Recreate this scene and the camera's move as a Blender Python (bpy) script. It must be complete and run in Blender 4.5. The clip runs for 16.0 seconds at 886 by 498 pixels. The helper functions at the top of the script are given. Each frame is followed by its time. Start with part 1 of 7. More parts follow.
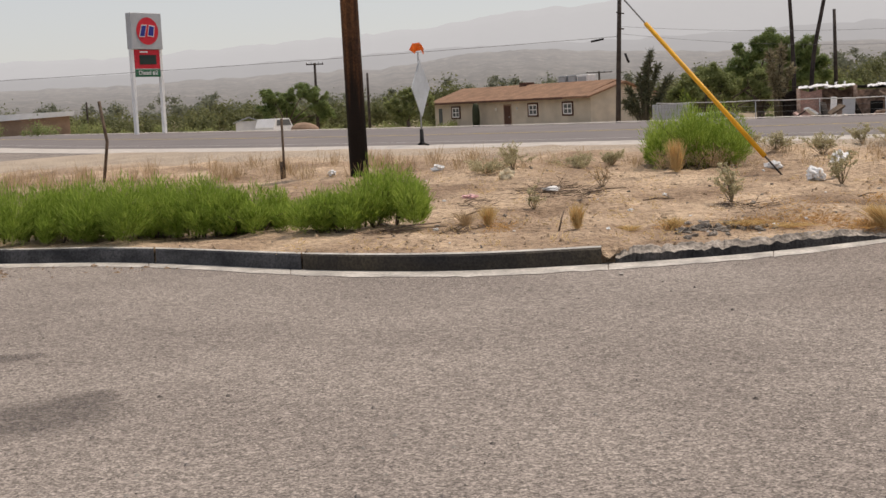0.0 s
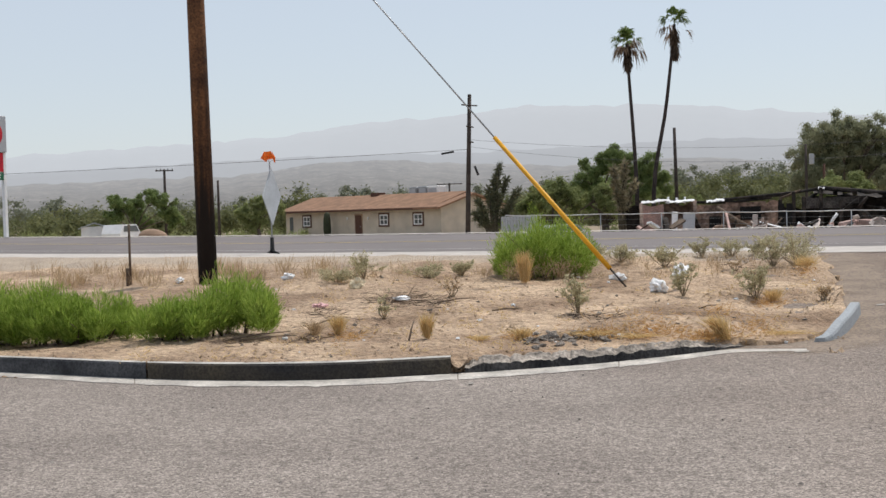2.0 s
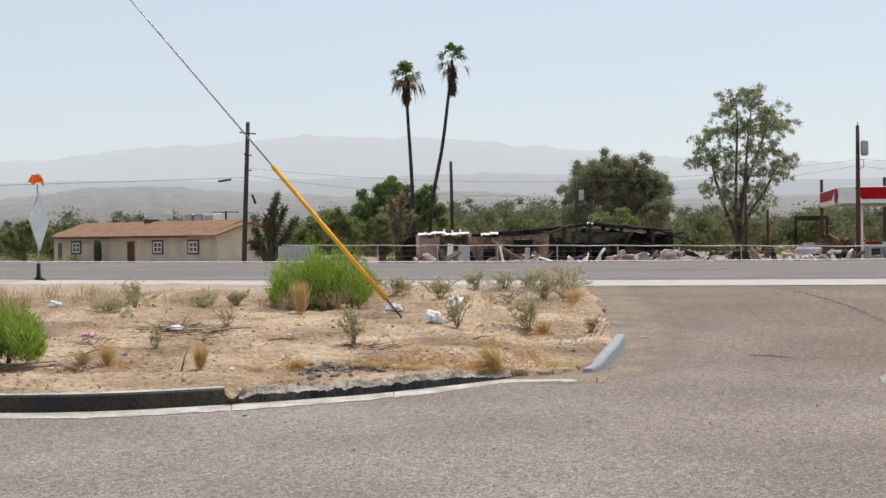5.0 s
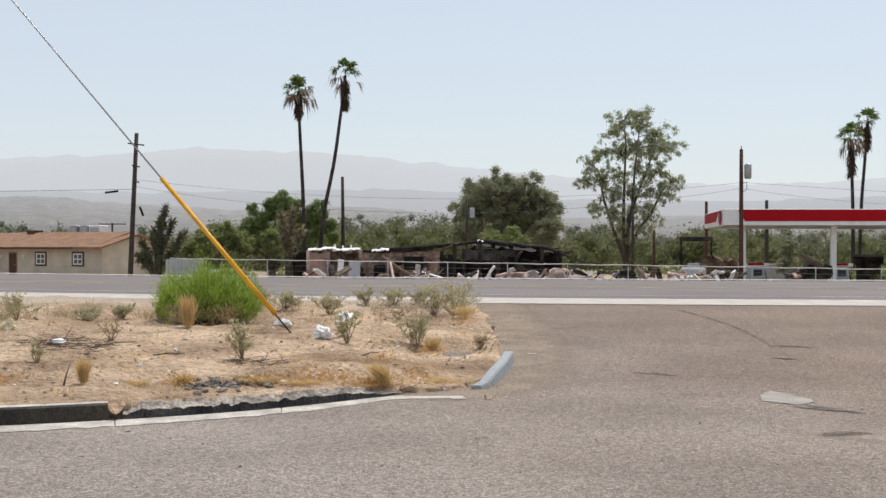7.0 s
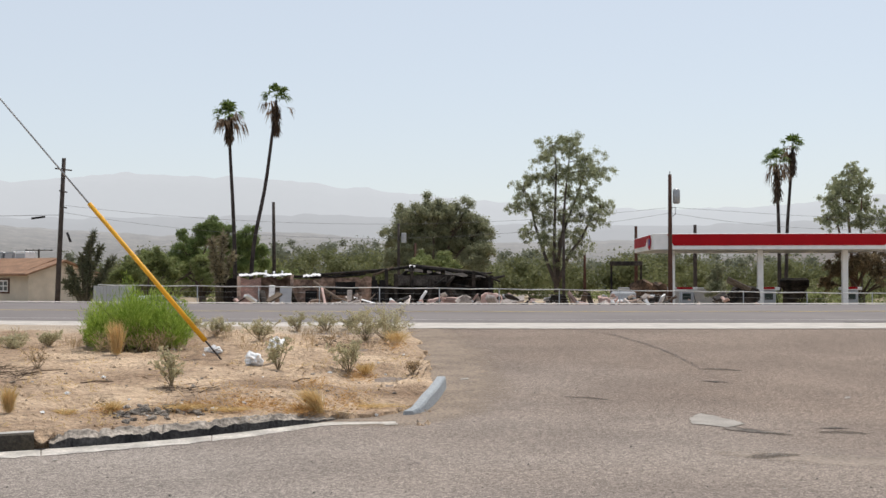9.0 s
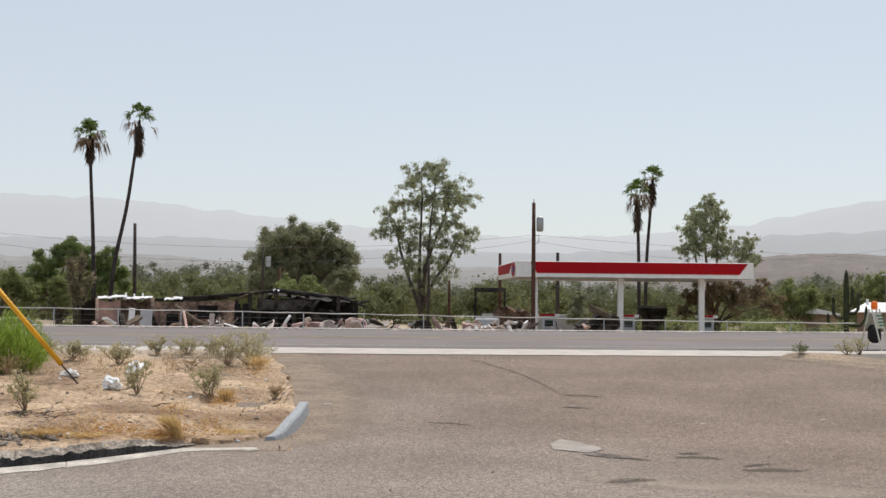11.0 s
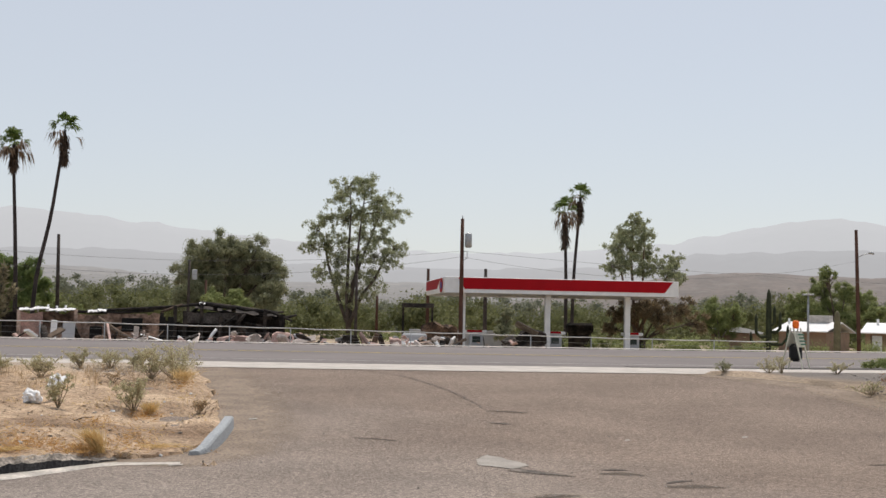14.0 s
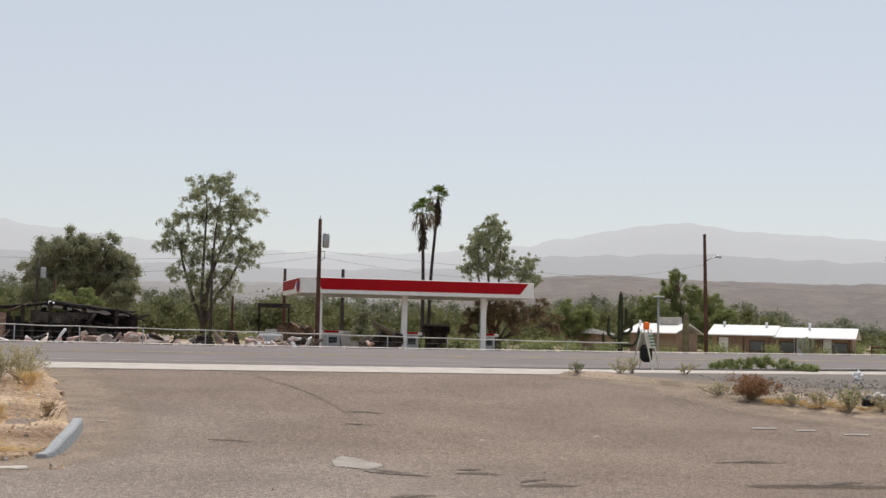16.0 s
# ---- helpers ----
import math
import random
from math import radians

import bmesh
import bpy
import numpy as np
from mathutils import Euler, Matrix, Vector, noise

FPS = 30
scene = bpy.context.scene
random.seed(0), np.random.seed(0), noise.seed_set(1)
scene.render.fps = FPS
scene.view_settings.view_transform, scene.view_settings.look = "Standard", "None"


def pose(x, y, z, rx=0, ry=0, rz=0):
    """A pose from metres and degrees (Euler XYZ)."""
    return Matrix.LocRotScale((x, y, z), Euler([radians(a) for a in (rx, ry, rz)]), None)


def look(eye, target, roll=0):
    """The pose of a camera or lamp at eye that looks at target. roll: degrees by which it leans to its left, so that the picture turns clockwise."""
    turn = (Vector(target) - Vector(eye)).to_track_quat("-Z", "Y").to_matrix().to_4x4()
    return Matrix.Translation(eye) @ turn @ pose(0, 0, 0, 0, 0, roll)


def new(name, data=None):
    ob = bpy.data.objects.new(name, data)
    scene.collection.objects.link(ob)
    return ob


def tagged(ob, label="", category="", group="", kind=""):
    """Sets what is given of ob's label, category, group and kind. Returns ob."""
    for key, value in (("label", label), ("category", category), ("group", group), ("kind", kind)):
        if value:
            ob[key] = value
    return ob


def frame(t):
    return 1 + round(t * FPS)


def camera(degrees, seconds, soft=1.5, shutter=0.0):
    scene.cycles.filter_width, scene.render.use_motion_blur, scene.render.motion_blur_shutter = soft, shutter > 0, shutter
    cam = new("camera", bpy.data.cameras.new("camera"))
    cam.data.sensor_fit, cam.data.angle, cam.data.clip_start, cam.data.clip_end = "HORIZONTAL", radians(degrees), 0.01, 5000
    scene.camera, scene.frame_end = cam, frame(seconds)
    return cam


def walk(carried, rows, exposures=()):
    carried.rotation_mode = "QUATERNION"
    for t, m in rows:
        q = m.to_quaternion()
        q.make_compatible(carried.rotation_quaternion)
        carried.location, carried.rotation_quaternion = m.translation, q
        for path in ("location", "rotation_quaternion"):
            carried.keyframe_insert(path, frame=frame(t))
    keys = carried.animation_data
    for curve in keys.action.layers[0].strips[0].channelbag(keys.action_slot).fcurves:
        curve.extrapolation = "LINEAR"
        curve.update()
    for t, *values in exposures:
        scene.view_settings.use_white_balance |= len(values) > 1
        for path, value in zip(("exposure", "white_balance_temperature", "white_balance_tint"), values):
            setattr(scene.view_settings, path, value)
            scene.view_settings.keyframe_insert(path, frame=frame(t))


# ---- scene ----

# ---- camera: it stands in the lot and pans to the right ----
EYE = 1.5
cam = camera(37.18, 16.0, soft=1.5)
PAN = [  # seconds, yaw, pitch, roll
    (0.0, -0.139, -6.175, 2.575),
    (0.5, -0.528, -5.011, 1.948),
    (1.0, -3.323, -2.055, 1.713),
    (1.5, -4.612, -1.921, 1.969),
    (2.0, -6.592, -1.662, 1.653),
    (2.5, -8.142, -3.251, 1.657),
    (3.0, -9.073, -2.836, 2.245),
    (3.5, -10.570, -2.509, 1.819),
    (4.0, -12.326, -1.470, 1.338),
    (4.5, -14.480, -0.582, 0.918),
    (5.0, -16.247, -0.542, 0.647),
    (7.5, -21.744, 0.360, -0.198),
    (8.0, -22.358, 0.631, -0.111),
    (10.5, -27.849, 2.176, -0.165),
    (11.0, -29.836, 2.361, -0.541),
    (11.5, -31.920, 2.801, -0.753),
    (12.0, -32.200, 2.815, -0.572),
    (12.5, -32.739, 3.187, -0.625),
    (13.0, -32.640, 2.779, -0.788),
    (13.5, -32.734, 2.780, -1.112),
    (14.0, -32.980, 3.072, -1.100),
    (14.5, -33.616, 3.410, -0.820),
    (15.0, -36.728, 3.198, -1.079),
    (15.5, -39.000, 3.173, -1.476),
    (16.0, -39.188, 3.227, -1.299),
]
walk(cam, [(t, pose(0, 0, EYE, 90 + pitch, roll, yaw)) for t, yaw, pitch, roll in PAN],
     exposures=[(0.0, -0.13, 7200, 15), (0.5, -0.10, 6850, 13), (1.0, -0.02, 6600, 10), (2.0, 0.0, 6500, 10), (4.0, 0.03, 6500, 10), (5.0, 0.10, 6600, 10), (8.0, 0.10, 6600, 10), (10.5, 0.08, 6700, 10), (11.5, 0.01, 6750, 11), (16.0, -0.03, 6850, 12)])

# ---- light ----
SUN_AZ, SUN_EL = 55.0, 64.0          # degrees to the right of the first view, degrees up
world = bpy.data.worlds.new("world")
scene.world = world
world.use_nodes = True
wn = world.node_tree.nodes
sky = wn.new("ShaderNodeTexSky")
sky.sky_type, sky.sun_disc = "NISHITA", False
sky.sun_elevation, sky.sun_rotation = radians(SUN_EL), radians(SUN_AZ)
sky.air_density, sky.dust_density, sky.ozone_density, sky.altitude = 1.0, 1.1, 1.5, 300
haze = wn.new("ShaderNodeMix")
haze.data_type = "RGBA"
haze.inputs["Factor"].default_value, haze.inputs["B"].default_value = 0.60, (6.75, 7.2, 7.75, 1)
wn["Background"].inputs["Strength"].default_value = 0.109
world.node_tree.links.new(sky.outputs["Color"], haze.inputs["A"])
world.node_tree.links.new(haze.outputs["Result"], wn["Background"].inputs["Color"])
sun = new("sun", bpy.data.lights.new("sun", "SUN"))
sun.data.energy, sun.data.angle, sun.data.color = 3.2, radians(0.8), (1.0, 0.95, 0.88)
sun.matrix_world = look((math.sin(radians(SUN_AZ)) * 50, math.cos(radians(SUN_AZ)) * 50, 50 * math.tan(radians(SUN_EL))), (0, 0, 0))


# ---- materials ----
def mat(name, color, rough=0.85, var=0.25, scale=6.0, bump=0.3, fine=60.0, metal=0.0, color2=None, piece=0.0, dist=0.02, spec=0.3, grain=None, detail=3):
    """A surface with colour variation at a coarse and a fine scale, grain relief, and a shift from piece to piece."""
    m = bpy.data.materials.new(name)
    m.use_nodes = True
    n, l = m.node_tree.nodes, m.node_tree.links
    b = n["Principled BSDF"]
    b.inputs["Roughness"].default_value, b.inputs["Metallic"].default_value = rough, metal
    b.inputs["Specular IOR Level"].default_value = spec
    co = n.new("ShaderNodeTexCoord")
    big, small = n.new("ShaderNodeTexNoise"), n.new("ShaderNodeTexNoise")
    big.inputs["Scale"].default_value, small.inputs["Scale"].default_value = scale, fine
    big.inputs["Detail"].default_value, small.inputs["Detail"].default_value = 5, detail
    for t in (big, small):
        l.new(co.outputs["Object"], t.inputs["Vector"])
    mix = n.new("ShaderNodeMix")
    mix.data_type = "RGBA"
    dark = tuple(c * (1 - var) for c in color)
    lite = color2 if color2 else tuple(min(1, c * (1 + var)) for c in color)
    mix.inputs["A"].default_value, mix.inputs["B"].default_value = (*dark, 1), (*lite, 1)
    ramp = n.new("ShaderNodeMapRange")
    ramp.inputs["From Min"].default_value, ramp.inputs["From Max"].default_value = 0.35, 0.65
    l.new(big.outputs["Fac"], ramp.inputs["Value"])
    l.new(ramp.outputs["Result"], mix.inputs["Factor"])
    amount = var * 0.9 if grain is None else grain
    gr = n.new("ShaderNodeMapRange")
    gr.inputs["To Min"].default_value, gr.inputs["To Max"].default_value = 1 - amount, 1 + amount
    gr.inputs["From Min"].default_value, gr.inputs["From Max"].default_value = 0.34, 0.66
    l.new(small.outputs["Fac"], gr.inputs["Value"])
    out = gr.outputs["Result"]
    if piece:
        inf = n.new("ShaderNodeObjectInfo")
        pr = n.new("ShaderNodeMapRange")
        pr.inputs["To Min"].default_value, pr.inputs["To Max"].default_value = 1 - piece, 1 + piece
        l.new(inf.outputs["Random"], pr.inputs["Value"])
        mul = n.new("ShaderNodeMath")
        mul.operation = "MULTIPLY"
        l.new(out, mul.inputs[0]), l.new(pr.outputs["Result"], mul.inputs[1])
        out = mul.outputs[0]
    sc = n.new("ShaderNodeVectorMath")
    sc.operation = "SCALE"
    l.new(mix.outputs["Result"], sc.inputs[0]), l.new(out, sc.inputs["Scale"])
    l.new(sc.outputs[0], b.inputs["Base Color"])
    if bump:
        bp = n.new("ShaderNodeBump")
        bp.inputs["Strength"].default_value, bp.inputs["Distance"].default_value = bump, dist
        l.new(small.outputs["Fac"], bp.inputs["Height"])
        l.new(bp.outputs["Normal"], b.inputs["Normal"])
    return m


def speckle(m, scale, amount):
    """Stones of the mix showing in a surface: each small cell lighter or darker."""
    n, l = m.node_tree.nodes, m.node_tree.links
    p = n["Principled BSDF"]
    src = p.inputs["Base Color"].links[0].from_socket
    co, vo, sp, mr, vm = n.new("ShaderNodeTexCoord"), n.new("ShaderNodeTexVoronoi"), n.new("ShaderNodeSeparateColor"), n.new("ShaderNodeMapRange"), n.new("ShaderNodeVectorMath")
    vo.inputs["Scale"].default_value = scale
    mr.inputs["To Min"].default_value, mr.inputs["To Max"].default_value = 1 - amount, 1 + amount
    vm.operation = "SCALE"
    l.new(co.outputs["Object"], vo.inputs["Vector"]), l.new(vo.outputs["Color"], sp.inputs[0]), l.new(sp.outputs[0], mr.inputs["Value"])
    l.new(src, vm.inputs[0]), l.new(mr.outputs[0], vm.inputs["Scale"]), l.new(vm.outputs[0], p.inputs["Base Color"])


def foliage(name, a, b, trans=0.25):
    """Leaves: colour shifts from leaf to leaf and some light passes through."""
    m = bpy.data.materials.new(name)
    m.use_nodes = True
    n, l = m.node_tree.nodes, m.node_tree.links
    p = n["Principled BSDF"]
    p.inputs["Roughness"].default_value, p.inputs["Specular IOR Level"].default_value = 0.65, 0.2
    geo = n.new("ShaderNodeNewGeometry")
    mix = n.new("ShaderNodeMix")
    mix.data_type = "RGBA"
    mix.inputs["A"].default_value, mix.inputs["B"].default_value = (*a, 1), (*b, 1)
    l.new(geo.outputs["Random Per Island"], mix.inputs["Factor"])
    l.new(mix.outputs["Result"], p.inputs["Base Color"])
    tr = n.new("ShaderNodeBsdfTranslucent")
    l.new(mix.outputs["Result"], tr.inputs["Color"])
    ms = n.new("ShaderNodeMixShader")
    ms.inputs["Fac"].default_value = trans
    l.new(p.outputs[0], ms.inputs[1]), l.new(tr.outputs[0], ms.inputs[2])
    l.new(ms.outputs[0], n["Material Output"].inputs["Surface"])
    return m


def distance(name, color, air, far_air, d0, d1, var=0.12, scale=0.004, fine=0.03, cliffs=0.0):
    """Far land: haze of kilometres of dusty air, painted as emission growing with distance."""
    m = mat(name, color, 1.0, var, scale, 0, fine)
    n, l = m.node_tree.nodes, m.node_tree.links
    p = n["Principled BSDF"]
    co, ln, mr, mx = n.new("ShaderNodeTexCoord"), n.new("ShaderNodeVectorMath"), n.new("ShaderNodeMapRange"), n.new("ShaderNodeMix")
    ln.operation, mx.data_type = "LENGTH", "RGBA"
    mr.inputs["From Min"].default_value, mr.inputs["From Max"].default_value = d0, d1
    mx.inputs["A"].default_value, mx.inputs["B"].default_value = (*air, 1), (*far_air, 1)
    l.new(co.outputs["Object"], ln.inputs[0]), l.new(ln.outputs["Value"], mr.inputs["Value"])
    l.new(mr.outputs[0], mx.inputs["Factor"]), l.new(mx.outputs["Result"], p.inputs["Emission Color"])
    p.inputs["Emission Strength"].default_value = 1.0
    if cliffs:
        src = p.inputs["Base Color"].links[0].from_socket
        mp, nz, rm, cm = n.new("ShaderNodeMapping"), n.new("ShaderNodeTexNoise"), n.new("ShaderNodeMapRange"), n.new("ShaderNodeMix")
        mp.inputs["Scale"].default_value = (0.09, 0.06, 0.16)
        nz.inputs["Scale"].default_value, nz.inputs["Detail"].default_value = 1.0, 6
        rm.inputs["From Min"].default_value, rm.inputs["From Max"].default_value = 0.53, 0.70
        cm.data_type = "RGBA"
        cm.inputs["B"].default_value = (0.30 * cliffs, 0.265 * cliffs, 0.23 * cliffs, 1)
        l.new(co.outputs["Object"], mp.inputs["Vector"]), l.new(mp.outputs[0], nz.inputs["Vector"]), l.new(nz.outputs["Fac"], rm.inputs["Value"])
        l.new(rm.outputs[0], cm.inputs["Factor"]), l.new(src, cm.inputs["A"]), l.new(cm.outputs["Result"], p.inputs["Base Color"])
    return m


M_LOT = mat("lot_asphalt", (0.229, 0.198, 0.176), 0.95, 0.06, 0.5, 0.3, 70, color2=(0.272, 0.237, 0.210), dist=0.01, spec=0.1, grain=0.25, detail=3)
speckle(M_LOT, 100.0, 0.5), speckle(M_LOT, 38.0, 0.26)
M_ROAD = mat("road_asphalt", (0.17, 0.15, 0.145), 0.85, 0.1, 0.25, 0.3, 30)
M_SOIL = mat("sandy_soil", (0.345, 0.235, 0.153), 0.95, 0.2, 0.8, 1.0, 14, color2=(0.55, 0.41, 0.283), dist=0.09, grain=0.25, detail=8)
speckle(M_SOIL, 30.0, 0.10)


def soil_stains(m):
    """Ragged patches of darker trodden earth, and paler grey gravelly earth towards the highway."""
    n, l = m.node_tree.nodes, m.node_tree.links
    p = n["Principled BSDF"]
    co, nz, st = n.new("ShaderNodeTexCoord"), n.new("ShaderNodeTexNoise"), n.new("ShaderNodeMapRange")
    nz.inputs["Scale"].default_value, nz.inputs["Detail"].default_value, nz.inputs["Roughness"].default_value = 0.55, 9, 0.68
    st.inputs["From Min"].default_value, st.inputs["From Max"].default_value = 0.50, 0.66
    st.inputs["To Max"].default_value = 0.95
    dk = n.new("ShaderNodeMix")
    dk.data_type, dk.blend_type = "RGBA", "MULTIPLY"
    dk.inputs["B"].default_value = (0.60, 0.56, 0.54, 1)
    dot, ad, gr = n.new("ShaderNodeVectorMath"), n.new("ShaderNodeMath"), n.new("ShaderNodeMapRange")
    dot.operation, ad.operation = "DOT_PRODUCT", "MULTIPLY_ADD"
    dot.inputs[1].default_value = (0.447, 0.894, 0)
    ad.inputs[1].default_value = 5.0
    gr.inputs["From Min"].default_value, gr.inputs["From Max"].default_value, gr.inputs["To Max"].default_value = 24.6, 27.0, 0.7
    gy = n.new("ShaderNodeMix")
    gy.data_type = "RGBA"
    gy.inputs["B"].default_value = (0.43, 0.37, 0.30, 1)
    src = p.inputs["Base Color"].links[0].from_socket
    l.new(co.outputs["Object"], nz.inputs["Vector"]), l.new(nz.outputs["Fac"], st.inputs["Value"])
    l.new(src, dk.inputs["A"]), l.new(st.outputs[0], dk.inputs["Factor"])
    l.new(co.outputs["Object"], dot.inputs[0]), l.new(nz.outputs["Fac"], ad.inputs[0]), l.new(dot.outputs["Value"], ad.inputs[2])
    l.new(ad.outputs[0], gr.inputs["Value"]), l.new(gr.outputs[0], gy.inputs["Factor"])
    l.new(dk.outputs["Result"], gy.inputs["A"]), l.new(gy.outputs["Result"], p.inputs["Base Color"])


soil_stains(M_SOIL)
M_DESERT = mat("desert_ground", (0.34, 0.27, 0.19), 0.95, 0.2, 0.1, 0.2, 4)
M_CONC = mat("pale_concrete", (0.455, 0.42, 0.385), 0.9, 0.15, 2.0, 0.3, 40)
M_KTOP = mat("kerb_concrete", (0.44, 0.42, 0.39), 0.9, 0.25, 5.0, 0.5, 60)
M_KFACE = mat("black_kerb_paint", (0.022, 0.024, 0.029), 0.7, 0.4, 3.0, 0.4, 40, color2=(0.07, 0.07, 0.075))
M_WHITE = mat("white_paint", (0.75, 0.75, 0.75), 0.5, 0.05, 2.0, 0.05, 30)
M_LINE = mat("road_line_white", (0.45, 0.44, 0.42), 0.8, 0.3, 6.0, 0.0, 30)
M_YELLOW_LINE = mat("road_line_yellow", (0.5, 0.38, 0.10), 0.8, 0.15, 2.0, 0.0, 30)
M_RED = mat("red_panel", (0.36, 0.008, 0.014), 0.6, 0.06, 0.6, 0.0, 20, spec=0.08)
M_POLE_FAR = mat("weathered_pole", (0.06, 0.048, 0.042), 0.9, 0.3, 3.0, 0.3, 40)
M_POLE_RED = mat("reddish_pole", (0.085, 0.042, 0.03), 0.9, 0.3, 1.0, 0.3, 40)
M_GUY = mat("yellow_guard", (0.72, 0.36, 0.02), 0.5, 0.12, 4.0, 0.1, 60)
M_STEEL = mat("galvanised_steel", (0.34, 0.35, 0.36), 0.5, 0.15, 4.0, 0.1, 60, metal=0.6)
M_WIRE = mat("wire", (0.16, 0.16, 0.165), 0.6, 0.1, 4.0, 0, 60)
M_BLACK = mat("black_rubber", (0.015, 0.015, 0.016), 0.8, 0.2, 4.0, 0.1, 60)
M_STUCCO = mat("beige_stucco", (0.55, 0.48, 0.39), 0.95, 0.1, 0.8, 0.3, 25)
M_ROOF = mat("brown_shingle", (0.25, 0.145, 0.09), 0.9, 0.18, 1.0, 0.4, 8)
M_TRIM = mat("brown_trim", (0.10, 0.05, 0.035), 0.8, 0.15, 3.0, 0.1, 30)
M_GLASS = mat("dark_glass", (0.12, 0.13, 0.135), 0.15, 0.1, 1.0, 0, 10, spec=0.6)
M_TRUNK = mat("palm_trunk", (0.045, 0.036, 0.034), 0.95, 0.3, 2.0, 0.6, 14)
M_BARK = mat("tree_bark", (0.11, 0.085, 0.065), 0.95, 0.3, 3.0, 0.6, 20)
M_FROND = foliage("green_frond", (0.08, 0.13, 0.03), (0.20, 0.26, 0.08), 0.4)
M_THATCH = foliage("palm_thatch", (0.045, 0.032, 0.024), (0.13, 0.09, 0.06), 0.1)
M_DEADFROND = foliage("dead_frond", (0.10, 0.065, 0.04), (0.30, 0.21, 0.14), 0.25)
M_BUSH = foliage("broom_green", (0.17, 0.27, 0.035), (0.40, 0.50, 0.11), 0.5)
M_LEAF = foliage("tree_green", (0.13, 0.185, 0.062), (0.27, 0.33, 0.125), 0.5)
M_LEAFB = foliage("bright_green", (0.12, 0.18, 0.05), (0.26, 0.32, 0.11), 0.45)
M_LEAFG = foliage("grey_green", (0.22, 0.235, 0.14), (0.38, 0.385, 0.245), 0.5)
M_EUC = foliage("gum_leaf", (0.22, 0.245, 0.135), (0.43, 0.445, 0.28), 0.55)
M_MESQ = foliage("mesquite_leaf", (0.18, 0.215, 0.08), (0.34, 0.375, 0.16), 0.5)
M_SAGE = foliage("sage_leaf", (0.36, 0.335, 0.20), (0.62, 0.56, 0.37), 0.45)
M_STRAW = foliage("straw", (0.52, 0.36, 0.15), (0.78, 0.58, 0.30), 0.35)
M_DRYWEED = foliage("dry_weed", (0.36, 0.25, 0.14), (0.62, 0.47, 0.30), 0.3)
M_CACTUS = mat("cactus_skin", (0.035, 0.042, 0.022), 0.8, 0.25, 2.0, 0.4, 12)
M_DEADCACTUS = mat("dry_cactus", (0.09, 0.08, 0.055), 0.9, 0.3, 2.0, 0.5, 12)
M_BURNT = mat("charred_wood", (0.02, 0.018, 0.017), 0.95, 0.5, 2.0, 0.5, 14, color2=(0.06, 0.049, 0.042), piece=0.3)
M_ADOBE = mat("scorched_adobe", (0.26, 0.18, 0.14), 0.95, 0.5, 0.9, 0.5, 5, color2=(0.44, 0.33, 0.27))
M_PINK = mat("pink_plaster", (0.56, 0.39, 0.345), 0.95, 0.25, 1.0, 0.4, 14, piece=0.3)
M_RUBBLE = mat("pale_rubble", (0.52, 0.45, 0.41), 0.95, 0.3, 1.0, 0.5, 14, piece=0.35)
M_ORANGE = mat("orange_plastic", (0.85, 0.16, 0.015), 0.5, 0.1, 5.0, 0, 30)
M_SIGNBACK = mat("sign_back_aluminium", (0.42, 0.44, 0.46), 0.55, 0.1, 2.0, 0, 30)
M_GREEN = mat("green_panel", (0.02, 0.12, 0.06), 0.5, 0.1, 2.0, 0, 20)
M_BLUE = mat("blue_panel", (0.02, 0.03, 0.22), 0.5, 0.1, 2.0, 0, 20)
M_GREYP = mat("grey_panel", (0.40, 0.41, 0.43), 0.5, 0.06, 2.0, 0, 20)
M_SCREEN = mat("dark_display", (0.02, 0.035, 0.03), 0.3, 0.2, 2.0, 0, 20)
M_BROWNWALL = mat("brown_wall", (0.30, 0.205, 0.145), 0.9, 0.12, 1.0, 0.2, 20)
M_ROCK = mat("grey_rock", (0.24, 0.21, 0.18), 0.95, 0.35, 6.0, 0.6, 40, piece=0.4)
M_PAPER = mat("white_litter", (0.8, 0.8, 0.8), 0.7, 0.08, 6.0, 0.1, 40)
M_STICK = mat("dead_stick", (0.13, 0.095, 0.07), 0.95, 0.3, 8.0, 0.3, 60)
M_TWIG = mat("dry_twig", (0.30, 0.235, 0.155), 0.95, 0.3, 8.0, 0.3, 60)
M_DARKGRAVEL = mat("dark_gravel", (0.18, 0.16, 0.145), 0.95, 0.4, 1.0, 0.6, 25)
M_TAR = mat("tar_seal", (0.125, 0.105, 0.09), 0.95, 0.5, 4.0, 0.1, 40)
M_PATCH = mat("pale_patch", (0.31, 0.285, 0.255), 0.9, 0.12, 3.0, 0.2, 40)
# the emission pairs below are painted haze, at the foot and at the crest
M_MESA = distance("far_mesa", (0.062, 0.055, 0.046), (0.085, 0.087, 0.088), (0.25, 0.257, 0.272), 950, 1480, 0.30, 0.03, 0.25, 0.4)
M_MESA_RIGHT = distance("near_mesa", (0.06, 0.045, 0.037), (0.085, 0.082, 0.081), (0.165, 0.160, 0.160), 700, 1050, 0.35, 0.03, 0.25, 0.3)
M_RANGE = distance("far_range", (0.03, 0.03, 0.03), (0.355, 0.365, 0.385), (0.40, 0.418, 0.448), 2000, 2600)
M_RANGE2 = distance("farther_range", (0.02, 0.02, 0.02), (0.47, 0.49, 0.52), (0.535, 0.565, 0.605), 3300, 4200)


# ---- builders ----
def P(az, d, z=0.0):
    """A place by its bearing (degrees to the right of north), distance and height."""
    return Vector((d * math.sin(radians(az)), d * math.cos(radians(az)), z))


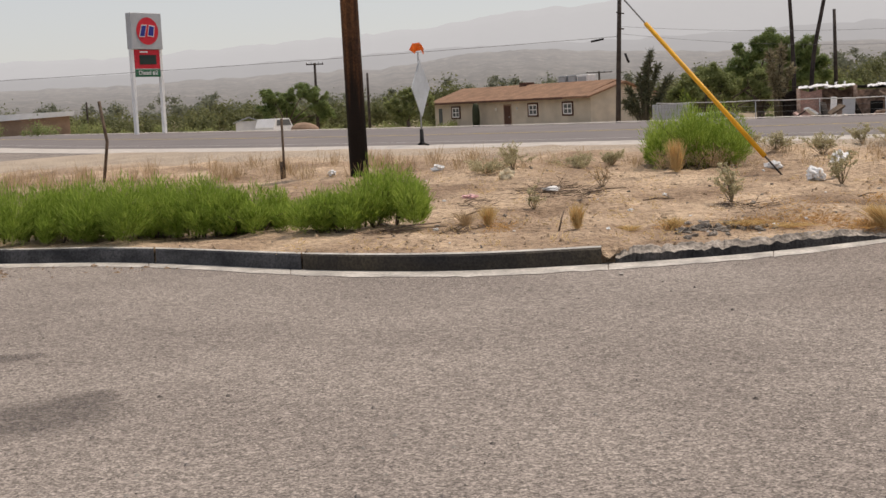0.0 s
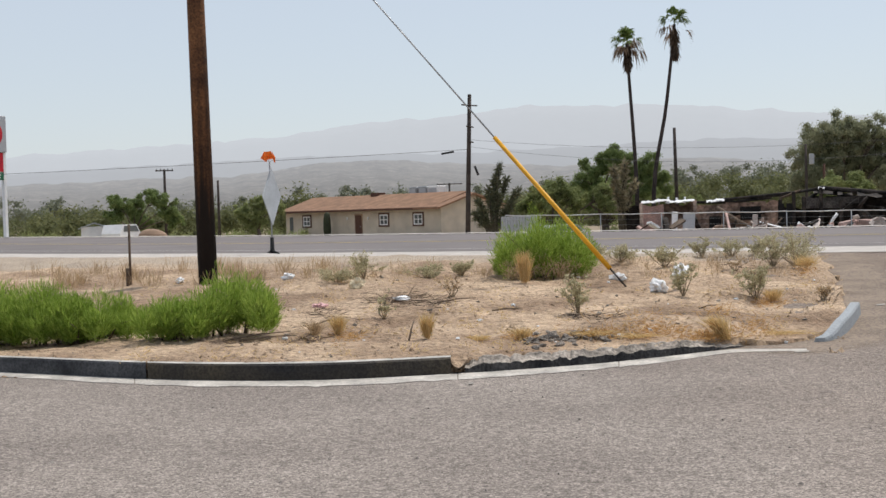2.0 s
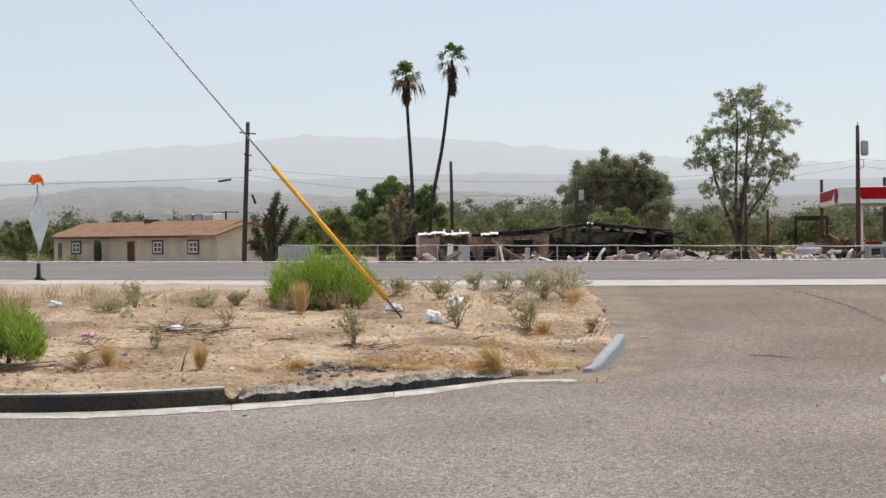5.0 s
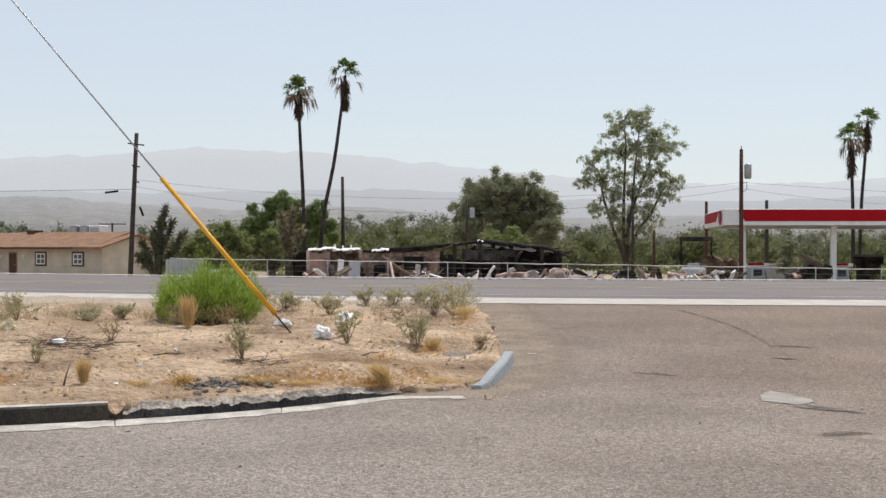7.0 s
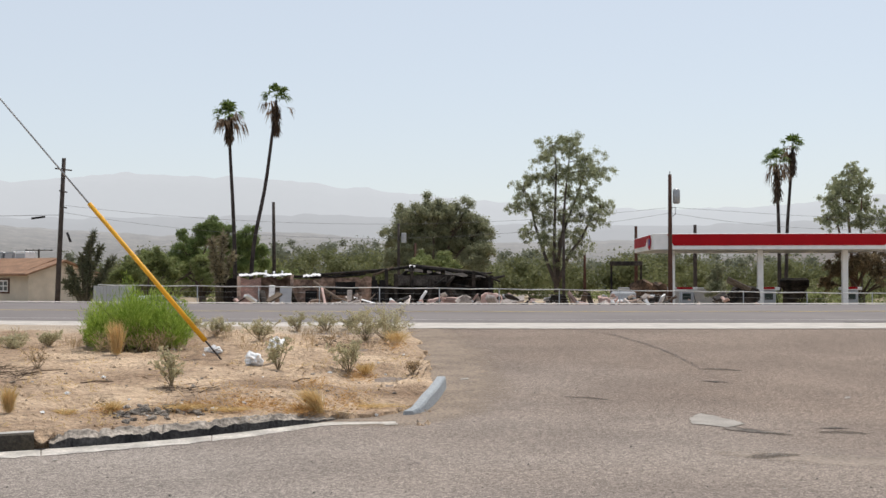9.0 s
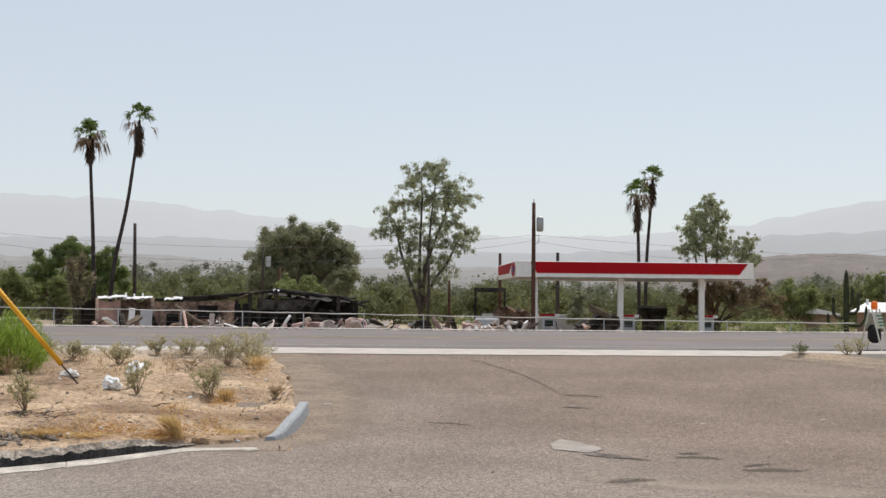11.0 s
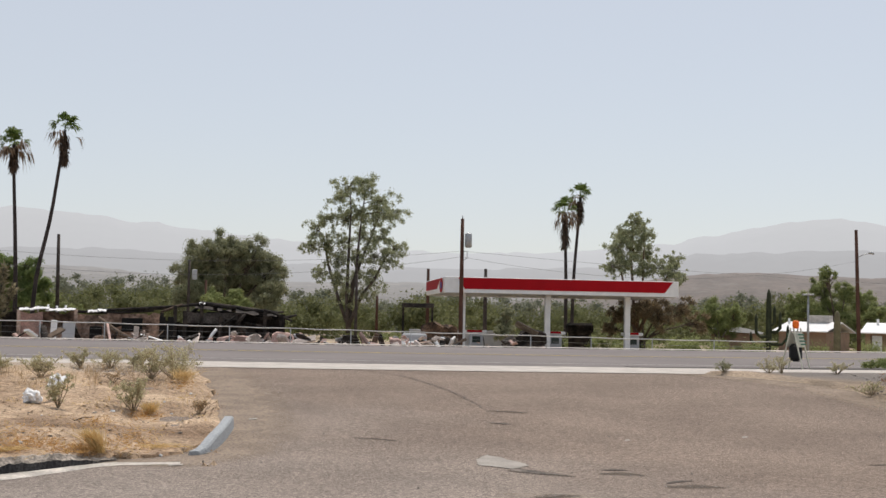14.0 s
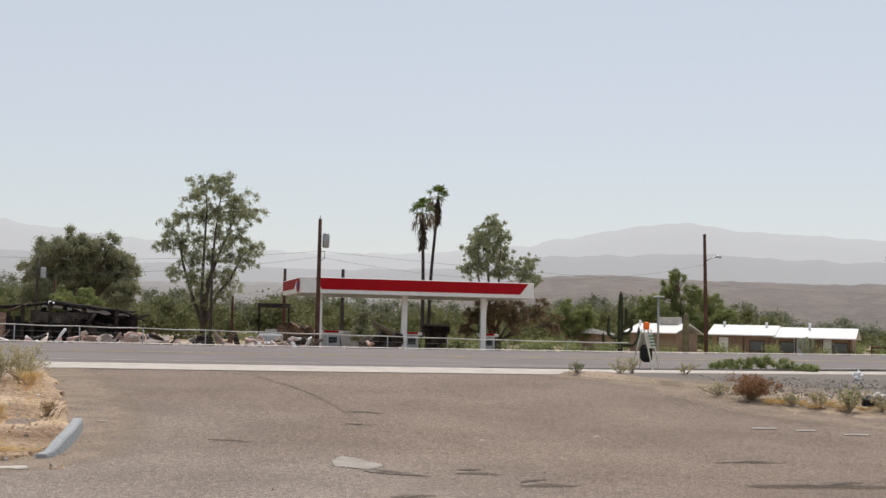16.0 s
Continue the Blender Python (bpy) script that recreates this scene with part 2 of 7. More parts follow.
def up(el, d):
    return EYE + d * math.tan(radians(el))


def to_mesh(name, bm, material):
    me = bpy.data.meshes.new(name)
    bm.normal_update()
    bm.to_mesh(me)
    bm.free()
    me.materials.append(material)
    return me


def part(name, bm, material, parent=None, label=""):
    ob = new(name, to_mesh(name, bm, material))
    if parent:
        ob.parent = parent
    if label:
        ob["label"] = label
    return ob


def thing(name, place, label, category, group="", kind="", turn=0.0):
    e = new(name)
    e.matrix_world = pose(*place, 0, 0, turn)
    return tagged(e, label, category, group, kind)


def raw(name, verts, faces, material, parent=None, smooth=False):
    me = bpy.data.meshes.new(name)
    me.from_pydata(verts, [], faces)
    me.materials.append(material)
    if smooth:
        me.polygons.foreach_set("use_smooth", [True] * len(me.polygons))
    me.update()
    ob = new(name, me)
    if parent:
        ob.parent = parent
    return ob


def box(bm, c, s, m=None, bevel=0.0):
    """A block with centre c and sizes s, its edges eased."""
    r = bmesh.ops.create_cube(bm, size=1.0, matrix=(m or Matrix()) @ Matrix.Translation(c) @ Matrix.Diagonal((*s, 1)))
    if bevel:
        es = {e for v in r["verts"] for e in v.link_edges}
        bmesh.ops.bevel(bm, geom=list(es), offset=bevel, segments=1, affect="EDGES")
    return bm


def tube(bm, pts, radii, seg=8, cap=True):
    """A tapering round rod along points."""
    pts = [Vector(p) for p in pts]
    rings = []
    for i, p in enumerate(pts):
        d = (pts[min(i + 1, len(pts) - 1)] - pts[max(i - 1, 0)]).normalized()
        a = d.orthogonal().normalized() if not rings else (prev - d * prev.dot(d)).normalized()
        prev = a
        b = d.cross(a)
        r = radii[i] if hasattr(radii, "__len__") else radii
        rings.append([bm.verts.new(p + (a * math.cos(k * math.tau / seg) + b * math.sin(k * math.tau / seg)) * r) for k in range(seg)])
    for r0, r1 in zip(rings, rings[1:]):
        for k in range(seg):
            f = bm.faces.new((r0[k], r0[(k + 1) % seg], r1[(k + 1) % seg], r1[k]))
            f.smooth = True
    if cap:
        bm.faces.new(rings[0][::-1]), bm.faces.new(rings[-1])
    return bm


def B():
    return bmesh.new()


def prism(bm, outline, y0, y1, m=None):
    """An outline in x and z, drawn out along y from y0 to y1."""
    m = m or Matrix()
    a = [bm.verts.new(m @ Vector((x, y0, z))) for x, z in outline]
    b = [bm.verts.new(m @ Vector((x, y1, z))) for x, z in outline]
    n = len(a)
    bm.faces.new(a), bm.faces.new(b[::-1])
    for i in range(n):
        bm.faces.new((a[i], b[i], b[(i + 1) % n], a[(i + 1) % n]))
    bmesh.ops.recalc_face_normals(bm, faces=bm.faces)
    return bm


def leaf_mesh(centres, dirs, lengths, widths, rng, bend=0.0, face=None, tri=False):
    """Narrow leaves as four-cornered blades."""
    n = len(centres)
    d = dirs / np.maximum(np.linalg.norm(dirs, axis=1, keepdims=True), 1e-6)
    s = np.cross(d, rng.normal(size=(n, 3)) if face is None else face)
    s /= np.maximum(np.linalg.norm(s, axis=1, keepdims=True), 1e-6)
    L, W = np.asarray(lengths)[:, None], np.asarray(widths)[:, None]
    if tri:
        v = np.stack([centres - s * W, centres + s * W, centres + d * L], 1)
        return v.reshape(-1, 3), np.arange(3 * n).reshape(n, 3)
    v = np.stack([centres, centres + d * L * 0.5 + s * W, centres + d * L + np.array([0, 0, -1]) * L * bend, centres + d * L * 0.5 - s * W], 1)
    f = np.arange(4 * n).reshape(n, 4)
    return v.reshape(-1, 3), f


def leaves(name, cl, n, size, material, parent=None, seed=1, aspect=0.35, hang=0.0, tri=False):
    """A crown of n leaves spread over clumps (x, y, z, r), denser towards each clump's skin."""
    rng = np.random.default_rng(seed)
    cl = np.array(cl)
    w = cl[:, 3] ** 2
    k = rng.choice(len(cl), n, p=w / w.sum())
    d = rng.normal(size=(n, 3))
    d /= np.linalg.norm(d, axis=1, keepdims=True)
    r = cl[k, 3] * rng.uniform(0.05, 1.0, n) ** 0.5 * np.abs(rng.normal(0.85, 0.3, n))
    c = cl[k, :3] + d * r[:, None] * np.array([1, 1, 0.85])
    face = d + rng.normal(size=(n, 3)) * 0.55 + np.array([0, 0, 0.25])
    dd = np.cross(face, rng.normal(size=(n, 3))) + np.array([0, 0, -hang])
    L = size * rng.uniform(0.6, 1.5, n)
    v, f = leaf_mesh(c, dd, L, L * aspect, rng, 0.0, face, tri)
    return raw(name, v, f.tolist(), material, parent)


def smooth(a, b, x):
    t = min(1.0, max(0.0, (x - a) / (b - a)))
    return t * t * (3 - 2 * t)


# ---- the lie of the land: s runs along the highway, u across it ----
def su(x, y):
    return x * 0.894 - y * 0.447, x * 0.447 + y * 0.894


def xy(s, u):
    return s * 0.894 + u * 0.447, -s * 0.447 + u * 0.894


def curve_u(base, k, s0, s):
    q = s - s0
    lim = 45.0
    if abs(q) > lim:
        return base + k * lim * lim + 2 * k * lim * (abs(q) - lim)
    return base + k * q * q


def near_u(s):
    return curve_u(28.8, 0.0075, 2.0, s)


def far_u(s):
    return curve_u(48.6, 0.0070, 6.0, s)


def lot_z(x, y):
    s, u = su(x, y)
    return 0.5 * smooth(-17.0, -3.0, u - near_u(s))


def far_z(x, y):
    """Height of the plain beyond the highway."""
    s, u = su(x, y)
    return 0.46 - 1.46 * smooth(1.0, 26.0, u - far_u(s))

# ---- ground, road, lot, island ----
# black asphalt of the lip, used too for the far kerb's painted shadow
M_LIP_AND_SHADE = mat("asphalt_lip_and_kerb_shade", (0.07, 0.065, 0.062), 0.9, 0.3, 0.6, 0.1, 20)


def strip(name, f0, f1, svals, n, zf, material, lift=0.0):
    v, f = [], []
    for s in svals:
        for j in range(n + 1):
            u = f0(s) + (f1(s) - f0(s)) * j / n
            x, y = xy(s, u)
            v.append((x, y, zf(x, y) + lift))
    for i in range(len(svals) - 1):
        for j in range(n):
            a = i * (n + 1) + j
            f.append((a, a + n + 1, a + n + 2, a + 1))
    ob = raw(name, v, f, material, smooth=True)
    ob["kind"] = "structure"
    return ob


SV = [-4000, -2000, -1000, -600, -400, -300, -240] + list(range(-200, -60, 10)) + list(range(-60, 61, 3)) + list(range(70, 201, 10)) + [240, 300, 400, 600, 1000, 2000, 4000]
uvals = [-4000, -1500, -600, -250, -120, -60, -30, -10, 0, 10, 20, 24, 28]


def build_ground():
    cols = [lambda s, k=k: min(k, near_u(s) - 1) for k in uvals]
    cols += [lambda s: near_u(s) + 2, lambda s: far_u(s) - 1] + [lambda s, k=k: far_u(s) + k for k in (1, 4, 8, 12, 18, 26, 50, 100, 180, 300, 600, 1200, 2500, 4500)]
    v, f = [], []
    for s in SV:
        for i, c in enumerate(cols):
            x, y = xy(s, c(s))
            z = -0.12 if i < len(uvals) else (0.3 if i < len(uvals) + 2 else far_z(x, y) + (0.15 * noise.noise((x * 0.08, y * 0.08, 0)) if i > len(uvals) + 4 else 0))
            if i < len(uvals):
                z = lot_z(x, y) - 0.12
            v.append((x, y, z))
    n = len(cols)
    for i in range(len(SV) - 1):
        for j in range(n - 1):
            a = i * n + j
            f.append((a, a + n, a + n + 1, a + 1))
    ob = raw("ground", v, f, M_DESERT, smooth=True)
    tagged(ob, "dry tan desert ground reaching the horizon", "ground", kind="structure")


build_ground()
SR = [s for s in SV if -400 <= s <= 400]
tagged(strip("road", near_u, far_u, SR, 4, lambda x, y: 0.5, M_ROAD), "worn grey-brown asphalt highway with faint lines", "road")
tagged(strip("road_line_far", lambda s: far_u(s) - 0.55, lambda s: far_u(s) - 0.40, SR, 1, lambda x, y: 0.505, M_LINE), "thin white edge line on the highway", "road line")
tagged(strip("road_line_near", lambda s: near_u(s) + 2.2, lambda s: near_u(s) + 2.32, SR, 1, lambda x, y: 0.505, M_LINE), "thin white edge line on the highway", "road line")
for k in (9.4, 9.75):
    tagged(strip("road_line_centre", lambda s: near_u(s) + k, lambda s: near_u(s) + k + 0.12, SR, 1, lambda x, y: 0.505, M_YELLOW_LINE), "faded yellow centre line on the highway", "road line")
tagged(strip("far_pavement", far_u, lambda s: far_u(s) + 1.6, SR, 2, lambda x, y: 0.52, M_CONC), "pale concrete strip along the highway's far side", "pavement")
tagged(strip("gutter_apron", lambda s: near_u(s) - 3.2, near_u, SR, 3, lambda x, y: 0.51, M_CONC), "pale concrete gutter apron beside the highway", "pavement")


tagged(strip("road_seam_near", lambda s: near_u(s) - 0.02, lambda s: near_u(s) + 0.16, SR, 1, lambda x, y: 0.516, M_LIP_AND_SHADE), "dark asphalt lip along the concrete apron", "road seam")
# dark strip that paints the shadow line under the far kerb
tagged(strip("road_seam_far", lambda s: far_u(s) - 0.3, lambda s: far_u(s) + 0.02, SR, 1, lambda x, y: 0.524, M_LIP_AND_SHADE), "dark strip painted as the far kerb's shadow line", "road seam")


def build_lip():
    """A raised broken lip of black asphalt where the highway meets the apron, growing towards the right."""
    v, f = [], []
    n = 150
    for i in range(n + 1):
        s = 7.5 + 62 * i / n
        h = 0.012 + 0.055 * smooth(7.5, 22, s) * (0.75 + 0.5 * noise.noise((s * 1.3, 0, 2)))
        w = 0.05 * noise.noise((s * 2.1, 4, 0))
        for du, z in ((-0.03 + w, 0.5), (0.01 + w, 0.51 + h), (0.28, 0.51 + h), (0.6, 0.503)):
            v.append((*xy(s, near_u(s) + du), z))
    for i in range(n):
        for j in range(3):
            a = i * 4 + j
            f.append((a, a + 4, a + 5, a + 1))
    tagged(raw("road_lip", v, f, M_LIP_AND_SHADE), "raised black asphalt lip along the concrete apron", "road seam", kind="structure")


build_lip()


def build_lot():
    us = [-60, -40, -25, -15, -8, -4] + list(np.arange(-2, 27, 1.0))
    ss = [-80, -60, -45] + list(range(-36, 41, 2)) + [50, 60, 80]
    v, f = [], []
    for s in ss:
        for i in range(len(us) + 1):
            u = us[i] if i < len(us) else 1e9
            u = min(u, near_u(s) - 3.1)
            x, y = xy(s, u)
            v.append((x, y, lot_z(x, y)))
    n = len(us) + 1
    for i in range(len(ss) - 1):
        for j in range(n - 1):
            a = i * n + j
            f.append((a, a + n, a + n + 1, a + 1))
    ob = raw("lot_pavement", v, f, M_LOT, smooth=True)
    tagged(ob, "old sun-bleached asphalt of a parking lot", "pavement", kind="structure")


build_lot()


def driveway_tone():
    """Asphalt colour turns darker and browner towards the driveway mouth; the change is ragged."""
    n, l = M_LOT.node_tree.nodes, M_LOT.node_tree.links
    p = n["Principled BSDF"]
    src = p.inputs["Base Color"].links[0].from_socket
    co, sep, nz = n.new("ShaderNodeTexCoord"), n.new("ShaderNodeSeparateXYZ"), n.new("ShaderNodeTexNoise")
    nz.inputs["Scale"].default_value, nz.inputs["Detail"].default_value = 0.35, 6
    l.new(co.outputs["Object"], sep.inputs[0]), l.new(co.outputs["Object"], nz.inputs["Vector"])
    ad, mr, mx = n.new("ShaderNodeMath"), n.new("ShaderNodeMapRange"), n.new("ShaderNodeMix")
    ad.operation = "MULTIPLY_ADD"
    l.new(nz.outputs["Fac"], ad.inputs[0])
    ad.inputs[1].default_value = 7.0
    l.new(sep.outputs["X"], ad.inputs[2])
    mr.inputs["From Min"].default_value, mr.inputs["From Max"].default_value = 5.5, 14.0
    l.new(ad.outputs[0], mr.inputs["Value"])
    mx.data_type, mx.blend_type = "RGBA", "MULTIPLY"
    mx.inputs["B"].default_value = (0.83, 0.752, 0.695, 1)
    l.new(mr.outputs[0], mx.inputs["Factor"]), l.new(src, mx.inputs["A"]), l.new(mx.outputs["Result"], p.inputs["Base Color"])


driveway_tone()

# the kerb line of the island: bearing, distance of the kerb's foot
KERB = [(-48, 23.0), (-40, 20.0), (-32, 17.9), (-25, 16.5), (-18.8, 15.16), (-14.2, 14.4), (-6.3, 12.62), (0.3, 11.94), (6.9, 12.04), (12, 12.45), (15.5, 12.95), (19.4, 13.75), (22.45, 14.6), (23.9, 17.3)]


def kerb_at(az):
    """A smooth line through the kerb's bearings."""
    pts = KERB
    for i in range(len(pts) - 1):
        if az <= pts[i + 1][0] or i == len(pts) - 2:
            (a0, d0), (a1, d1) = pts[i], pts[i + 1]
            m0 = (d1 - pts[max(i - 1, 0)][1]) / (a1 - pts[max(i - 1, 0)][0])
            q = pts[min(i + 2, len(pts) - 1)]
            m1 = (q[1] - d0) / (q[0] - a0)
            t, h = (az - a0) / (a1 - a0), a1 - a0
            return (2 * t**3 - 3 * t**2 + 1) * d0 + (t**3 - 2 * t**2 + t) * h * m0 + (-2 * t**3 + 3 * t**2) * d1 + (t**3 - t**2) * h * m1


def soil_bump(f, r):
    """Height of the soil over the lot: f along the kerb (0 left, 1 right), r from kerb (0) to highway (1)."""
    edge = 0.15 - 0.045 * smooth(0.765, 0.785, f) - 0.07 * smooth(0.925, 0.955, f)
    h = edge * (1 - smooth(0.2, 1.0, r)) + 0.03 * smooth(0, 0.1, r) + 0.10 * math.sin(math.pi * min(1, r * 1.1)) * (1 - smooth(0.8, 1.0, f))
    return h


def build_island():
    azs = list(np.arange(-48, -20, 1.0)) + list(np.arange(-20, 23.95, 0.22))
    rows = 90
    v, f = [], []
    for az in azs:
        d0 = kerb_at(az) + 0.14 * (1 - smooth(19.2, 20.0, az)) + 0.10 * smooth(19.5, 20.5, az) * noise.noise((az * 2.5, 0, 4))
        a = P(az, d0)
        baz = az if az < 18 else 18 + (az - 18) * 4.6 / 5.9
        d1 = 20.0
        while d1 < 42 and su(*P(baz, d1).xy)[1] < near_u(su(*P(baz, d1).xy)[0]) - 3.05:
            d1 += 0.1
        b = P(baz, d1)
        fa = (az + 48) / 71.9
        for j in range(rows + 1):
            r = (max(0, j - 1) / (rows - 1)) ** 1.3
            p = a.lerp(b, r)
            e = min(1, r * 12, (1 - r) * 12, (23.95 - az) * 1.2)
            n = noise.fractal((p.x * 0.6, p.y * 0.6, 0), 1.0, 2.0, 4) * 0.10 + noise.noise((p.x * 2.2, p.y * 2.2, 7)) * 0.035 + noise.noise((p.x * 5, p.y * 5, 3)) * 0.02
            p.x += 0.32 * smooth(22.3, 23.9, az) * smooth(0.05, 0.2, r) * noise.fractal((p.y * 1.1, 3.0, 0), 1.0, 2.0, 4)
            drop = -0.2 if j == 0 or az == azs[-1] else 0
            v.append((p.x, p.y, lot_z(p.x, p.y) + soil_bump(fa, r) + n * e + drop))
    for i in range(len(azs) - 1):
        for j in range(rows):
            k = i * (rows + 1) + j
            f.append((k, k + rows + 1, k + rows + 2, k + 1))
    ob = raw("island_soil", v, f, M_SOIL, smooth=True)
    tagged(ob, "bare tan sandy soil of a traffic island", "soil", kind="structure")
    return ob


island = build_island()
bpy.context.view_layer.update()
from mathutils.bvhtree import BVHTree  # sight lines onto the soil
island_tree = BVHTree.FromPolygons([v.co[:] for v in island.data.vertices], [p.vertices[:] for p in island.data.polygons])


def soil(az, d):
    """The place on the island's soil at a bearing and distance."""
    p = P(az, d)
    hit = island_tree.ray_cast(Vector((p.x, p.y, 5)), Vector((0, 0, -1)))[0]
    return hit if hit else Vector((p.x, p.y, lot_z(p.x, p.y)))


def soil_seen(az, el):
    """The place on the island's soil met by a sight line from the eye."""
    way = Vector((math.sin(radians(az)), math.cos(radians(az)), math.tan(radians(el)))).normalized()
    hit = island_tree.ray_cast(Vector((0, 0, EYE)), way)[0]
    return hit if hit else P(az, (EYE - 0.3) / math.tan(radians(-el)), 0.3)


def kerb_piece(a0, a1, label, rough=0.0, low=0.0):
    """A length of kerb with a sloping dark face and a pale top; broken ones are ragged."""
    k = thing("kerb", P((a0 + a1) / 2, kerb_at((a0 + a1) / 2), 0), label, "kerb", "kerbs of the island", "structure")
    inv = k.matrix_world.inverted()
    n = max(8, int((a1 - a0) / (0.09 if rough else 0.25)))
    face, top = B(), B()
    prev = None
    for i in range(n + 1):
        az = a0 + (a1 - a0) * i / n
        d = kerb_at(az)
        end = smooth(0, 0.5, az - a0) * smooth(0, 0.5, a1 - az)
        q = noise.fractal((az * 1.7, a0, 1), 1.0, 2.0, 4)
        h = 0.155 - rough * (0.012 + 0.05 * max(0, q)) - low * smooth(a1 - 3.5, a1, az) * 0.11
        w = 0.025 + rough * 0.06 * max(0, noise.noise((az * 3, 5, a0)) + 0.2)
        if rough:
            h -= 0.014 * abs(noise.noise((az * 9, 2, 0))) + 0.025 * max(0, noise.noise((az * 4, 3, 0)))
            w += 0.04 * abs(noise.noise((az * 7, 6, 0)))
            h -= 0.05 * (1 - end)
            w += 0.05 * (1 - end)
            w = min(0.145, w + 0.05 + 0.03 * noise.noise((az * 5, 9, 1)))
        z = lot_z(*P(az, d).xy)
        lip = 0.5 if not rough else 0.60 + 0.16 * noise.noise((az * 2.3, 1, 5)) + 0.06 * noise.noise((az * 11, 1, 5))
        cut = 1 if rough else 3
        pr = [P(az, d, z - 0.05), P(az, d + 0.01 + 0.03 * rough * abs(noise.noise((az * 6, 8, 3))), z + h * lip), P(az, d + w, z + h - 0.018), P(az, d + w + 0.02, z + h), P(az, d + 0.17, z + h + 0.002), P(az, d + 0.17, z - 0.05)]
        pr = [inv @ p for p in pr]
        cur = ([face.verts.new(p) for p in pr[:cut + 1]], [top.verts.new(p) for p in pr[cut:]])
        if prev:
            for bm, c, o in ((face, cur[0], prev[0]), (top, cur[1], prev[1])):
                for j in range(len(c) - 1):
                    bm.faces.new((o[j], c[j], c[j + 1], o[j + 1]))
        else:
            first = pr
        prev = cur
    for pr2 in (first, pr):
        top.faces.new([top.verts.new(p) for p in pr2])
    bmesh.ops.recalc_face_normals(top, faces=top.faces)
    part("kerb_face", face, M_KBROKEN if rough else M_KYELLOW if a1 > 0 else M_KFACE, k, "worn black-painted kerb face")
    part("kerb_top", top, M_KCRUMB if rough else M_KTOP, k)
    return k


M_KYELLOW = mat("worn_yellow_black_kerb", (0.022, 0.022, 0.027), 0.7, 0.4, 1.1, 0.4, 40, color2=(0.055, 0.044, 0.030))
M_KCRUMB = mat("crumbled_concrete", (0.29, 0.255, 0.22), 0.95, 0.45, 6.0, 0.9, 30)
M_KBROKEN = mat("broken_kerb", (0.03, 0.03, 0.034), 0.9, 0.4, 2.2, 0.8, 30, color2=(0.085, 0.08, 0.078))
for a0, a1 in ((-47, -40.2), (-40.1, -33), (-32.9, -26), (-25.9, -19.2), (-19.1, -12.58), (-12.5, -6.34), (-6.27, 6.75)):
    kerb_piece(a0, a1, "black-painted concrete kerb with pale worn top")
kerb_piece(7.35, 19.6, "broken concrete kerb with crumbled edges", 1.0, 1.0)

# gutter pan in front of the kerb
def build_gutter():
    for a0, a1 in ((-47, -33), (-32.95, -19.15), (-19.1, -12.85), (-12.8, -6.85), (-6.8, 7.0), (7.06, 14.0), (14.05, 21.9)):
        v, f = [], []
        n = max(6, int((a1 - a0) / 0.5))
        for i in range(n + 1):
            az = a0 + (a1 - a0) * i / n
            w = 0.42 if az < 15 else 0.42 - 0.3 * smooth(15, 22, az)
            off = 0.25 * smooth(17, 22, az)
            d = kerb_at(min(az, 19)) + (az - 19) * 0.05 * (az > 19) - off
            rag = 0.08 * noise.fractal((az * 1.6, a0, 8), 1.0, 2.0, 4)
            for q in (d + 0.02, d - w + rag):
                p = P(az, q)
                v.append((p.x, p.y, lot_z(p.x, p.y) + 0.005))
        for i in range(n):
            f.append((2 * i, 2 * i + 1, 2 * i + 3, 2 * i + 2))
        tagged(raw("gutter", v, f, M_GUTTER), "pale worn concrete gutter pan along the kerb", "gutter", "gutter slabs", "structure")


M_GUTTER = mat("gutter_concrete", (0.44, 0.41, 0.37), 0.9, 0.25, 3.0, 0.3, 30)
build_gutter()


def build_gap_soil():
    """Sand washed out through the gap between two kerbs."""
    v, f = [], []
    for i in range(13):
        az = 6.6 + 0.95 * i / 12
        for j in range(9):
            d = kerb_at(az) + 0.3 - 0.34 * j / 8 * (0.5 + 0.5 * math.sin(math.pi * i / 12))
            p = P(az, d)
            z = 0.16 * smooth(-0.2, 0.25, d - kerb_at(az)) + 0.012 * noise.noise((p.x * 9, p.y * 9, 0))
            v.append((p.x, p.y, lot_z(p.x, p.y) + 0.012 + z))
    for i in range(12):
        for j in range(8):
            f.append((i * 9 + j, i * 9 + j + 1, i * 9 + j + 10, i * 9 + j + 9))
    tagged(raw("sand_spill", v, f, M_SOIL, smooth=True), "sand spilling through a broken kerb gap", "soil", kind="structure")


build_gap_soil()
# ---- things on the island ----
def utility_pole(az, d, z0, top, r, label, lean=0.0, material=M_POLE_FAR, arm=None, group=""):
    base = P(az, d, z0)
    t = thing("utility_pole", base, label, "utility pole", group, turn=-az)
    h = top - z0
    part("pole", tube(B(), [(0, 0, -0.3), (lean * 0.33, 0, h * 0.33), (lean * 0.66, 0, h * 0.66), (lean, 0, h)], [r, r * 0.92, r * 0.83, r * 0.72], 12), material, t)
    if arm:
        w, z = arm
        part("crossarm", box(B(), (lean, -r, z - z0), (w, 0.1, 0.12), bevel=0.01), material, t)
        for x in (-w * 0.45, -w * 0.2, w * 0.2, w * 0.45):
            part("insulator", tube(B(), [(lean + x, -r, z - z0 + 0.05), (lean + x, -r, z - z0 + 0.14), (lean + x, -r, z - z0 + 0.24)], [0.04, 0.06, 0.03], 6), M_STEEL, t)
    return t


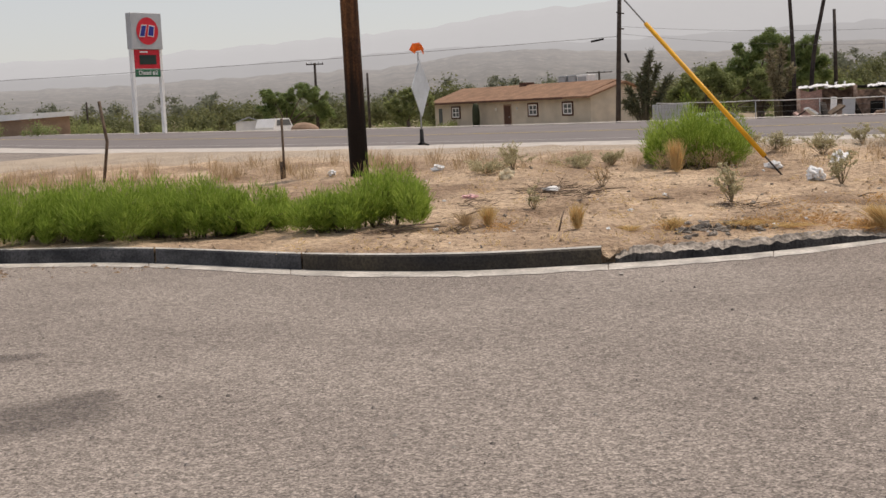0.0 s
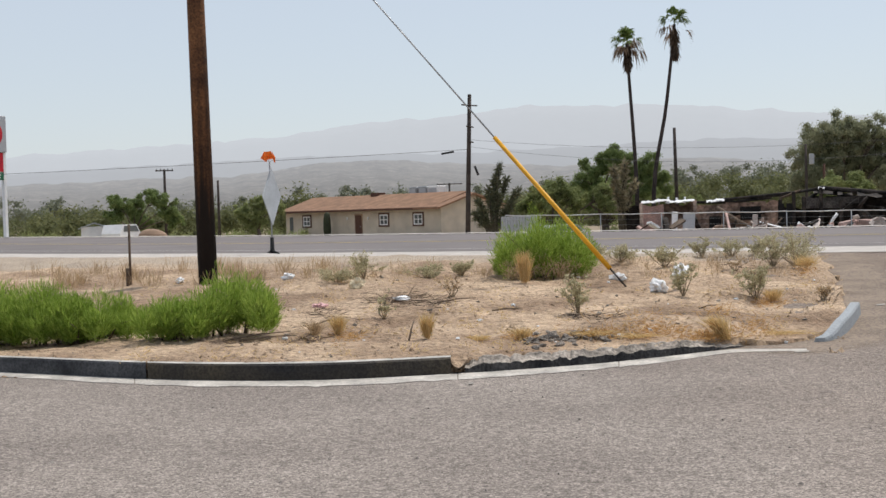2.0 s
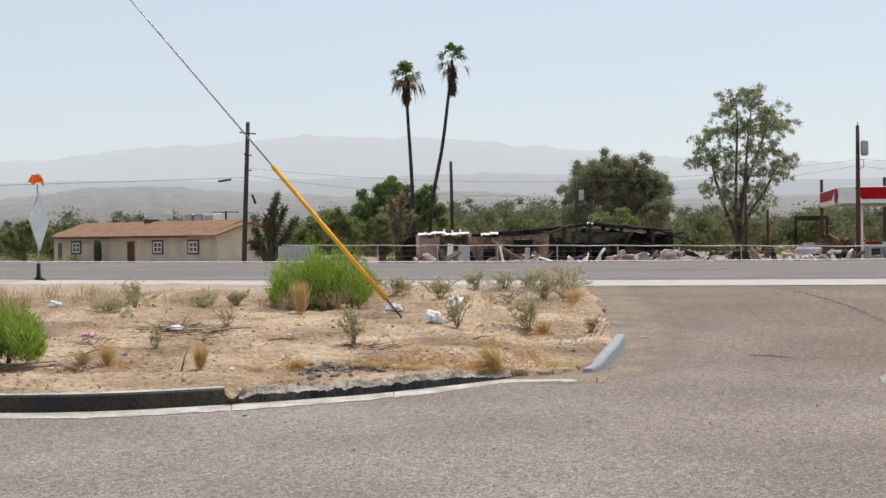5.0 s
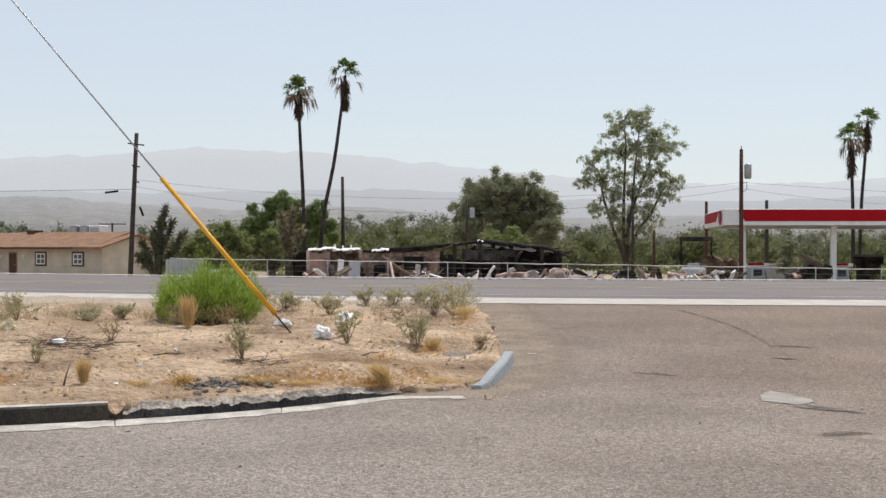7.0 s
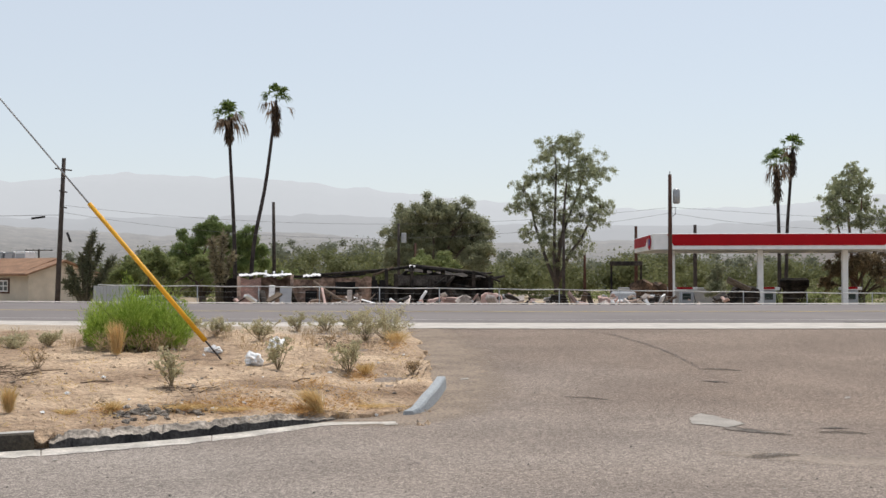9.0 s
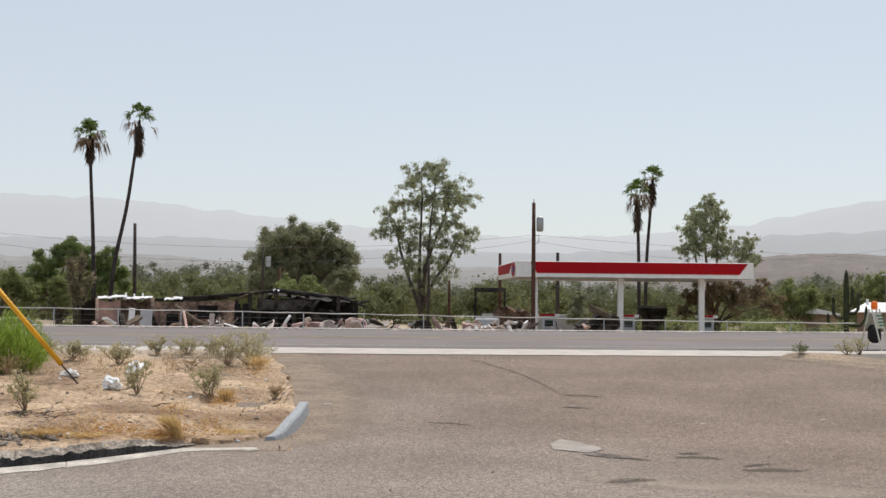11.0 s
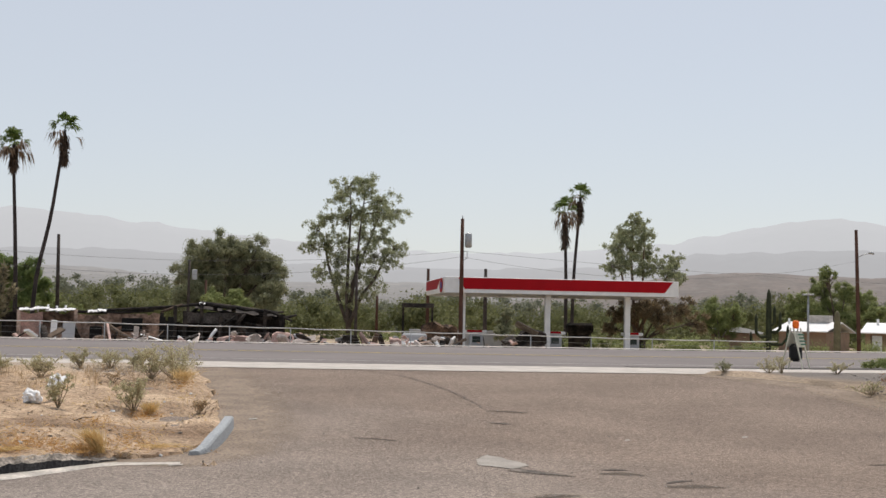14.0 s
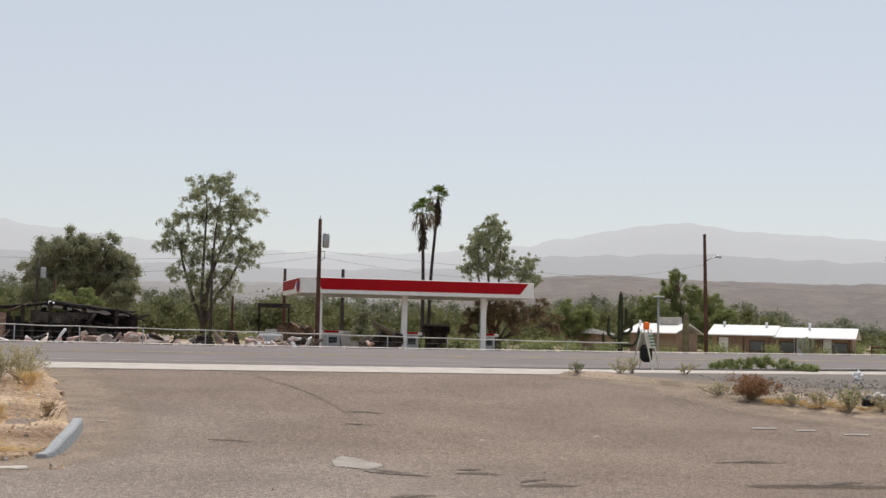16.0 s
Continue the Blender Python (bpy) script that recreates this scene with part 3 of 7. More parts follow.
def creosote():
    """Pole timber: red-brown above, tarred black towards the butt, with long dark streaks."""
    m = mat("creosoted_timber", (0.10, 0.042, 0.02), 0.8, 0.45, 2.0, 0.6, 30, color2=(0.19, 0.085, 0.036))
    n, l = m.node_tree.nodes, m.node_tree.links
    p = n["Principled BSDF"]
    src = p.inputs["Base Color"].links[0].from_socket
    co = n.new("ShaderNodeTexCoord")
    mp = n.new("ShaderNodeMapping")
    mp.inputs["Scale"].default_value = (9, 9, 0.35)
    st = n.new("ShaderNodeTexNoise")
    st.inputs["Scale"].default_value, st.inputs["Detail"].default_value = 1.6, 6
    sep = n.new("ShaderNodeSeparateXYZ")
    l.new(co.outputs["Object"], mp.inputs["Vector"]), l.new(mp.outputs[0], st.inputs["Vector"]), l.new(co.outputs["Object"], sep.inputs[0])
    zr, ad, cl = n.new("ShaderNodeMapRange"), n.new("ShaderNodeMath"), n.new("ShaderNodeMapRange")
    zr.inputs["From Min"].default_value, zr.inputs["From Max"].default_value = 0.3, 4.2
    l.new(sep.outputs["Z"], zr.inputs["Value"])
    l.new(zr.outputs[0], ad.inputs[0]), l.new(st.outputs["Fac"], ad.inputs[1])
    cl.inputs["From Min"].default_value, cl.inputs["From Max"].default_value = 0.75, 1.3
    l.new(ad.outputs[0], cl.inputs["Value"])
    mx = n.new("ShaderNodeMix")
    mx.data_type = "RGBA"
    mx.inputs["A"].default_value = (0.012, 0.009, 0.009, 1)
    l.new(cl.outputs[0], mx.inputs["Factor"]), l.new(src, mx.inputs["B"]), l.new(mx.outputs["Result"], p.inputs["Base Color"])
    return m


M_TIMBER = creosote()
M_RAIL = mat("pale_rail", (0.55, 0.55, 0.55), 0.5, 0.1, 3.0, 0.0, 30)
near_base = soil(-3.6, 22.0)
near_pole = utility_pole(-3.6, 22.0, near_base.z, 11.5, 0.163, "dark creosoted wooden utility pole standing on the island", -0.13, M_TIMBER)


def build_guy():
    a = soil_seen(14.42, -3.5)
    q = P(-3.6, 22.0, 8.4)
    t = thing("guy_wire", a, "steel guy wire with a yellow plastic guard", "guy wire")
    inv = t.matrix_world.inverted()
    f = lambda k: inv @ a.lerp(q, k)
    part("wire", tube(B(), [f(0.0), f(1.0)], 0.012, 6), M_STEEL, t)
    part("anchor_rod", tube(B(), [f(-0.02), f(0.035)], 0.013, 8), M_POLE_FAR, t, "dark steel anchor rod")
    part("guard", tube(B(), [f(0.032), f(0.12), f(0.272)], [0.036, 0.034, 0.032], 10), M_GUY, t, "yellow plastic guard")


build_guy()


def broom(az, el, w, h, label, n=2600, seed=1, depth=0.7, d=None, material=None):
    """A green broom bush: rounded puffs of thin twigs fanning up and out, with dark gaps between the puffs."""
    base = soil(az, d) if d else soil_seen(az, el)
    t = thing("bush", base, label, "bush", "green bushes", turn=-az)
    rng = np.random.default_rng(seed)
    puffs = max(14, int(w * 17))
    n = int(n * 4.8)
    px = np.linspace(-0.42, 0.42, puffs) * w + rng.normal(size=puffs) * 0.06 * w
    py = rng.uniform(-0.45, 0.45, puffs) * w * depth
    rise = np.sqrt(np.maximum(0.15, 1 - (np.abs(px) / w * 1.8) ** 2.4))
    ph = h * rng.uniform(0.5, 1.12, puffs) * rise
    pr = np.clip(0.42 * ph, 0.11, 0.27) * rng.uniform(0.8, 1.25, puffs)
    k = rng.integers(0, puffs, n)
    q = rng.normal(size=(n, 3))
    q /= np.linalg.norm(q, axis=1, keepdims=True)
    lump = np.array([0.85 + 0.5 * noise.noise((float(a[0]) * 2.2 + 7 * int(i), float(a[1]) * 2.2, float(a[2]) * 2.2)) for a, i in zip(q, k)])
    s = (rng.uniform(0.1, 1.0, n) ** 0.4 * lump)[:, None]
    size = np.stack([pr[k], pr[k], ph[k] * 0.52], 1)
    c = np.stack([px[k], py[k], ph[k] * 0.46], 1) + q * size * s
    c[:, :2] -= (c[:, :2] - np.stack([px[k], py[k]], 1)) * np.clip(0.35 - c[:, 2:] / h, 0, 1)
    c[:, 2] = np.maximum(c[:, 2], 0.005)
    dirs = q * [0.7, 0.7, 0.35] + [0, 0, 0.85] + rng.normal(size=(n, 3)) * 0.22
    L = rng.uniform(0.035, 0.10, n) * (0.7 + 0.4 * h)
    v, f = leaf_mesh(c, dirs, L, L * 0.035 + 0.0014, rng)
    raw("foliage", v, f.tolist(), material or M_BUSH, t)
    for i in range(9):
        j = int(rng.integers(0, puffs))
        tip = Vector((px[j] + rng.normal() * 0.08, py[j] + rng.normal() * 0.08, ph[j] * 0.8))
        part("stem", tube(B(), [Vector((px[j] * 0.5, py[j] * 0.5, 0)), tip * 0.55 + Vector((0, 0, 0.03)), tip], [0.012, 0.008, 0.004], 5), M_STICK, t)
    return t


GB = "feathery bright green broom bush on bare soil"
for i, (az, el, w, h) in enumerate(((-26.0, -4.35, 1.7, 0.82), (-21.8, -4.6, 1.6, 0.72), (-18.2, -4.8, 1.5, 0.74), (-15.6, -4.95, 1.1, 0.70), (-13.2, -5.02, 1.2, 0.74), (-10.9, -5.08, 1.15, 0.72), (-8.7, -5.05, 1.05, 0.56))):
    broom(az, el, w, h, GB + " beside the kerb", 5200, 10 + i)
broom(-4.95, -5.15, 0.8, 0.52, GB + " near the pole", 4200, 21)
broom(-2.85, -5.05, 1.05, 0.68, GB + " near the pole", 5200, 22)
broom(11.0, -3.05, 1.5, 1.0, "rounded green broom bush with a dry brown skirt", 7500, 23)
broom(10.8, -3.12, 1.3, 0.42, "dry brown lower growth round a green bush", 450, 24, material=M_DRYWEED)


def tuft(az, el, h, w, label, material, n=140, seed=1, lean=(0, 0), name="grass_tuft", cat="grass"):
    """A tuft of grass blades from one root."""
    base = soil_seen(az, el)
    t = thing(name, base, label, cat, turn=-az)
    rng = np.random.default_rng(seed)
    c = rng.normal(size=(int(n * 1.6), 3)) * [w * 0.14, w * 0.14, 0]
    n = len(c)
    d = rng.normal(size=(n, 3)) * [w * 0.42, w * 0.42, 0] + np.array([lean[0], lean[1], h])
    L = np.linalg.norm(d, axis=1) * rng.uniform(0.5, 1.0, n)
    v, f = leaf_mesh(c, d, L, np.full(n, 0.0033), rng, bend=0.15)
    raw("grass", v, f.tolist(), material, t)
    return t


STRAW = "dry golden straw grass tuft on sandy soil"
tuft(5.75, -5.55, 0.34, 0.13, STRAW, M_STRAW, 220, 1)
tuft(1.9, -5.25, 0.30, 0.16, STRAW, M_STRAW, 160, 2)
tuft(0.9, -5.2, 0.20, 0.2, STRAW, M_DRYWEED, 120, 3)
tuft(18.6, -5.85, 0.34, 0.18, STRAW + " beside the broken kerb", M_STRAW, 330, 4, (-0.16, 0))
tuft(9.9, -5.65, 0.16, 0.2, STRAW, M_STRAW, 150, 5)
tuft(8.0, -5.7, 0.09, 0.25, STRAW, M_STRAW, 90, 6)
tuft(12.9, -5.6, 0.10, 0.4, STRAW, M_STRAW, 160, 7)
tuft(14.8, -5.7, 0.07, 0.4, STRAW, M_STRAW, 120, 8)
tuft(10.05, -3.25, 0.62, 0.2, STRAW + " against a bush", M_STRAW, 330, 9)
tuft(20.6, -4.2, 0.22, 0.25, STRAW, M_STRAW, 160, 10)
tuft(21.9, -2.85, 0.3, 0.4, STRAW, M_STRAW, 160, 12)
tuft(20.9, -5.6, 0.06, 0.5, STRAW, M_STRAW, 120, 13)


def shrub(az, el, h, w, label, material=M_SAGE, n=420, seed=1, stems=9):
    """A small open shrub: forked stems with small leaves towards their ends."""
    base = soil_seen(az, el)
    t = thing("shrub", base, label, "shrub", "small shrubs", turn=-az)
    rng = np.random.default_rng(seed)
    bm = B()
    cl = []
    for i in range(stems):
        tip = Vector((rng.normal() * w * 0.27, rng.normal() * w * 0.27, h * rng.uniform(0.35, 1.0)))
        mid = tip * 0.5 + Vector((rng.normal() * 0.025, rng.normal() * 0.025, 0))
        tube(bm, [(0, 0, -0.02), mid, tip], [0.007, 0.005, 0.002], 5, False)
        for k in range(3):
            fork = mid.lerp(tip, rng.uniform(0.0, 0.8))
            end = fork + Vector((rng.normal() * 0.07, rng.normal() * 0.07, rng.uniform(0.0, 0.10))) * (0.5 + w)
            tube(bm, [fork, end], [0.004, 0.0015], 4, False)
            cl += [(*end, w * 0.07), (*fork.lerp(end, 0.5), w * 0.06)]
        cl += [(*tip, w * 0.08), (*(mid * 0.4 + tip * 0.6), w * 0.09), (*(mid * 0.9 + tip * 0.1), w * 0.07)]
    part("branching", bm, M_TWIG, t)
    leaves("foliage", cl, int(n * 2.2), 0.020 + 0.008 * h, material, t, seed, 0.3)
    return t


SG = "grey-green desert shrub growing on sandy soil"
for i, (az, el, h, w) in enumerate(((12.35, -4.6, 0.46, 0.42), (16.85, -3.95, 0.42, 0.35), (19.9, -4.1, 0.45, 0.55), (21.5, -2.75, 0.62, 1.15), (20.6, -2.75, 0.5, 0.7), (14.2, -2.45, 0.28, 0.6), (16.1, -2.7, 0.34, 0.6), (17.7, -2.3, 0.34, 0.5), (18.9, -2.3, 0.3, 0.7), (19.9, -2.25, 0.33, 0.5), (13.2, -2.25, 0.26, 0.6), (3.1, -2.85, 0.42, 0.6), (5.8, -2.9, 0.2, 0.7), (7.3, -2.85, 0.22, 0.5), (1.9, -2.95, 0.18, 0.7))):
    shrub(az, el, h, w, SG, M_SAGE, int(500 + 900 * w), 40 + i, int(8 + 10 * w))
shrub(3.9, -4.6, 0.34, 0.2, "thin upright green weed on sandy soil", M_SAGE, 200, 60, 6)
shrub(22.6, -4.15, 0.16, 0.25, "small dry brown shrub near the kerb", M_DRYWEED, 260, 61)
shrub(6.9, -3.75, 0.3, 0.3, "thin dry weed on sandy soil", M_DRYWEED, 120, 62, 6)
shrub(19.0, -2.9, 0.28, 0.3, "thin dry weed on sandy soil", M_DRYWEED, 150, 63, 6)


def build_weeds():
    """The dry weeds that nobody could count: a band along the island's far edge and loose stalks over the soil."""
    rng = np.random.default_rng(77)
    c, d, L = [], [], []
    for i in range(5200):
        az = rng.uniform(-26, 2) if i % 3 else rng.uniform(2, 22)
        band = az < 2
        el = -rng.uniform(2.2, 2.75) - (0.35 * rng.random() ** 2 if band else 0.5 * rng.random())
        if noise.noise((az * 1.4, el * 3, 9)) < (0.12 if band else 0.12):
            continue
        p = soil_seen(az, el)
        for j in range(5 if band else 3):
            c.append(np.array(p) + rng.normal(size=3) * [0.05, 0.05, 0])
            hh = rng.uniform(0.08, 0.40) if band else rng.uniform(0.05, 0.18)
            d.append(np.array([rng.normal() * 0.35, rng.normal() * 0.35, 1.0]))
            L.append(hh)
    v, f = leaf_mesh(np.array(c), np.array(d), L, np.full(len(L), 0.004), rng)
    tagged(raw("dry_weeds", v, f.tolist(), M_DRYWEED), "thin dry straw-coloured weeds along the soil", "weeds", kind="stuff")
    c, d, L = [], [], []
    for i in range(2600):
        az, el = rng.uniform(-8, 23), -rng.uniform(2.6, 6.2)
        if noise.noise((az * 0.7, el * 1.5, 21)) < 0.08:
            continue
        p = soil_seen(az, el)
        for j in range(3):
            c.append(np.array(p) + rng.normal(size=3) * [0.05, 0.05, 0])
            d.append(np.array([rng.normal(), rng.normal(), rng.uniform(0.1, 1.0)]))
            L.append(rng.uniform(0.03, 0.10))
    v, f = leaf_mesh(np.array(c), np.array(d), L, np.full(len(L), 0.004), rng)
    tagged(raw("dry_stubble", v, f.tolist(), M_STRAW), "short golden dry stubble scattered over soil", "stubble", kind="stuff")


build_weeds()


def build_thatch():
    """Mats of fallen twigs, and flat rusty-gold dead grass near the broken kerb."""
    rng = np.random.default_rng(52)
    for name, m, spots, hi, label, cat in (
            ("twig_litter", M_STICK, ((4.6, -3.85, 1.5, 0.16, 330), (6.2, -4.05, 0.8, 0.12, 120), (1.4, -4.3, 0.9, 0.2, 90), (-2.6, -5.35, 1.2, 0.08, 130), (0.4, -5.45, 0.5, 0.06, 60), (12.3, -4.75, 0.6, 0.08, 60), (13.6, -4.9, 1.0, 0.12, 60), (19.5, -2.9, 1.2, 0.2, 80)), 0.3, "mat of dead grey twigs fallen on the soil", "twigs"),
            ("dead_grass", M_RUSTGRASS, ((13.2, -5.55, 1.4, 0.12, 420), (15.8, -5.5, 1.6, 0.18, 420), (17.9, -5.75, 1.0, 0.12, 460), (9.8, -5.6, 0.7, 0.08, 220), (19.8, -5.3, 1.2, 0.25, 300), (18.3, -4.6, 0.8, 0.15, 180), (20.4, -4.3, 0.8, 0.12, 260), (15.0, -4.9, 2.0, 0.25, 160), (2.4, -5.4, 0.8, 0.12, 160), (21.9, -3.0, 0.6, 0.12, 200)), 0.9, "flat rusty gold dead grass on the soil", "grass")):
        c, d, L = [], [], []
        for az, el, wa, we, n in spots:
            for i in range(n):
                p = soil_seen(az + rng.normal() * wa * 0.5, el + rng.normal() * we)
                c.append(np.array(p) + [0, 0, 0.008])
                d.append(np.array([rng.normal(), rng.normal(), abs(rng.normal()) * hi * 0.5]))
                L.append(rng.uniform(0.05, 0.32) if name == "twig_litter" else rng.uniform(0.03, 0.12))
        v, f = leaf_mesh(np.array(c), np.array(d), L, np.full(len(L), 0.004), rng)
        tagged(raw(name, v, f.tolist(), m), label, cat, kind="stuff")


M_RUSTGRASS = foliage("rust_grass", (0.42, 0.23, 0.08), (0.66, 0.42, 0.18), 0.3)
build_thatch()


def rock_mesh(seed):
    bm = B()
    bmesh.ops.create_icosphere(bm, subdivisions=1, radius=1.0)
    for v in bm.verts:
        v.co *= 1 + 0.45 * noise.noise(v.co * 1.3 + Vector((seed * 7.1, 0, 0)))
        v.co.z *= 0.62
    return to_mesh("rock", bm, M_ROCK)


ROCKS = [rock_mesh(i) for i in range(6)]


def rocks(name, label, spots, sizes, seed, mats=None):
    t = thing(name, soil_seen(*spots[0]), label, "stones")
    rng = random.Random(seed)
    inv = t.matrix_world.inverted()
    for (az, el), s in zip(spots, sizes):
        r = new("stone", rng.choice(ROCKS))
        r.parent = t
        p = soil_seen(az, el)
        r.matrix_basis = inv @ pose(p.x, p.y, p.z + s * 0.2, rng.uniform(-20, 20), rng.uniform(-20, 20), rng.uniform(0, 360)) @ Matrix.Diagonal((s * rng.uniform(0.8, 1.5), s, s * rng.uniform(0.7, 1.2), 1))


rr = random.Random(5)


def build_clods():
    """Clods, pebbles and bits of dead bark too many to count."""
    rng = np.random.default_rng(14)
    base = np.array([[1, 0, 0], [0, 1, 0], [-1, 0, 0], [0, -1, 0], [0, 0, 0.8]])
    for name, m, n, lo, hi, label in (("soil_clods", M_SOIL, 4200, 0.005, 0.03, "small clods of sandy soil lying loose"), ("pebbles", M_ROCK, 1500, 0.004, 0.016, "small grey pebbles and bark bits on soil")):
        v, f = [], []
        for i in range(n):
            az, el = rng.uniform(-20, 23.5), -rng.uniform(2.5, 6.4)
            if noise.noise((az * 0.8, el * 1.7, 40)) < -0.1:
                continue
            p = np.array(soil_seen(az, el))
            s = lo + (hi - lo) * rng.random() ** 3
            k = len(v)
            v += (p + base * s * rng.uniform(0.5, 1.7, (5, 3))).tolist()
            f += [(k, k + 1, k + 4), (k + 1, k + 2, k + 4), (k + 2, k + 3, k + 4), (k + 3, k, k + 4)]
        tagged(raw(name, v, f, m), label, "soil", kind="stuff")


build_clods()
rocks("stone_pile", "pile of dark broken asphalt and stones by the kerb", [(11.6 + rr.gauss(0, 0.9), -5.72 + rr.gauss(0, 0.12)) for _ in range(70)], [rr.uniform(0.02, 0.055) for _ in range(70)], 1)
rocks("stone_scatter", "loose small stones scattered on sandy soil", [(rr.uniform(-1, 23), -rr.uniform(2.7, 6.1)) for _ in range(150)], [0.008 + 0.03 * rr.random() ** 3 for _ in range(150)], 2)


def crumpled(name, az, el, s, label, material, seed, flat=0.35, cat="litter", lift=0.0):
    """A crumpled sheet or bag."""
    base = soil_seen(az, el)
    bm = B()
    bmesh.ops.create_icosphere(bm, subdivisions=3, radius=1.0)
    for v in bm.verts:
        q = noise.fractal(v.co * 1.6 + Vector((seed * 3.3, 0, 0)), 0.8, 2.2, 4)
        v.co *= 1 + 0.75 * q
        v.co = Vector((v.co.x * s, v.co.y * s * 0.6, (v.co.z * flat + flat * 0.8) * s))
    ob = part(name, bm, material)
    ob.matrix_world = pose(base.x, base.y, base.z - 0.005 + lift, 0, 0, seed * 47)
    return tagged(ob, label, cat, "litter on the soil")


crumpled("plastic_bag", 15.75, -3.75, 0.17, "crumpled white plastic bag caught on a shrub", M_PAPER, 2, 0.55, "plastic bag")
crumpled("plastic_bag", 16.75, -3.62, 0.13, "crumpled white plastic bag caught on a shrub", M_PAPER, 5, 0.8, "plastic bag", 0.16)
crumpled("paper_litter", 4.72, -3.82, 0.13, "flat crumpled white paper on sandy soil", M_PAPER, 1, 0.22)
crumpled("paper_litter", 1.15, -4.02, 0.10, "faded pink and white wrapper on sandy soil", mat("pink_wrapper", (0.7, 0.42, 0.42), 0.6, 0.3, 20, 0, 60), 8, 0.3)
crumpled("paper_litter", 14.1, -3.2, 0.10, "crumpled white paper by the guy wire", M_PAPER, 3, 0.6)
crumpled("paper_litter", 2.75, -3.25, 0.09, "crumpled cream paper on sandy soil", mat("cream_paper", (0.7, 0.6, 0.42), 0.7, 0.2, 20, 0, 60), 4, 0.9)
crumpled("paper_litter", -4.8, -2.75, 0.10, "crumpled white litter beside the pole", M_PAPER, 6, 0.5)
crumpled("paper_litter", -0.2, -2.75, 0.10, "crumpled white litter in dry weeds", M_PAPER, 7, 0.5)
rl = random.Random(9)
for i in range(34):
    az, el = rl.uniform(-1, 22.3), -rl.uniform(3.0, 6.0)
    if i < 14:
        az, el = rl.uniform(9.5, 16), -rl.uniform(5.3, 5.95)
    crumpled("paper_litter", az, el, rl.uniform(0.012, 0.035), "small scrap of white litter on soil", M_PAPER, 10 + i, 0.5)


def sticks():
    for i, (az, el, L, a, tilt) in enumerate(((4.95, -5.6, 0.24, 30, 55), (6.2, -4.0, 0.5, 95, 6), (2.9, -3.9, 0.7, 70, 4), (3.6, -3.7, 0.6, 110, 3), (-3.0, -5.3, 0.7, 80, 5), (-2.4, -5.35, 0.6, 95, 4), (13.5, -4.9, 0.5, 40, 3), (17.5, -4.5, 0.3, 60, 5), (8.6, -4.4, 0.4, 120, 3), (0.8, -4.8, 0.4, 60, 8))):
        p = soil_seen(az, el)
        d = Vector((math.sin(radians(a)) * math.cos(radians(tilt)), math.cos(radians(a)) * math.cos(radians(tilt)), math.sin(radians(tilt)))) * L
        ob = part("stick", tube(B(), [(0, 0, 0), d * 0.5 + Vector((0, 0, 0.02)), d], [0.010, 0.008, 0.005], 6), M_STICK)
        ob.location = p
        tagged(ob, "dead brown stick lying on sandy soil", "stick", "sticks on the soil")


sticks()


def build_kerb_bit():
    """The loose kerb end: a low curved block, grey-blue paint worn off its top."""
    t = thing("kerb_stub", P(23.2, 17.0, 0), "short curved kerb stub with worn blue-grey paint", "kerb", kind="structure")
    inv = t.matrix_world.inverted()
    bm = B()
    prev = None
    pts = []
    for i in range(15):
        k = i / 14
        az = 22.45 + 1.42 * k ** 0.6
        d = 14.1 + 2.3 * k - 0.22 * math.sin(math.pi * k)
        h = 0.15 * smooth(-0.25, 0.45, k)
        z = lot_z(*P(az, d).xy)
        side = Vector((math.cos(radians(az - 14)), -math.sin(radians(az - 14)), 0))
        c = P(az, d, 0)
        ring = [c + side * 0.07 + Vector((0, 0, z - 0.03)), c + side * 0.06 + Vector((0, 0, z + h - 0.02)), c + side * 0.045 + Vector((0, 0, z + h)), c - side * 0.05 + Vector((0, 0, z + h)), c - side * 0.07 + Vector((0, 0, z - 0.03))]
        cur = [bm.verts.new(inv @ p) for p in ring]
        if prev:
            for j in range(4):
                bm.faces.new((prev[j], cur[j], cur[j + 1], prev[j + 1]))
        else:
            bm.faces.new(cur)
        prev = cur
    bm.faces.new(prev[::-1])
    bmesh.ops.recalc_face_normals(bm, faces=bm.faces)
    part("kerb_block", bm, M_BLUEKERB, t)


M_BLUEKERB = mat("blue_grey_kerb_paint", (0.40, 0.43, 0.45), 0.8, 0.2, 5.0, 0.3, 40, color2=(0.30, 0.32, 0.34))
build_kerb_bit()


def post(name, az, z0, d, top, r, label, bend=0.0, material=M_STICK):
    t = part(name, tube(B(), [(0, 0, -0.1), (bend, 0, (top - z0) * 0.5), (bend * 0.2, 0, top - z0)], r, 6), material)
    t.matrix_world = pose(*P(az, d, z0), 0, 0, -az)
    return tagged(t, label, "post")


p = soil_seen(-6.84, -2.75)
post("fence_post", -6.84, p.z, p.xy.length, up(-0.2, p.xy.length), 0.022, "thin rusty steel fence post in dry weeds")
p = soil_seen(-6.95, -2.78)
post("fence_post", -6.95, p.z, p.xy.length, up(-2.05, p.xy.length), 0.03, "short weathered wooden stake in dry weeds")
p = soil_seen(-14.45, -2.55)
post("fence_post", -14.45, p.z, p.xy.length, up(0.86, p.xy.length), 0.03, "bent dark steel post in dry weeds", 0.12)


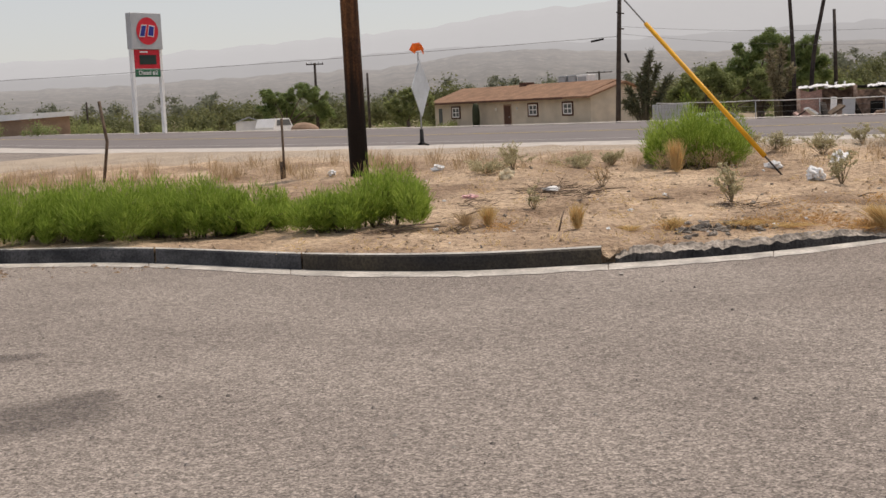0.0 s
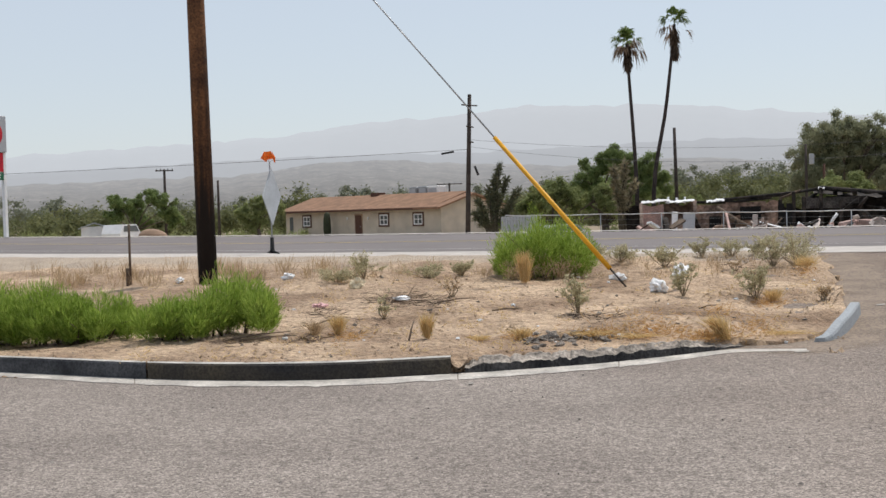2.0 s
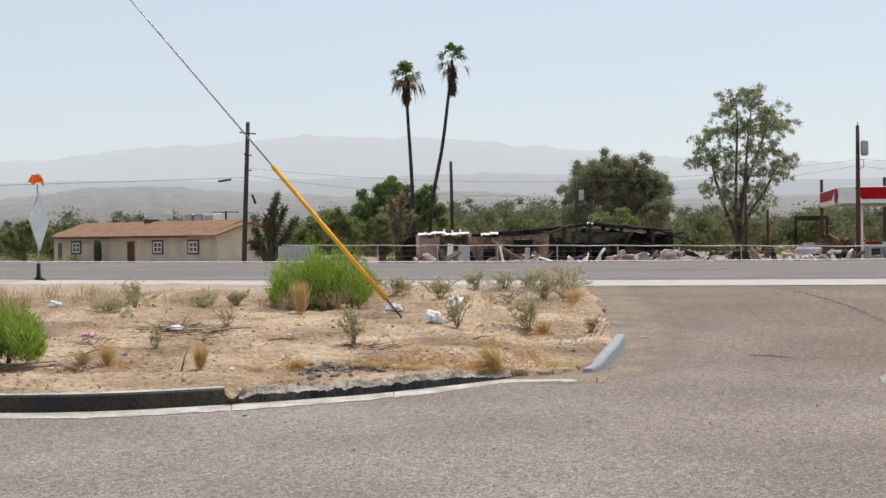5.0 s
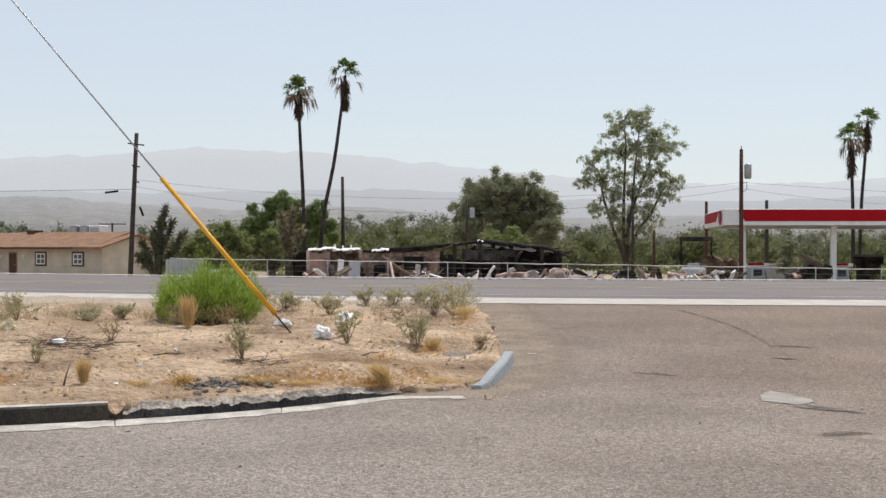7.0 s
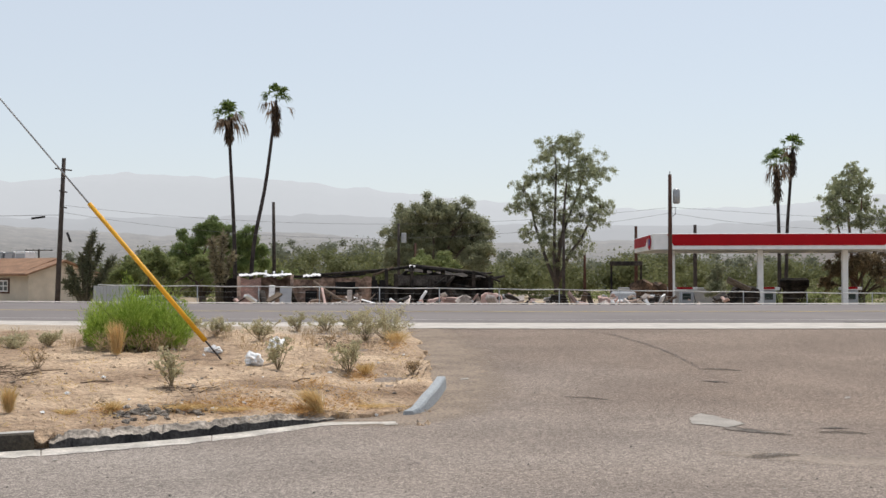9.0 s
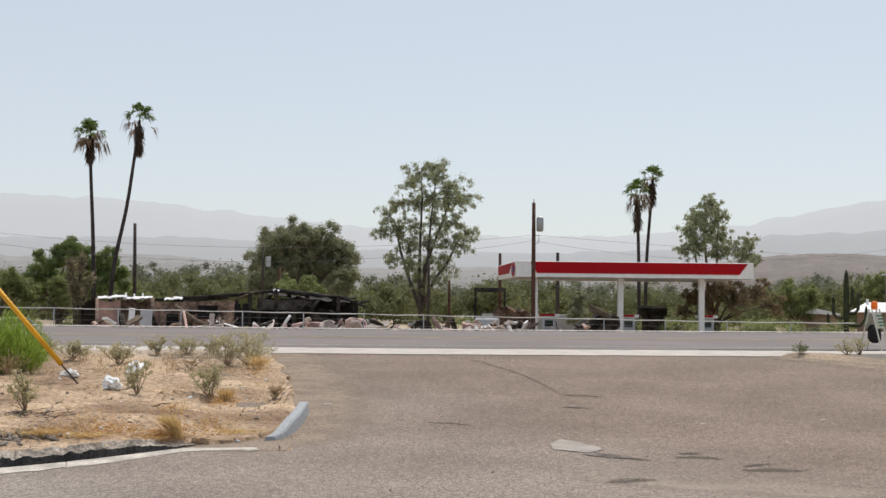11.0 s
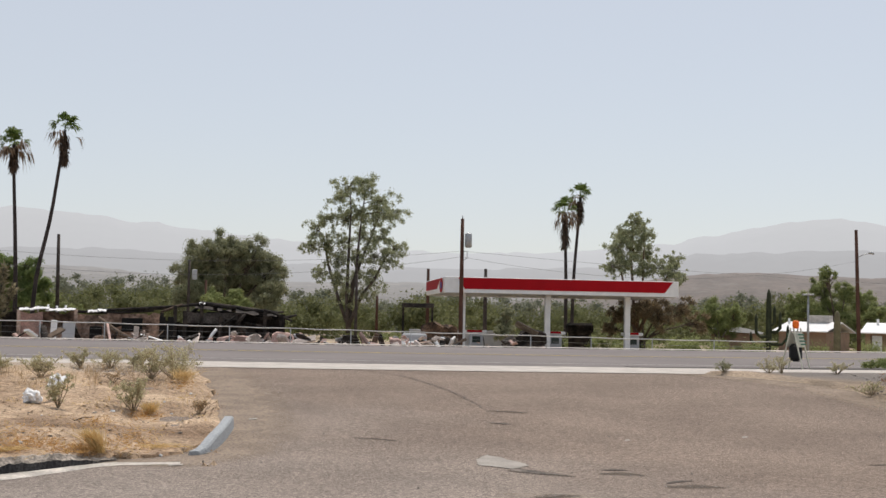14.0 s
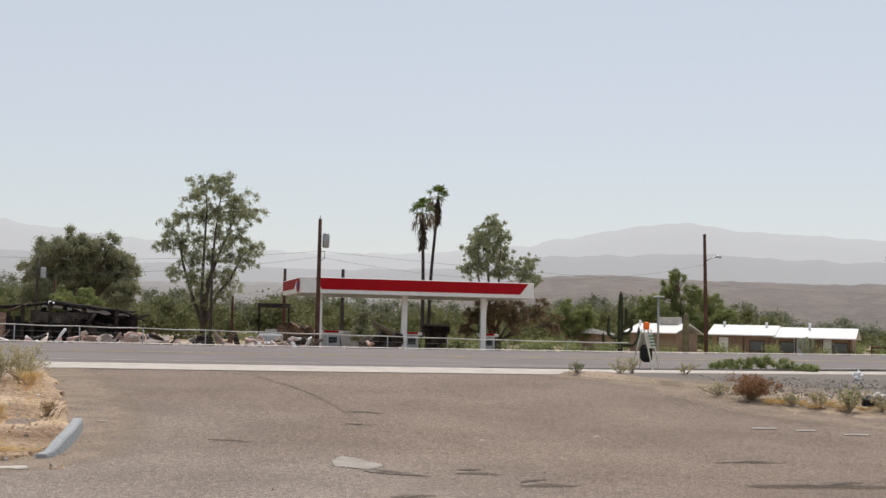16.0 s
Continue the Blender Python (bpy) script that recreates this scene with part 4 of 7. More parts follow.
def build_work_sign():
    d = 35.0
    t = thing("road_sign", P(-0.79, d, 0.51), "diamond road work sign seen from behind with orange flags", "road sign", turn=0.79 + 72)
    zc = up(0.83, d) - 0.51
    half = 0.76
    bm = prism(B(), [(0, zc - half), (half, zc), (0, zc + half), (-half, zc)], -0.012, 0.012)
    part("panel", bm, M_SIGNBACK, t, "pale grey sign back")
    part("mast", tube(B(), [(0, 0.03, 0.03), (0, 0.03, zc + 0.95)], 0.022, 8), M_STEEL, t)
    part("foot", tube(B(), [(0, 0.03, 0), (0, 0.03, 0.1), (0, 0.03, 0.42)], [0.1, 0.06, 0.05], 8), M_BLACK, t, "black rubber spring foot")
    for a in (0.55, -0.55, 0.35, -0.35):
        part("leg", tube(B(), [(0, 0.03, 0.08), (a, a * 0.6, 0.0)], 0.025, 6), M_BLACK, t)
    part("brace", box(B(), (0, 0.02, zc), (1.1, 0.015, 0.04)), M_STEEL, t)
    for i, (x, y, a) in enumerate(((-0.18, -0.4, 38), (0.18, 0.4, -32), (0.0, 0.1, 8))):
        bm = B()
        bmesh.ops.create_grid(bm, x_segments=6, y_segments=6, size=0.105)
        for v in bm.verts:
            v.co.z += 0.05 * math.sin(v.co.x * 14 + i)
        bmesh.ops.solidify(bm, geom=bm.faces[:], thickness=0.006)
        bm.transform(Matrix.Translation((x * 0.4, y * 0.35 + 0.03, zc + 1.02 + 0.03 * i)) @ pose(0, 0, 0, 90, a, 55 + 30 * i))
        part("flag", bm, M_ORANGE, t, "orange cloth flag")


build_work_sign()


# ---- marks on the lot, and the soil strip on its right-hand side ----
def lot_blot(name, pts, material, label, cat, lift=0.008, wob=0.04, seed=1):
    """A thin flat patch or crack on the lot: an outline of (bearing, drop) corners, frayed along its edges."""
    c = []
    for az, el in pts:
        d = 5.0
        while EYE - d * math.tan(radians(-el)) > lot_z(*P(az, d).xy) and d < 60:
            d += 0.02
        c.append(P(az, d))
    out = []
    for i, a in enumerate(c):
        b = c[(i + 1) % len(c)]
        n = max(2, int((b - a).length / 0.05))
        for k in range(n):
            p = a.lerp(b, k / n)
            q = p + Vector((noise.noise((p.x * 4, p.y * 4, seed)) + 0.8 * noise.noise((p.x * 13, p.y * 13, seed)), noise.noise((p.x * 4, p.y * 4, seed + 9)) + 0.8 * noise.noise((p.x * 13, p.y * 13, seed + 9)), 0)) * wob
            out.append((q.x, q.y, lot_z(q.x, q.y) + lift))
    ob = raw(name, out, [tuple(range(len(out)))], material)
    return tagged(ob, label, cat, kind="structure")


lot_blot("lot_patch", [(34.55, -6.0), (35.0, -5.8), (35.9, -5.95), (36.9, -6.2), (36.2, -6.35), (34.6, -6.25)], M_PATCH, "pale concrete patch in the asphalt", "patch")
for i, pts in enumerate((
        [(36.1, -6.32), (37.2, -6.42), (38.6, -6.55), (38.5, -6.6), (37.2, -6.54), (36.0, -6.45)],
        [(34.85, -4.43), (35.6, -4.42), (36.4, -4.46), (35.5, -4.47)],
        [(37.6, -7.42), (38.3, -7.36), (38.3, -7.44), (37.7, -7.52)],
        [(39.8, -6.29), (40.4, -6.23), (41.1, -6.26), (40.4, -6.31)],
        [(29.4, -2.26), (31.3, -2.47), (33.3, -3.05), (34.5, -3.6), (35.8, -4.37), (34.48, -3.62), (33.28, -3.07), (31.3, -2.49)],
        [(42.5, -6.78), (43.2, -6.66), (44.0, -6.62), (43.2, -6.72)],
        [(53.7, -6.47), (55.0, -6.27), (57.0, -6.12), (55.2, -6.35)],
        [(51.3, -5.57), (52.4, -5.49), (53.5, -5.46), (52.4, -5.54)])):
    lot_blot("lot_crack", pts, M_TAR, "dark crack in the asphalt", "crack", 0.007, 0.06, i)


def dusting(name, path, material, label, cat, lift=0.004, step=0.12):
    """A thin film lying on the lot along a line of (bearing, distance, half width), thinning out raggedly to its edges."""
    pts = [(P(a, d), w) for a, d, w in path]
    lo = Vector((min(q.x - w for q, w in pts), min(q.y - w for q, w in pts)))
    hi = Vector((max(q.x + w for q, w in pts), max(q.y + w for q, w in pts)))
    nx, ny = int((hi.x - lo.x) / step) + 2, int((hi.y - lo.y) / step) + 2
    v, cover = [], []
    for i in range(nx):
        for j in range(ny):
            p = Vector((lo.x + i * step, lo.y + j * step, 0))
            best = -1.0
            for (a, wa), (b, wb) in zip(pts, pts[1:]):
                ab = b - a
                k = min(1, max(0, (p - a).dot(ab) / ab.length_squared))
                best = max(best, 1 - (p - a - ab * k).length / (wa + (wb - wa) * k))
            v.append((p.x, p.y, lot_z(p.x, p.y) + lift))
            cover.append(best)
    f = [(i * ny + j, (i + 1) * ny + j, (i + 1) * ny + j + 1, i * ny + j + 1) for i in range(nx - 1) for j in range(ny - 1)]
    f = [q for q in f if max(cover[k] for k in q) > 0]
    ob = raw(name, v, f, material, smooth=True)
    ob.data.attributes.new("cover", "FLOAT", "POINT").data.foreach_set("value", cover)
    return tagged(ob, label, cat, kind="structure")


def film_of(m, strength=1.0, scale=2.5):
    """Lets a surface thin out where its cover fades, broken up by grain at two scales."""
    n, l = m.node_tree.nodes, m.node_tree.links
    out = n["Material Output"]
    at, co, nz, ad, mr, tr, ms = (n.new("ShaderNode" + k) for k in ("Attribute", "TexCoord", "TexNoise", "Math", "MapRange", "BsdfTransparent", "MixShader"))
    at.attribute_name = "cover"
    nz.inputs["Scale"].default_value, nz.inputs["Detail"].default_value, nz.inputs["Roughness"].default_value = scale, 10, 0.72
    ad.operation = "ADD"
    mr.inputs["From Min"].default_value, mr.inputs["From Max"].default_value, mr.inputs["To Max"].default_value = 0.52, 1.05, strength
    l.new(co.outputs["Object"], nz.inputs["Vector"]), l.new(at.outputs["Fac"], ad.inputs[0]), l.new(nz.outputs["Fac"], ad.inputs[1])
    l.new(ad.outputs[0], mr.inputs["Value"]), l.new(mr.outputs[0], ms.inputs[0])
    l.new(tr.outputs[0], ms.inputs[1]), l.new(n["Principled BSDF"].outputs[0], ms.inputs[2]), l.new(ms.outputs[0], out.inputs["Surface"])
    return m


M_SANDFILM = film_of(mat("sand_film", (0.34, 0.27, 0.21), 0.95, 0.15, 2.0, 0.4, 30, grain=0.3), 0.55)
M_PALEFILM = film_of(mat("pale_sand_film", (0.36, 0.30, 0.25), 0.95, 0.15, 2.0, 0.3, 30, grain=0.3), 0.55, 3.0)
M_DARKFILM = film_of(mat("dark_film", (0.10, 0.085, 0.078), 0.8, 0.2, 3.0, 0.2, 40), 0.36, 5.0)
M_DIRT = film_of(mat("dark_dirt", (0.085, 0.068, 0.052), 0.9, 0.3, 4.0, 0.2, 40), 0.5, 6.0)
dusting("sand_wash", [(19.3, 13.6, 0.4), (21.5, 13.6, 0.6), (23.2, 14.4, 0.8), (24.4, 16.5, 0.85), (24.2, 19.5, 0.8), (23.4, 23.0, 0.8), (22.8, 27.0, 0.7)], M_SANDFILM, "thin tan sand washed from the island over asphalt", "sand", 0.003)
dusting("sand_wash", [(36.5, 11.5, 0.25), (40.0, 11.3, 0.4), (45.0, 11.2, 0.5), (51.0, 11.0, 0.5), (58.0, 10.6, 0.5)], M_PALEFILM, "pale sand streak lying on worn asphalt", "sand", 0.003)
dusting("sand_wash", [(44.0, 26.8, 0.5), (48.8, 24.4, 0.7), (51.7, 22.0, 0.8), (54.4, 20.8, 0.8), (58.0, 20.3, 0.8), (64.0, 20.0, 0.8)], M_SANDFILM, "thin tan sand washed from the verge over asphalt", "sand", 0.003)
# two dark patches on the lot's left, thinning out to ragged edges
dusting("dark_patch", [(-21.0, 7.0, 0.55), (-17.5, 7.0, 0.5), (-15.6, 7.4, 0.2)], M_DARKFILM, "dark ragged patch on asphalt", "stain", 0.003, 0.06)
dusting("dark_patch", [(-19.5, 8.9, 0.22), (-18.0, 8.9, 0.15)], M_DARKFILM, "dark ragged patch on asphalt", "stain", 0.003, 0.06)
for a0, d0, a1, d1, w in ((52.8, 13.1, 58.5, 13.7, 0.28), (40.1, 13.2, 41.6, 13.2, 0.16), (43.0, 12.4, 44.8, 12.5, 0.2), (37.4, 11.3, 38.8, 11.5, 0.18), (36.2, 13.2, 38.6, 12.9, 0.14), (35.2, 18.6, 36.6, 18.5, 0.14), (51.0, 15.0, 53.6, 15.3, 0.12), (29.3, 15.6, 31.0, 15.4, 0.1)):
    dusting("dirt_streak", [(a0, d0, w * 0.6), ((a0 + a1) / 2, (d0 + d1) / 2 + 0.06, w), (a1, d1, w * 0.5)], M_DIRT, "dark dirt caught in worn asphalt", "stain", 0.006, 0.05)
for i, (az, el, w) in enumerate(((52.9, -4.1, 0.5), (54.6, -4.12, 0.4), (56.6, -4.2, 0.5), (7.6, -7.55, 0.1), (22.9, -5.85, 0.2), (21.7, -6.35, 0.3), (45.9, -4.7, 0.12), (41.0, -5.0, 0.1), (24.9, -4.4, 0.18))):
    lot_blot("paint_mark", [(az - w, el), (az + w, el + 0.03), (az + w, el - 0.03), (az - w, el - 0.06)], M_PATCH, "worn white paint mark on asphalt", "paint mark", 0.009, 0.01, i)


def build_grit():
    """Loose dark and pale grit on the worn asphalt, too much to count."""
    rng = np.random.default_rng(66)
    base = np.array([[1, 0, 0], [0, 1, 0], [-1, 0, 0], [0, -1, 0], [0, 0, 0.7]])
    for name, m, n, hi, label in (("dark_grit", M_DARKGRAVEL, 1500, 0.013, "dark loose grit on the asphalt"), ("pale_grit", M_PATCH, 1300, 0.010, "pale loose grit on the asphalt")):
        v, f = [], []
        for i in range(n):
            az, d = rng.uniform(-22, 62), 4.6 + 17 * rng.random() ** 1.4
            if az < 24 and d > kerb_at(az) - 0.45:
                continue
            p = P(az, d)
            p = np.array((p.x, p.y, lot_z(p.x, p.y) + 0.001))
            s = 0.003 + hi * rng.random() ** 4
            k = len(v)
            v += (p + base * s * rng.uniform(0.6, 1.6, (5, 3))).tolist()
            f += [(k, k + 1, k + 4), (k + 1, k + 2, k + 4), (k + 2, k + 3, k + 4), (k + 3, k, k + 4)]
        tagged(raw(name, v, f, m), label, "grit", kind="stuff")


build_grit()


def build_right_soil():
    v, f = [], []
    rows, cols = 40, 60
    front = [(44.0, 27.0), (46.5, 26.0), (48.8, 24.8), (50.5, 23.3), (51.7, 22.4), (54.4, 21.2), (57.7, 20.8), (64, 20.5), (75, 20.0)]
    for i in range(cols + 1):
        k = i / cols
        q = k * (len(front) - 1)
        j = min(int(q), len(front) - 2)
        az = front[j][0] + (front[j + 1][0] - front[j][0]) * (q - j)
        d = front[j][1] + (front[j + 1][1] - front[j][1]) * (q - j)
        a = P(az, d + 0.4 * noise.noise((az, 0, 0)))
        s, u = su(a.x, a.y)
        b = Vector((*xy(s + 1.5, near_u(s + 1.5) - 3.1), 0))
        for r in range(rows + 1):
            t = r / rows
            p = a.lerp(b, t)
            e = min(1, t * 8, (1 - t) * 8)
            v.append((p.x, p.y, lot_z(p.x, p.y) - 0.03 + 0.09 * min(1, t * 6) + e * 0.05 * noise.fractal((p.x * 0.8, p.y * 0.8, 4), 1, 2, 4)))
    for i in range(cols):
        for r in range(rows):
            k = i * (rows + 1) + r
            f.append((k, k + rows + 1, k + rows + 2, k + 1))
    ob = raw("verge_soil", v, f, M_VERGE, smooth=True)
    tagged(ob, "grey-brown gravelly soil verge beside the highway", "soil", kind="structure")
    return BVHTree.FromPolygons(v, f)


M_VERGE = mat("gravelly_soil", (0.27, 0.208, 0.152), 0.95, 0.3, 0.9, 0.8, 20, color2=(0.37, 0.288, 0.21), dist=0.04)


def gravel_band(m):
    """Dark gravel spread along the highway side of the verge, with a ragged edge."""
    n, l = m.node_tree.nodes, m.node_tree.links
    p = n["Principled BSDF"]
    src = p.inputs["Base Color"].links[0].from_socket
    co, dot, nz, ad, mr, mx = (n.new("ShaderNode" + k) for k in ("TexCoord", "VectorMath", "TexNoise", "Math", "MapRange", "Mix"))
    dot.operation, ad.operation, mx.data_type = "DOT_PRODUCT", "MULTIPLY_ADD", "RGBA"
    dot.inputs[1].default_value = (1.3, 0.3, 0)
    nz.inputs["Scale"].default_value, nz.inputs["Detail"].default_value = 0.6, 8
    ad.inputs[1].default_value = 4.0
    mr.inputs["From Min"].default_value, mr.inputs["From Max"].default_value, mr.inputs["To Max"].default_value = 32.4, 33.8, 0.9
    mx.inputs["B"].default_value = (0.155, 0.14, 0.13, 1)
    l.new(co.outputs["Object"], dot.inputs[0]), l.new(co.outputs["Object"], nz.inputs["Vector"]), l.new(nz.outputs["Fac"], ad.inputs[0])
    l.new(dot.outputs["Value"], ad.inputs[2]), l.new(ad.outputs[0], mr.inputs["Value"]), l.new(mr.outputs[0], mx.inputs["Factor"])
    l.new(src, mx.inputs["A"]), l.new(mx.outputs["Result"], p.inputs["Base Color"])


gravel_band(M_VERGE)
verge_tree = build_right_soil()
island_soil_seen = soil_seen


def soil_seen(az, el):
    """The place on the verge's or the island's soil met by a sight line from the eye."""
    way = Vector((math.sin(radians(az)), math.cos(radians(az)), math.tan(radians(el)))).normalized()
    hit = verge_tree.ray_cast(Vector((0, 0, EYE)), way)[0]
    return hit if hit else island_soil_seen(az, el)


def build_gravel():
    """Dark gravel lying on the verge."""
    rng = np.random.default_rng(8)
    v, f = [], []
    base = np.array([[1, 0, 0], [0, 1, 0], [-1, 0, 0], [0, -1, 0], [0, 0, 0.9]])
    for i in range(3800):
        az = rng.uniform(51.0, 66)
        p = soil_seen(az, -rng.uniform(1.95, 2.75))
        if noise.noise((az * 0.5, p.y * 0.6, 3)) < -0.25:
            continue
        s = rng.uniform(0.008, 0.028)
        k = len(v)
        v += (np.array(p) + base * s * rng.uniform(0.6, 1.4, (5, 3))).tolist()
        f += [(k, k + 1, k + 4), (k + 1, k + 2, k + 4), (k + 2, k + 3, k + 4), (k + 3, k, k + 4)]
    tagged(raw("gravel", v, f, M_DARKGRAVEL), "dark loose gravel spread over the verge", "gravel", kind="stuff")


build_gravel()
shrub(52.35, -2.95, 0.42, 0.75, "rusty dry brown shrub on the verge", foliage("rusty_weed", (0.24, 0.12, 0.06), (0.42, 0.24, 0.13), 0.3), 3600, 80, 44)
shrub(56.3, -3.3, 0.42, 0.5, "green and grey desert shrub on the verge", M_SAGE, 700, 81, 12)
shrub(56.35, -3.25, 0.45, 0.28, "small green weed on the verge", M_LEAFB, 300, 82, 8)
for i, (az, el, h, w, m) in enumerate(((54.0, -3.1, 0.2, 0.3, M_SAGE), (55.1, -3.15, 0.25, 0.35, M_SAGE), (51.0, -2.75, 0.2, 0.5, M_SAGE), (47.4, -1.98, 0.35, 0.5, M_SAGE), (46.9, -1.98, 0.3, 0.5, M_SAGE), (45.0, -1.99, 0.25, 0.4, M_LEAFG), (49.6, -1.95, 0.22, 0.4, M_SAGE), (57.6, -3.2, 0.3, 0.4, M_SAGE))):
    shrub(az, el, h, w, "low grey-green weed on the verge", m, 420, 83 + i, 9)
for i in range(9):
    tuft(53.2 + i * 0.55 + rl.uniform(-0.2, 0.2), -3.05 - rl.uniform(0, 0.2), rl.uniform(0.08, 0.2), 0.3, "dry straw grass on the verge", M_STRAW, 80, 120 + i)
crumpled("plastic_bag", 56.65, -1.95, 0.13, "crumpled white plastic bag on the verge", M_PAPER, 31, 0.7, "plastic bag")
crumpled("paper_litter", 57.4, -2.75, 0.12, "crumpled white litter on the verge", M_PAPER, 32, 0.6)
for i in range(12):
    crumpled("paper_litter", rl.uniform(54, 58), -rl.uniform(2.5, 3.5), rl.uniform(0.02, 0.045), "small scrap of white litter on the verge", M_PAPER, 40 + i, 0.5)


def build_verge_bush():
    p = P(52.8, 34.2, 0.51)
    t = thing("bush", p, "low spreading green bush by the highway", "bush", turn=-52.5)
    rng = np.random.default_rng(4)
    xs = rng.uniform(-1.35, 1.35, 70)
    cl = [(x, rng.uniform(-0.4, 0.4), 0.03 + 0.26 * (1 - (x / 1.4) ** 2) * rng.random(), rng.uniform(0.07, 0.13)) for x in xs]
    leaves("foliage", cl, 11000, 0.04, M_MESQ, t, 4)


build_verge_bush()


def build_right_kerb():
    t = thing("kerb", P(58.6, 22.6, 0), "dark tilted broken kerb slab on the verge", "kerb", kind="structure", turn=-58.6)
    z = lot_z(*P(58.6, 22.6).xy)
    part("kerb_block", box(B(), (0, 0, z + 0.09), (1.5, 0.42, 0.2), pose(0, 0, 0, 0, 6, 0), 0.06), M_KFACE, t)
    part("kerb_face", box(B(), (-0.02, -0.22, z + 0.06), (1.4, 0.03, 0.13), pose(0, 0, 0, 0, 6, 0), 0.01), M_BLACK, t)


build_right_kerb()


M_CREAM = mat("cream_plastic", (0.55, 0.53, 0.44), 0.6, 0.1, 5.0, 0.05, 40)


def build_barricade():
    d = 32.0
    t = thing("barricade", P(47.95, d, 0.51), "folding white barricade sign with an orange lamp", "barricade", turn=-47.95 + 66)
    for s in (1, -1):
        for x in (-0.2, 0.2):
            part("leg", box(B(), (0, 0, 0), (0.045, 0.022, 1.0), pose(x, s * 0.15, 0.47, s * 14, 0, 0), 0.004), M_CREAM, t)
        bd = part("board", box(B(), (0, 0, 0), (0.44, 0.02, 0.36), pose(0, s * 0.10, 0.68, s * 14, 0, 0), 0.004), M_CREAM, t, "cream sign board")
    for k in range(4):
        part("lettering_bar", box(B(), (0, 0, 0), (0.36 - 0.07 * (k % 2), 0.006, 0.035), pose(0, 0.135 + 0.018 * k, 0.80 - 0.075 * k, 14, 0, 0)), M_GREEN, bd, "dark illegible lettering")
        part("lettering_bar", box(B(), (0, 0, 0), (0.36 - 0.07 * (k % 2), 0.006, 0.035), pose(0, -0.135 - 0.018 * k, 0.80 - 0.075 * k, -14, 0, 0)), M_GREEN, bd, "dark illegible lettering")
    part("sandbag", box(B(), (0, 0, 0.38), (0.22, 0.3, 0.42), bevel=0.08), M_BLACK, t, "black hanging sandbag")
    part("lamp", tube(B(), [(0, 0, 0.94), (0, 0, 0.98), (0, 0, 1.1), (0, 0, 1.13)], [0.05, 0.075, 0.075, 0.04], 10), M_ORANGE, t, "orange warning lamp")


build_barricade()


# ---- across the highway: poles, wires, sign ----
def wire(a, b, sag, label="thin overhead utility wire", r=0.008):
    a, b = Vector(a), Vector(b)
    pts = [a.lerp(b, k / 16) - Vector((0, 0, sag * 4 * (k / 16) * (1 - k / 16))) for k in range(17)]
    tagged(part("overhead_wire", tube(B(), pts, r, 5), M_WIRE), label, "wire", "overhead wires")


def G(az, d):
    """The plain's height at a bearing and distance."""
    return far_z(*P(az, d).xy)


h_pole = utility_pole(7.62, 78, G(7.62, 78), up(5.0, 78), 0.16, "dark wooden utility pole across the highway", 0.36)
zb = G(7.62, 78)
for z, w in ((up(4.52, 78), 0.95), (up(3.6, 78), 0.45), (up(2.95, 78), 0.4)):
    part("crossarm", tube(B(), [(0.33 - w / 2, -0.14, z - zb + 0.05), (0.33, -0.14, z - zb), (0.33 + w / 2, -0.14, z - zb - 0.04)], 0.04, 6), M_POLE_FAR, h_pole)
part("cable_sleeve", tube(B(), [(0.55, -0.1, up(1.9, 78) - zb), (0.75, -0.1, up(1.5, 78) - zb)], 0.07, 6), M_BLACK, h_pole, "black cable sleeve")
wire(P(7.75, 78, up(2.63, 78)), P(-40, 140, up(1.6, 140)), 0.7, r=0.014)
part("cable_sleeve", tube(B(), [(-0.65, 0, up(2.55, 78) - zb), (-1.4, 0.05, up(2.47, 78) - zb)], 0.06, 6), M_BLACK, h_pole, "black cable sleeve")
t_pole = utility_pole(33.75, 80, G(33.75, 80), up(4.4, 80), 0.15, "reddish wooden utility pole with a transformer", 0.0, M_POLE_RED)
zt = G(33.75, 80)
part("transformer", tube(B(), [(0.38, -0.05, up(3.15, 80) - zt), (0.38, -0.05, up(3.2, 80) - zt), (0.38, -0.05, up(3.72, 80) - zt), (0.38, -0.05, up(3.78, 80) - zt)], [0.16, 0.22, 0.22, 0.15], 12), M_STEEL, t_pole, "grey steel transformer drum")
part("insulator", tube(B(), [(0, 0, up(4.4, 80) - zt), (0, 0, up(4.55, 80) - zt)], 0.03, 6), M_STEEL, t_pole)
part("bracket", tube(B(), [(0.0, 0, up(2.95, 80) - zt), (0.32, 0, up(3.0, 80) - zt), (0.32, 0, up(2.7, 80) - zt), (0.0, 0, up(2.55, 80) - zt)], 0.025, 6), M_STEEL, t_pole)
utility_pole(16.68, 100, G(16.68, 100), up(3.26, 100), 0.16, "dark wooden utility pole behind the ruin", -0.1)
utility_pole(34.8, 118, G(34.8, 118), up(2.24, 118), 0.2, "dark wooden pole behind the station canopy")
utility_pole(32.3, 112, G(32.3, 112), up(2.2, 112), 0.17, "reddish wooden pole behind the station canopy", material=M_POLE_RED)
utility_pole(30.1, 110, G(30.1, 110), up(1.0, 110), 0.14, "short reddish wooden pole", material=M_POLE_RED)
utility_pole(29.2, 98, G(29.2, 98), up(1.9, 98), 0.13, "dark slender wooden pole before a gum tree")
box_pole = utility_pole(22.03, 105, G(22.03, 105), up(2.35, 105), 0.13, "dark wooden pole carrying a grey box")
part("meter_box", box(B(), (0.42, -0.1, up(1.72, 105) - G(22.03, 105)), (0.4, 0.4, 0.8), bevel=0.04), M_GREYP, box_pole, "pale grey metal box")
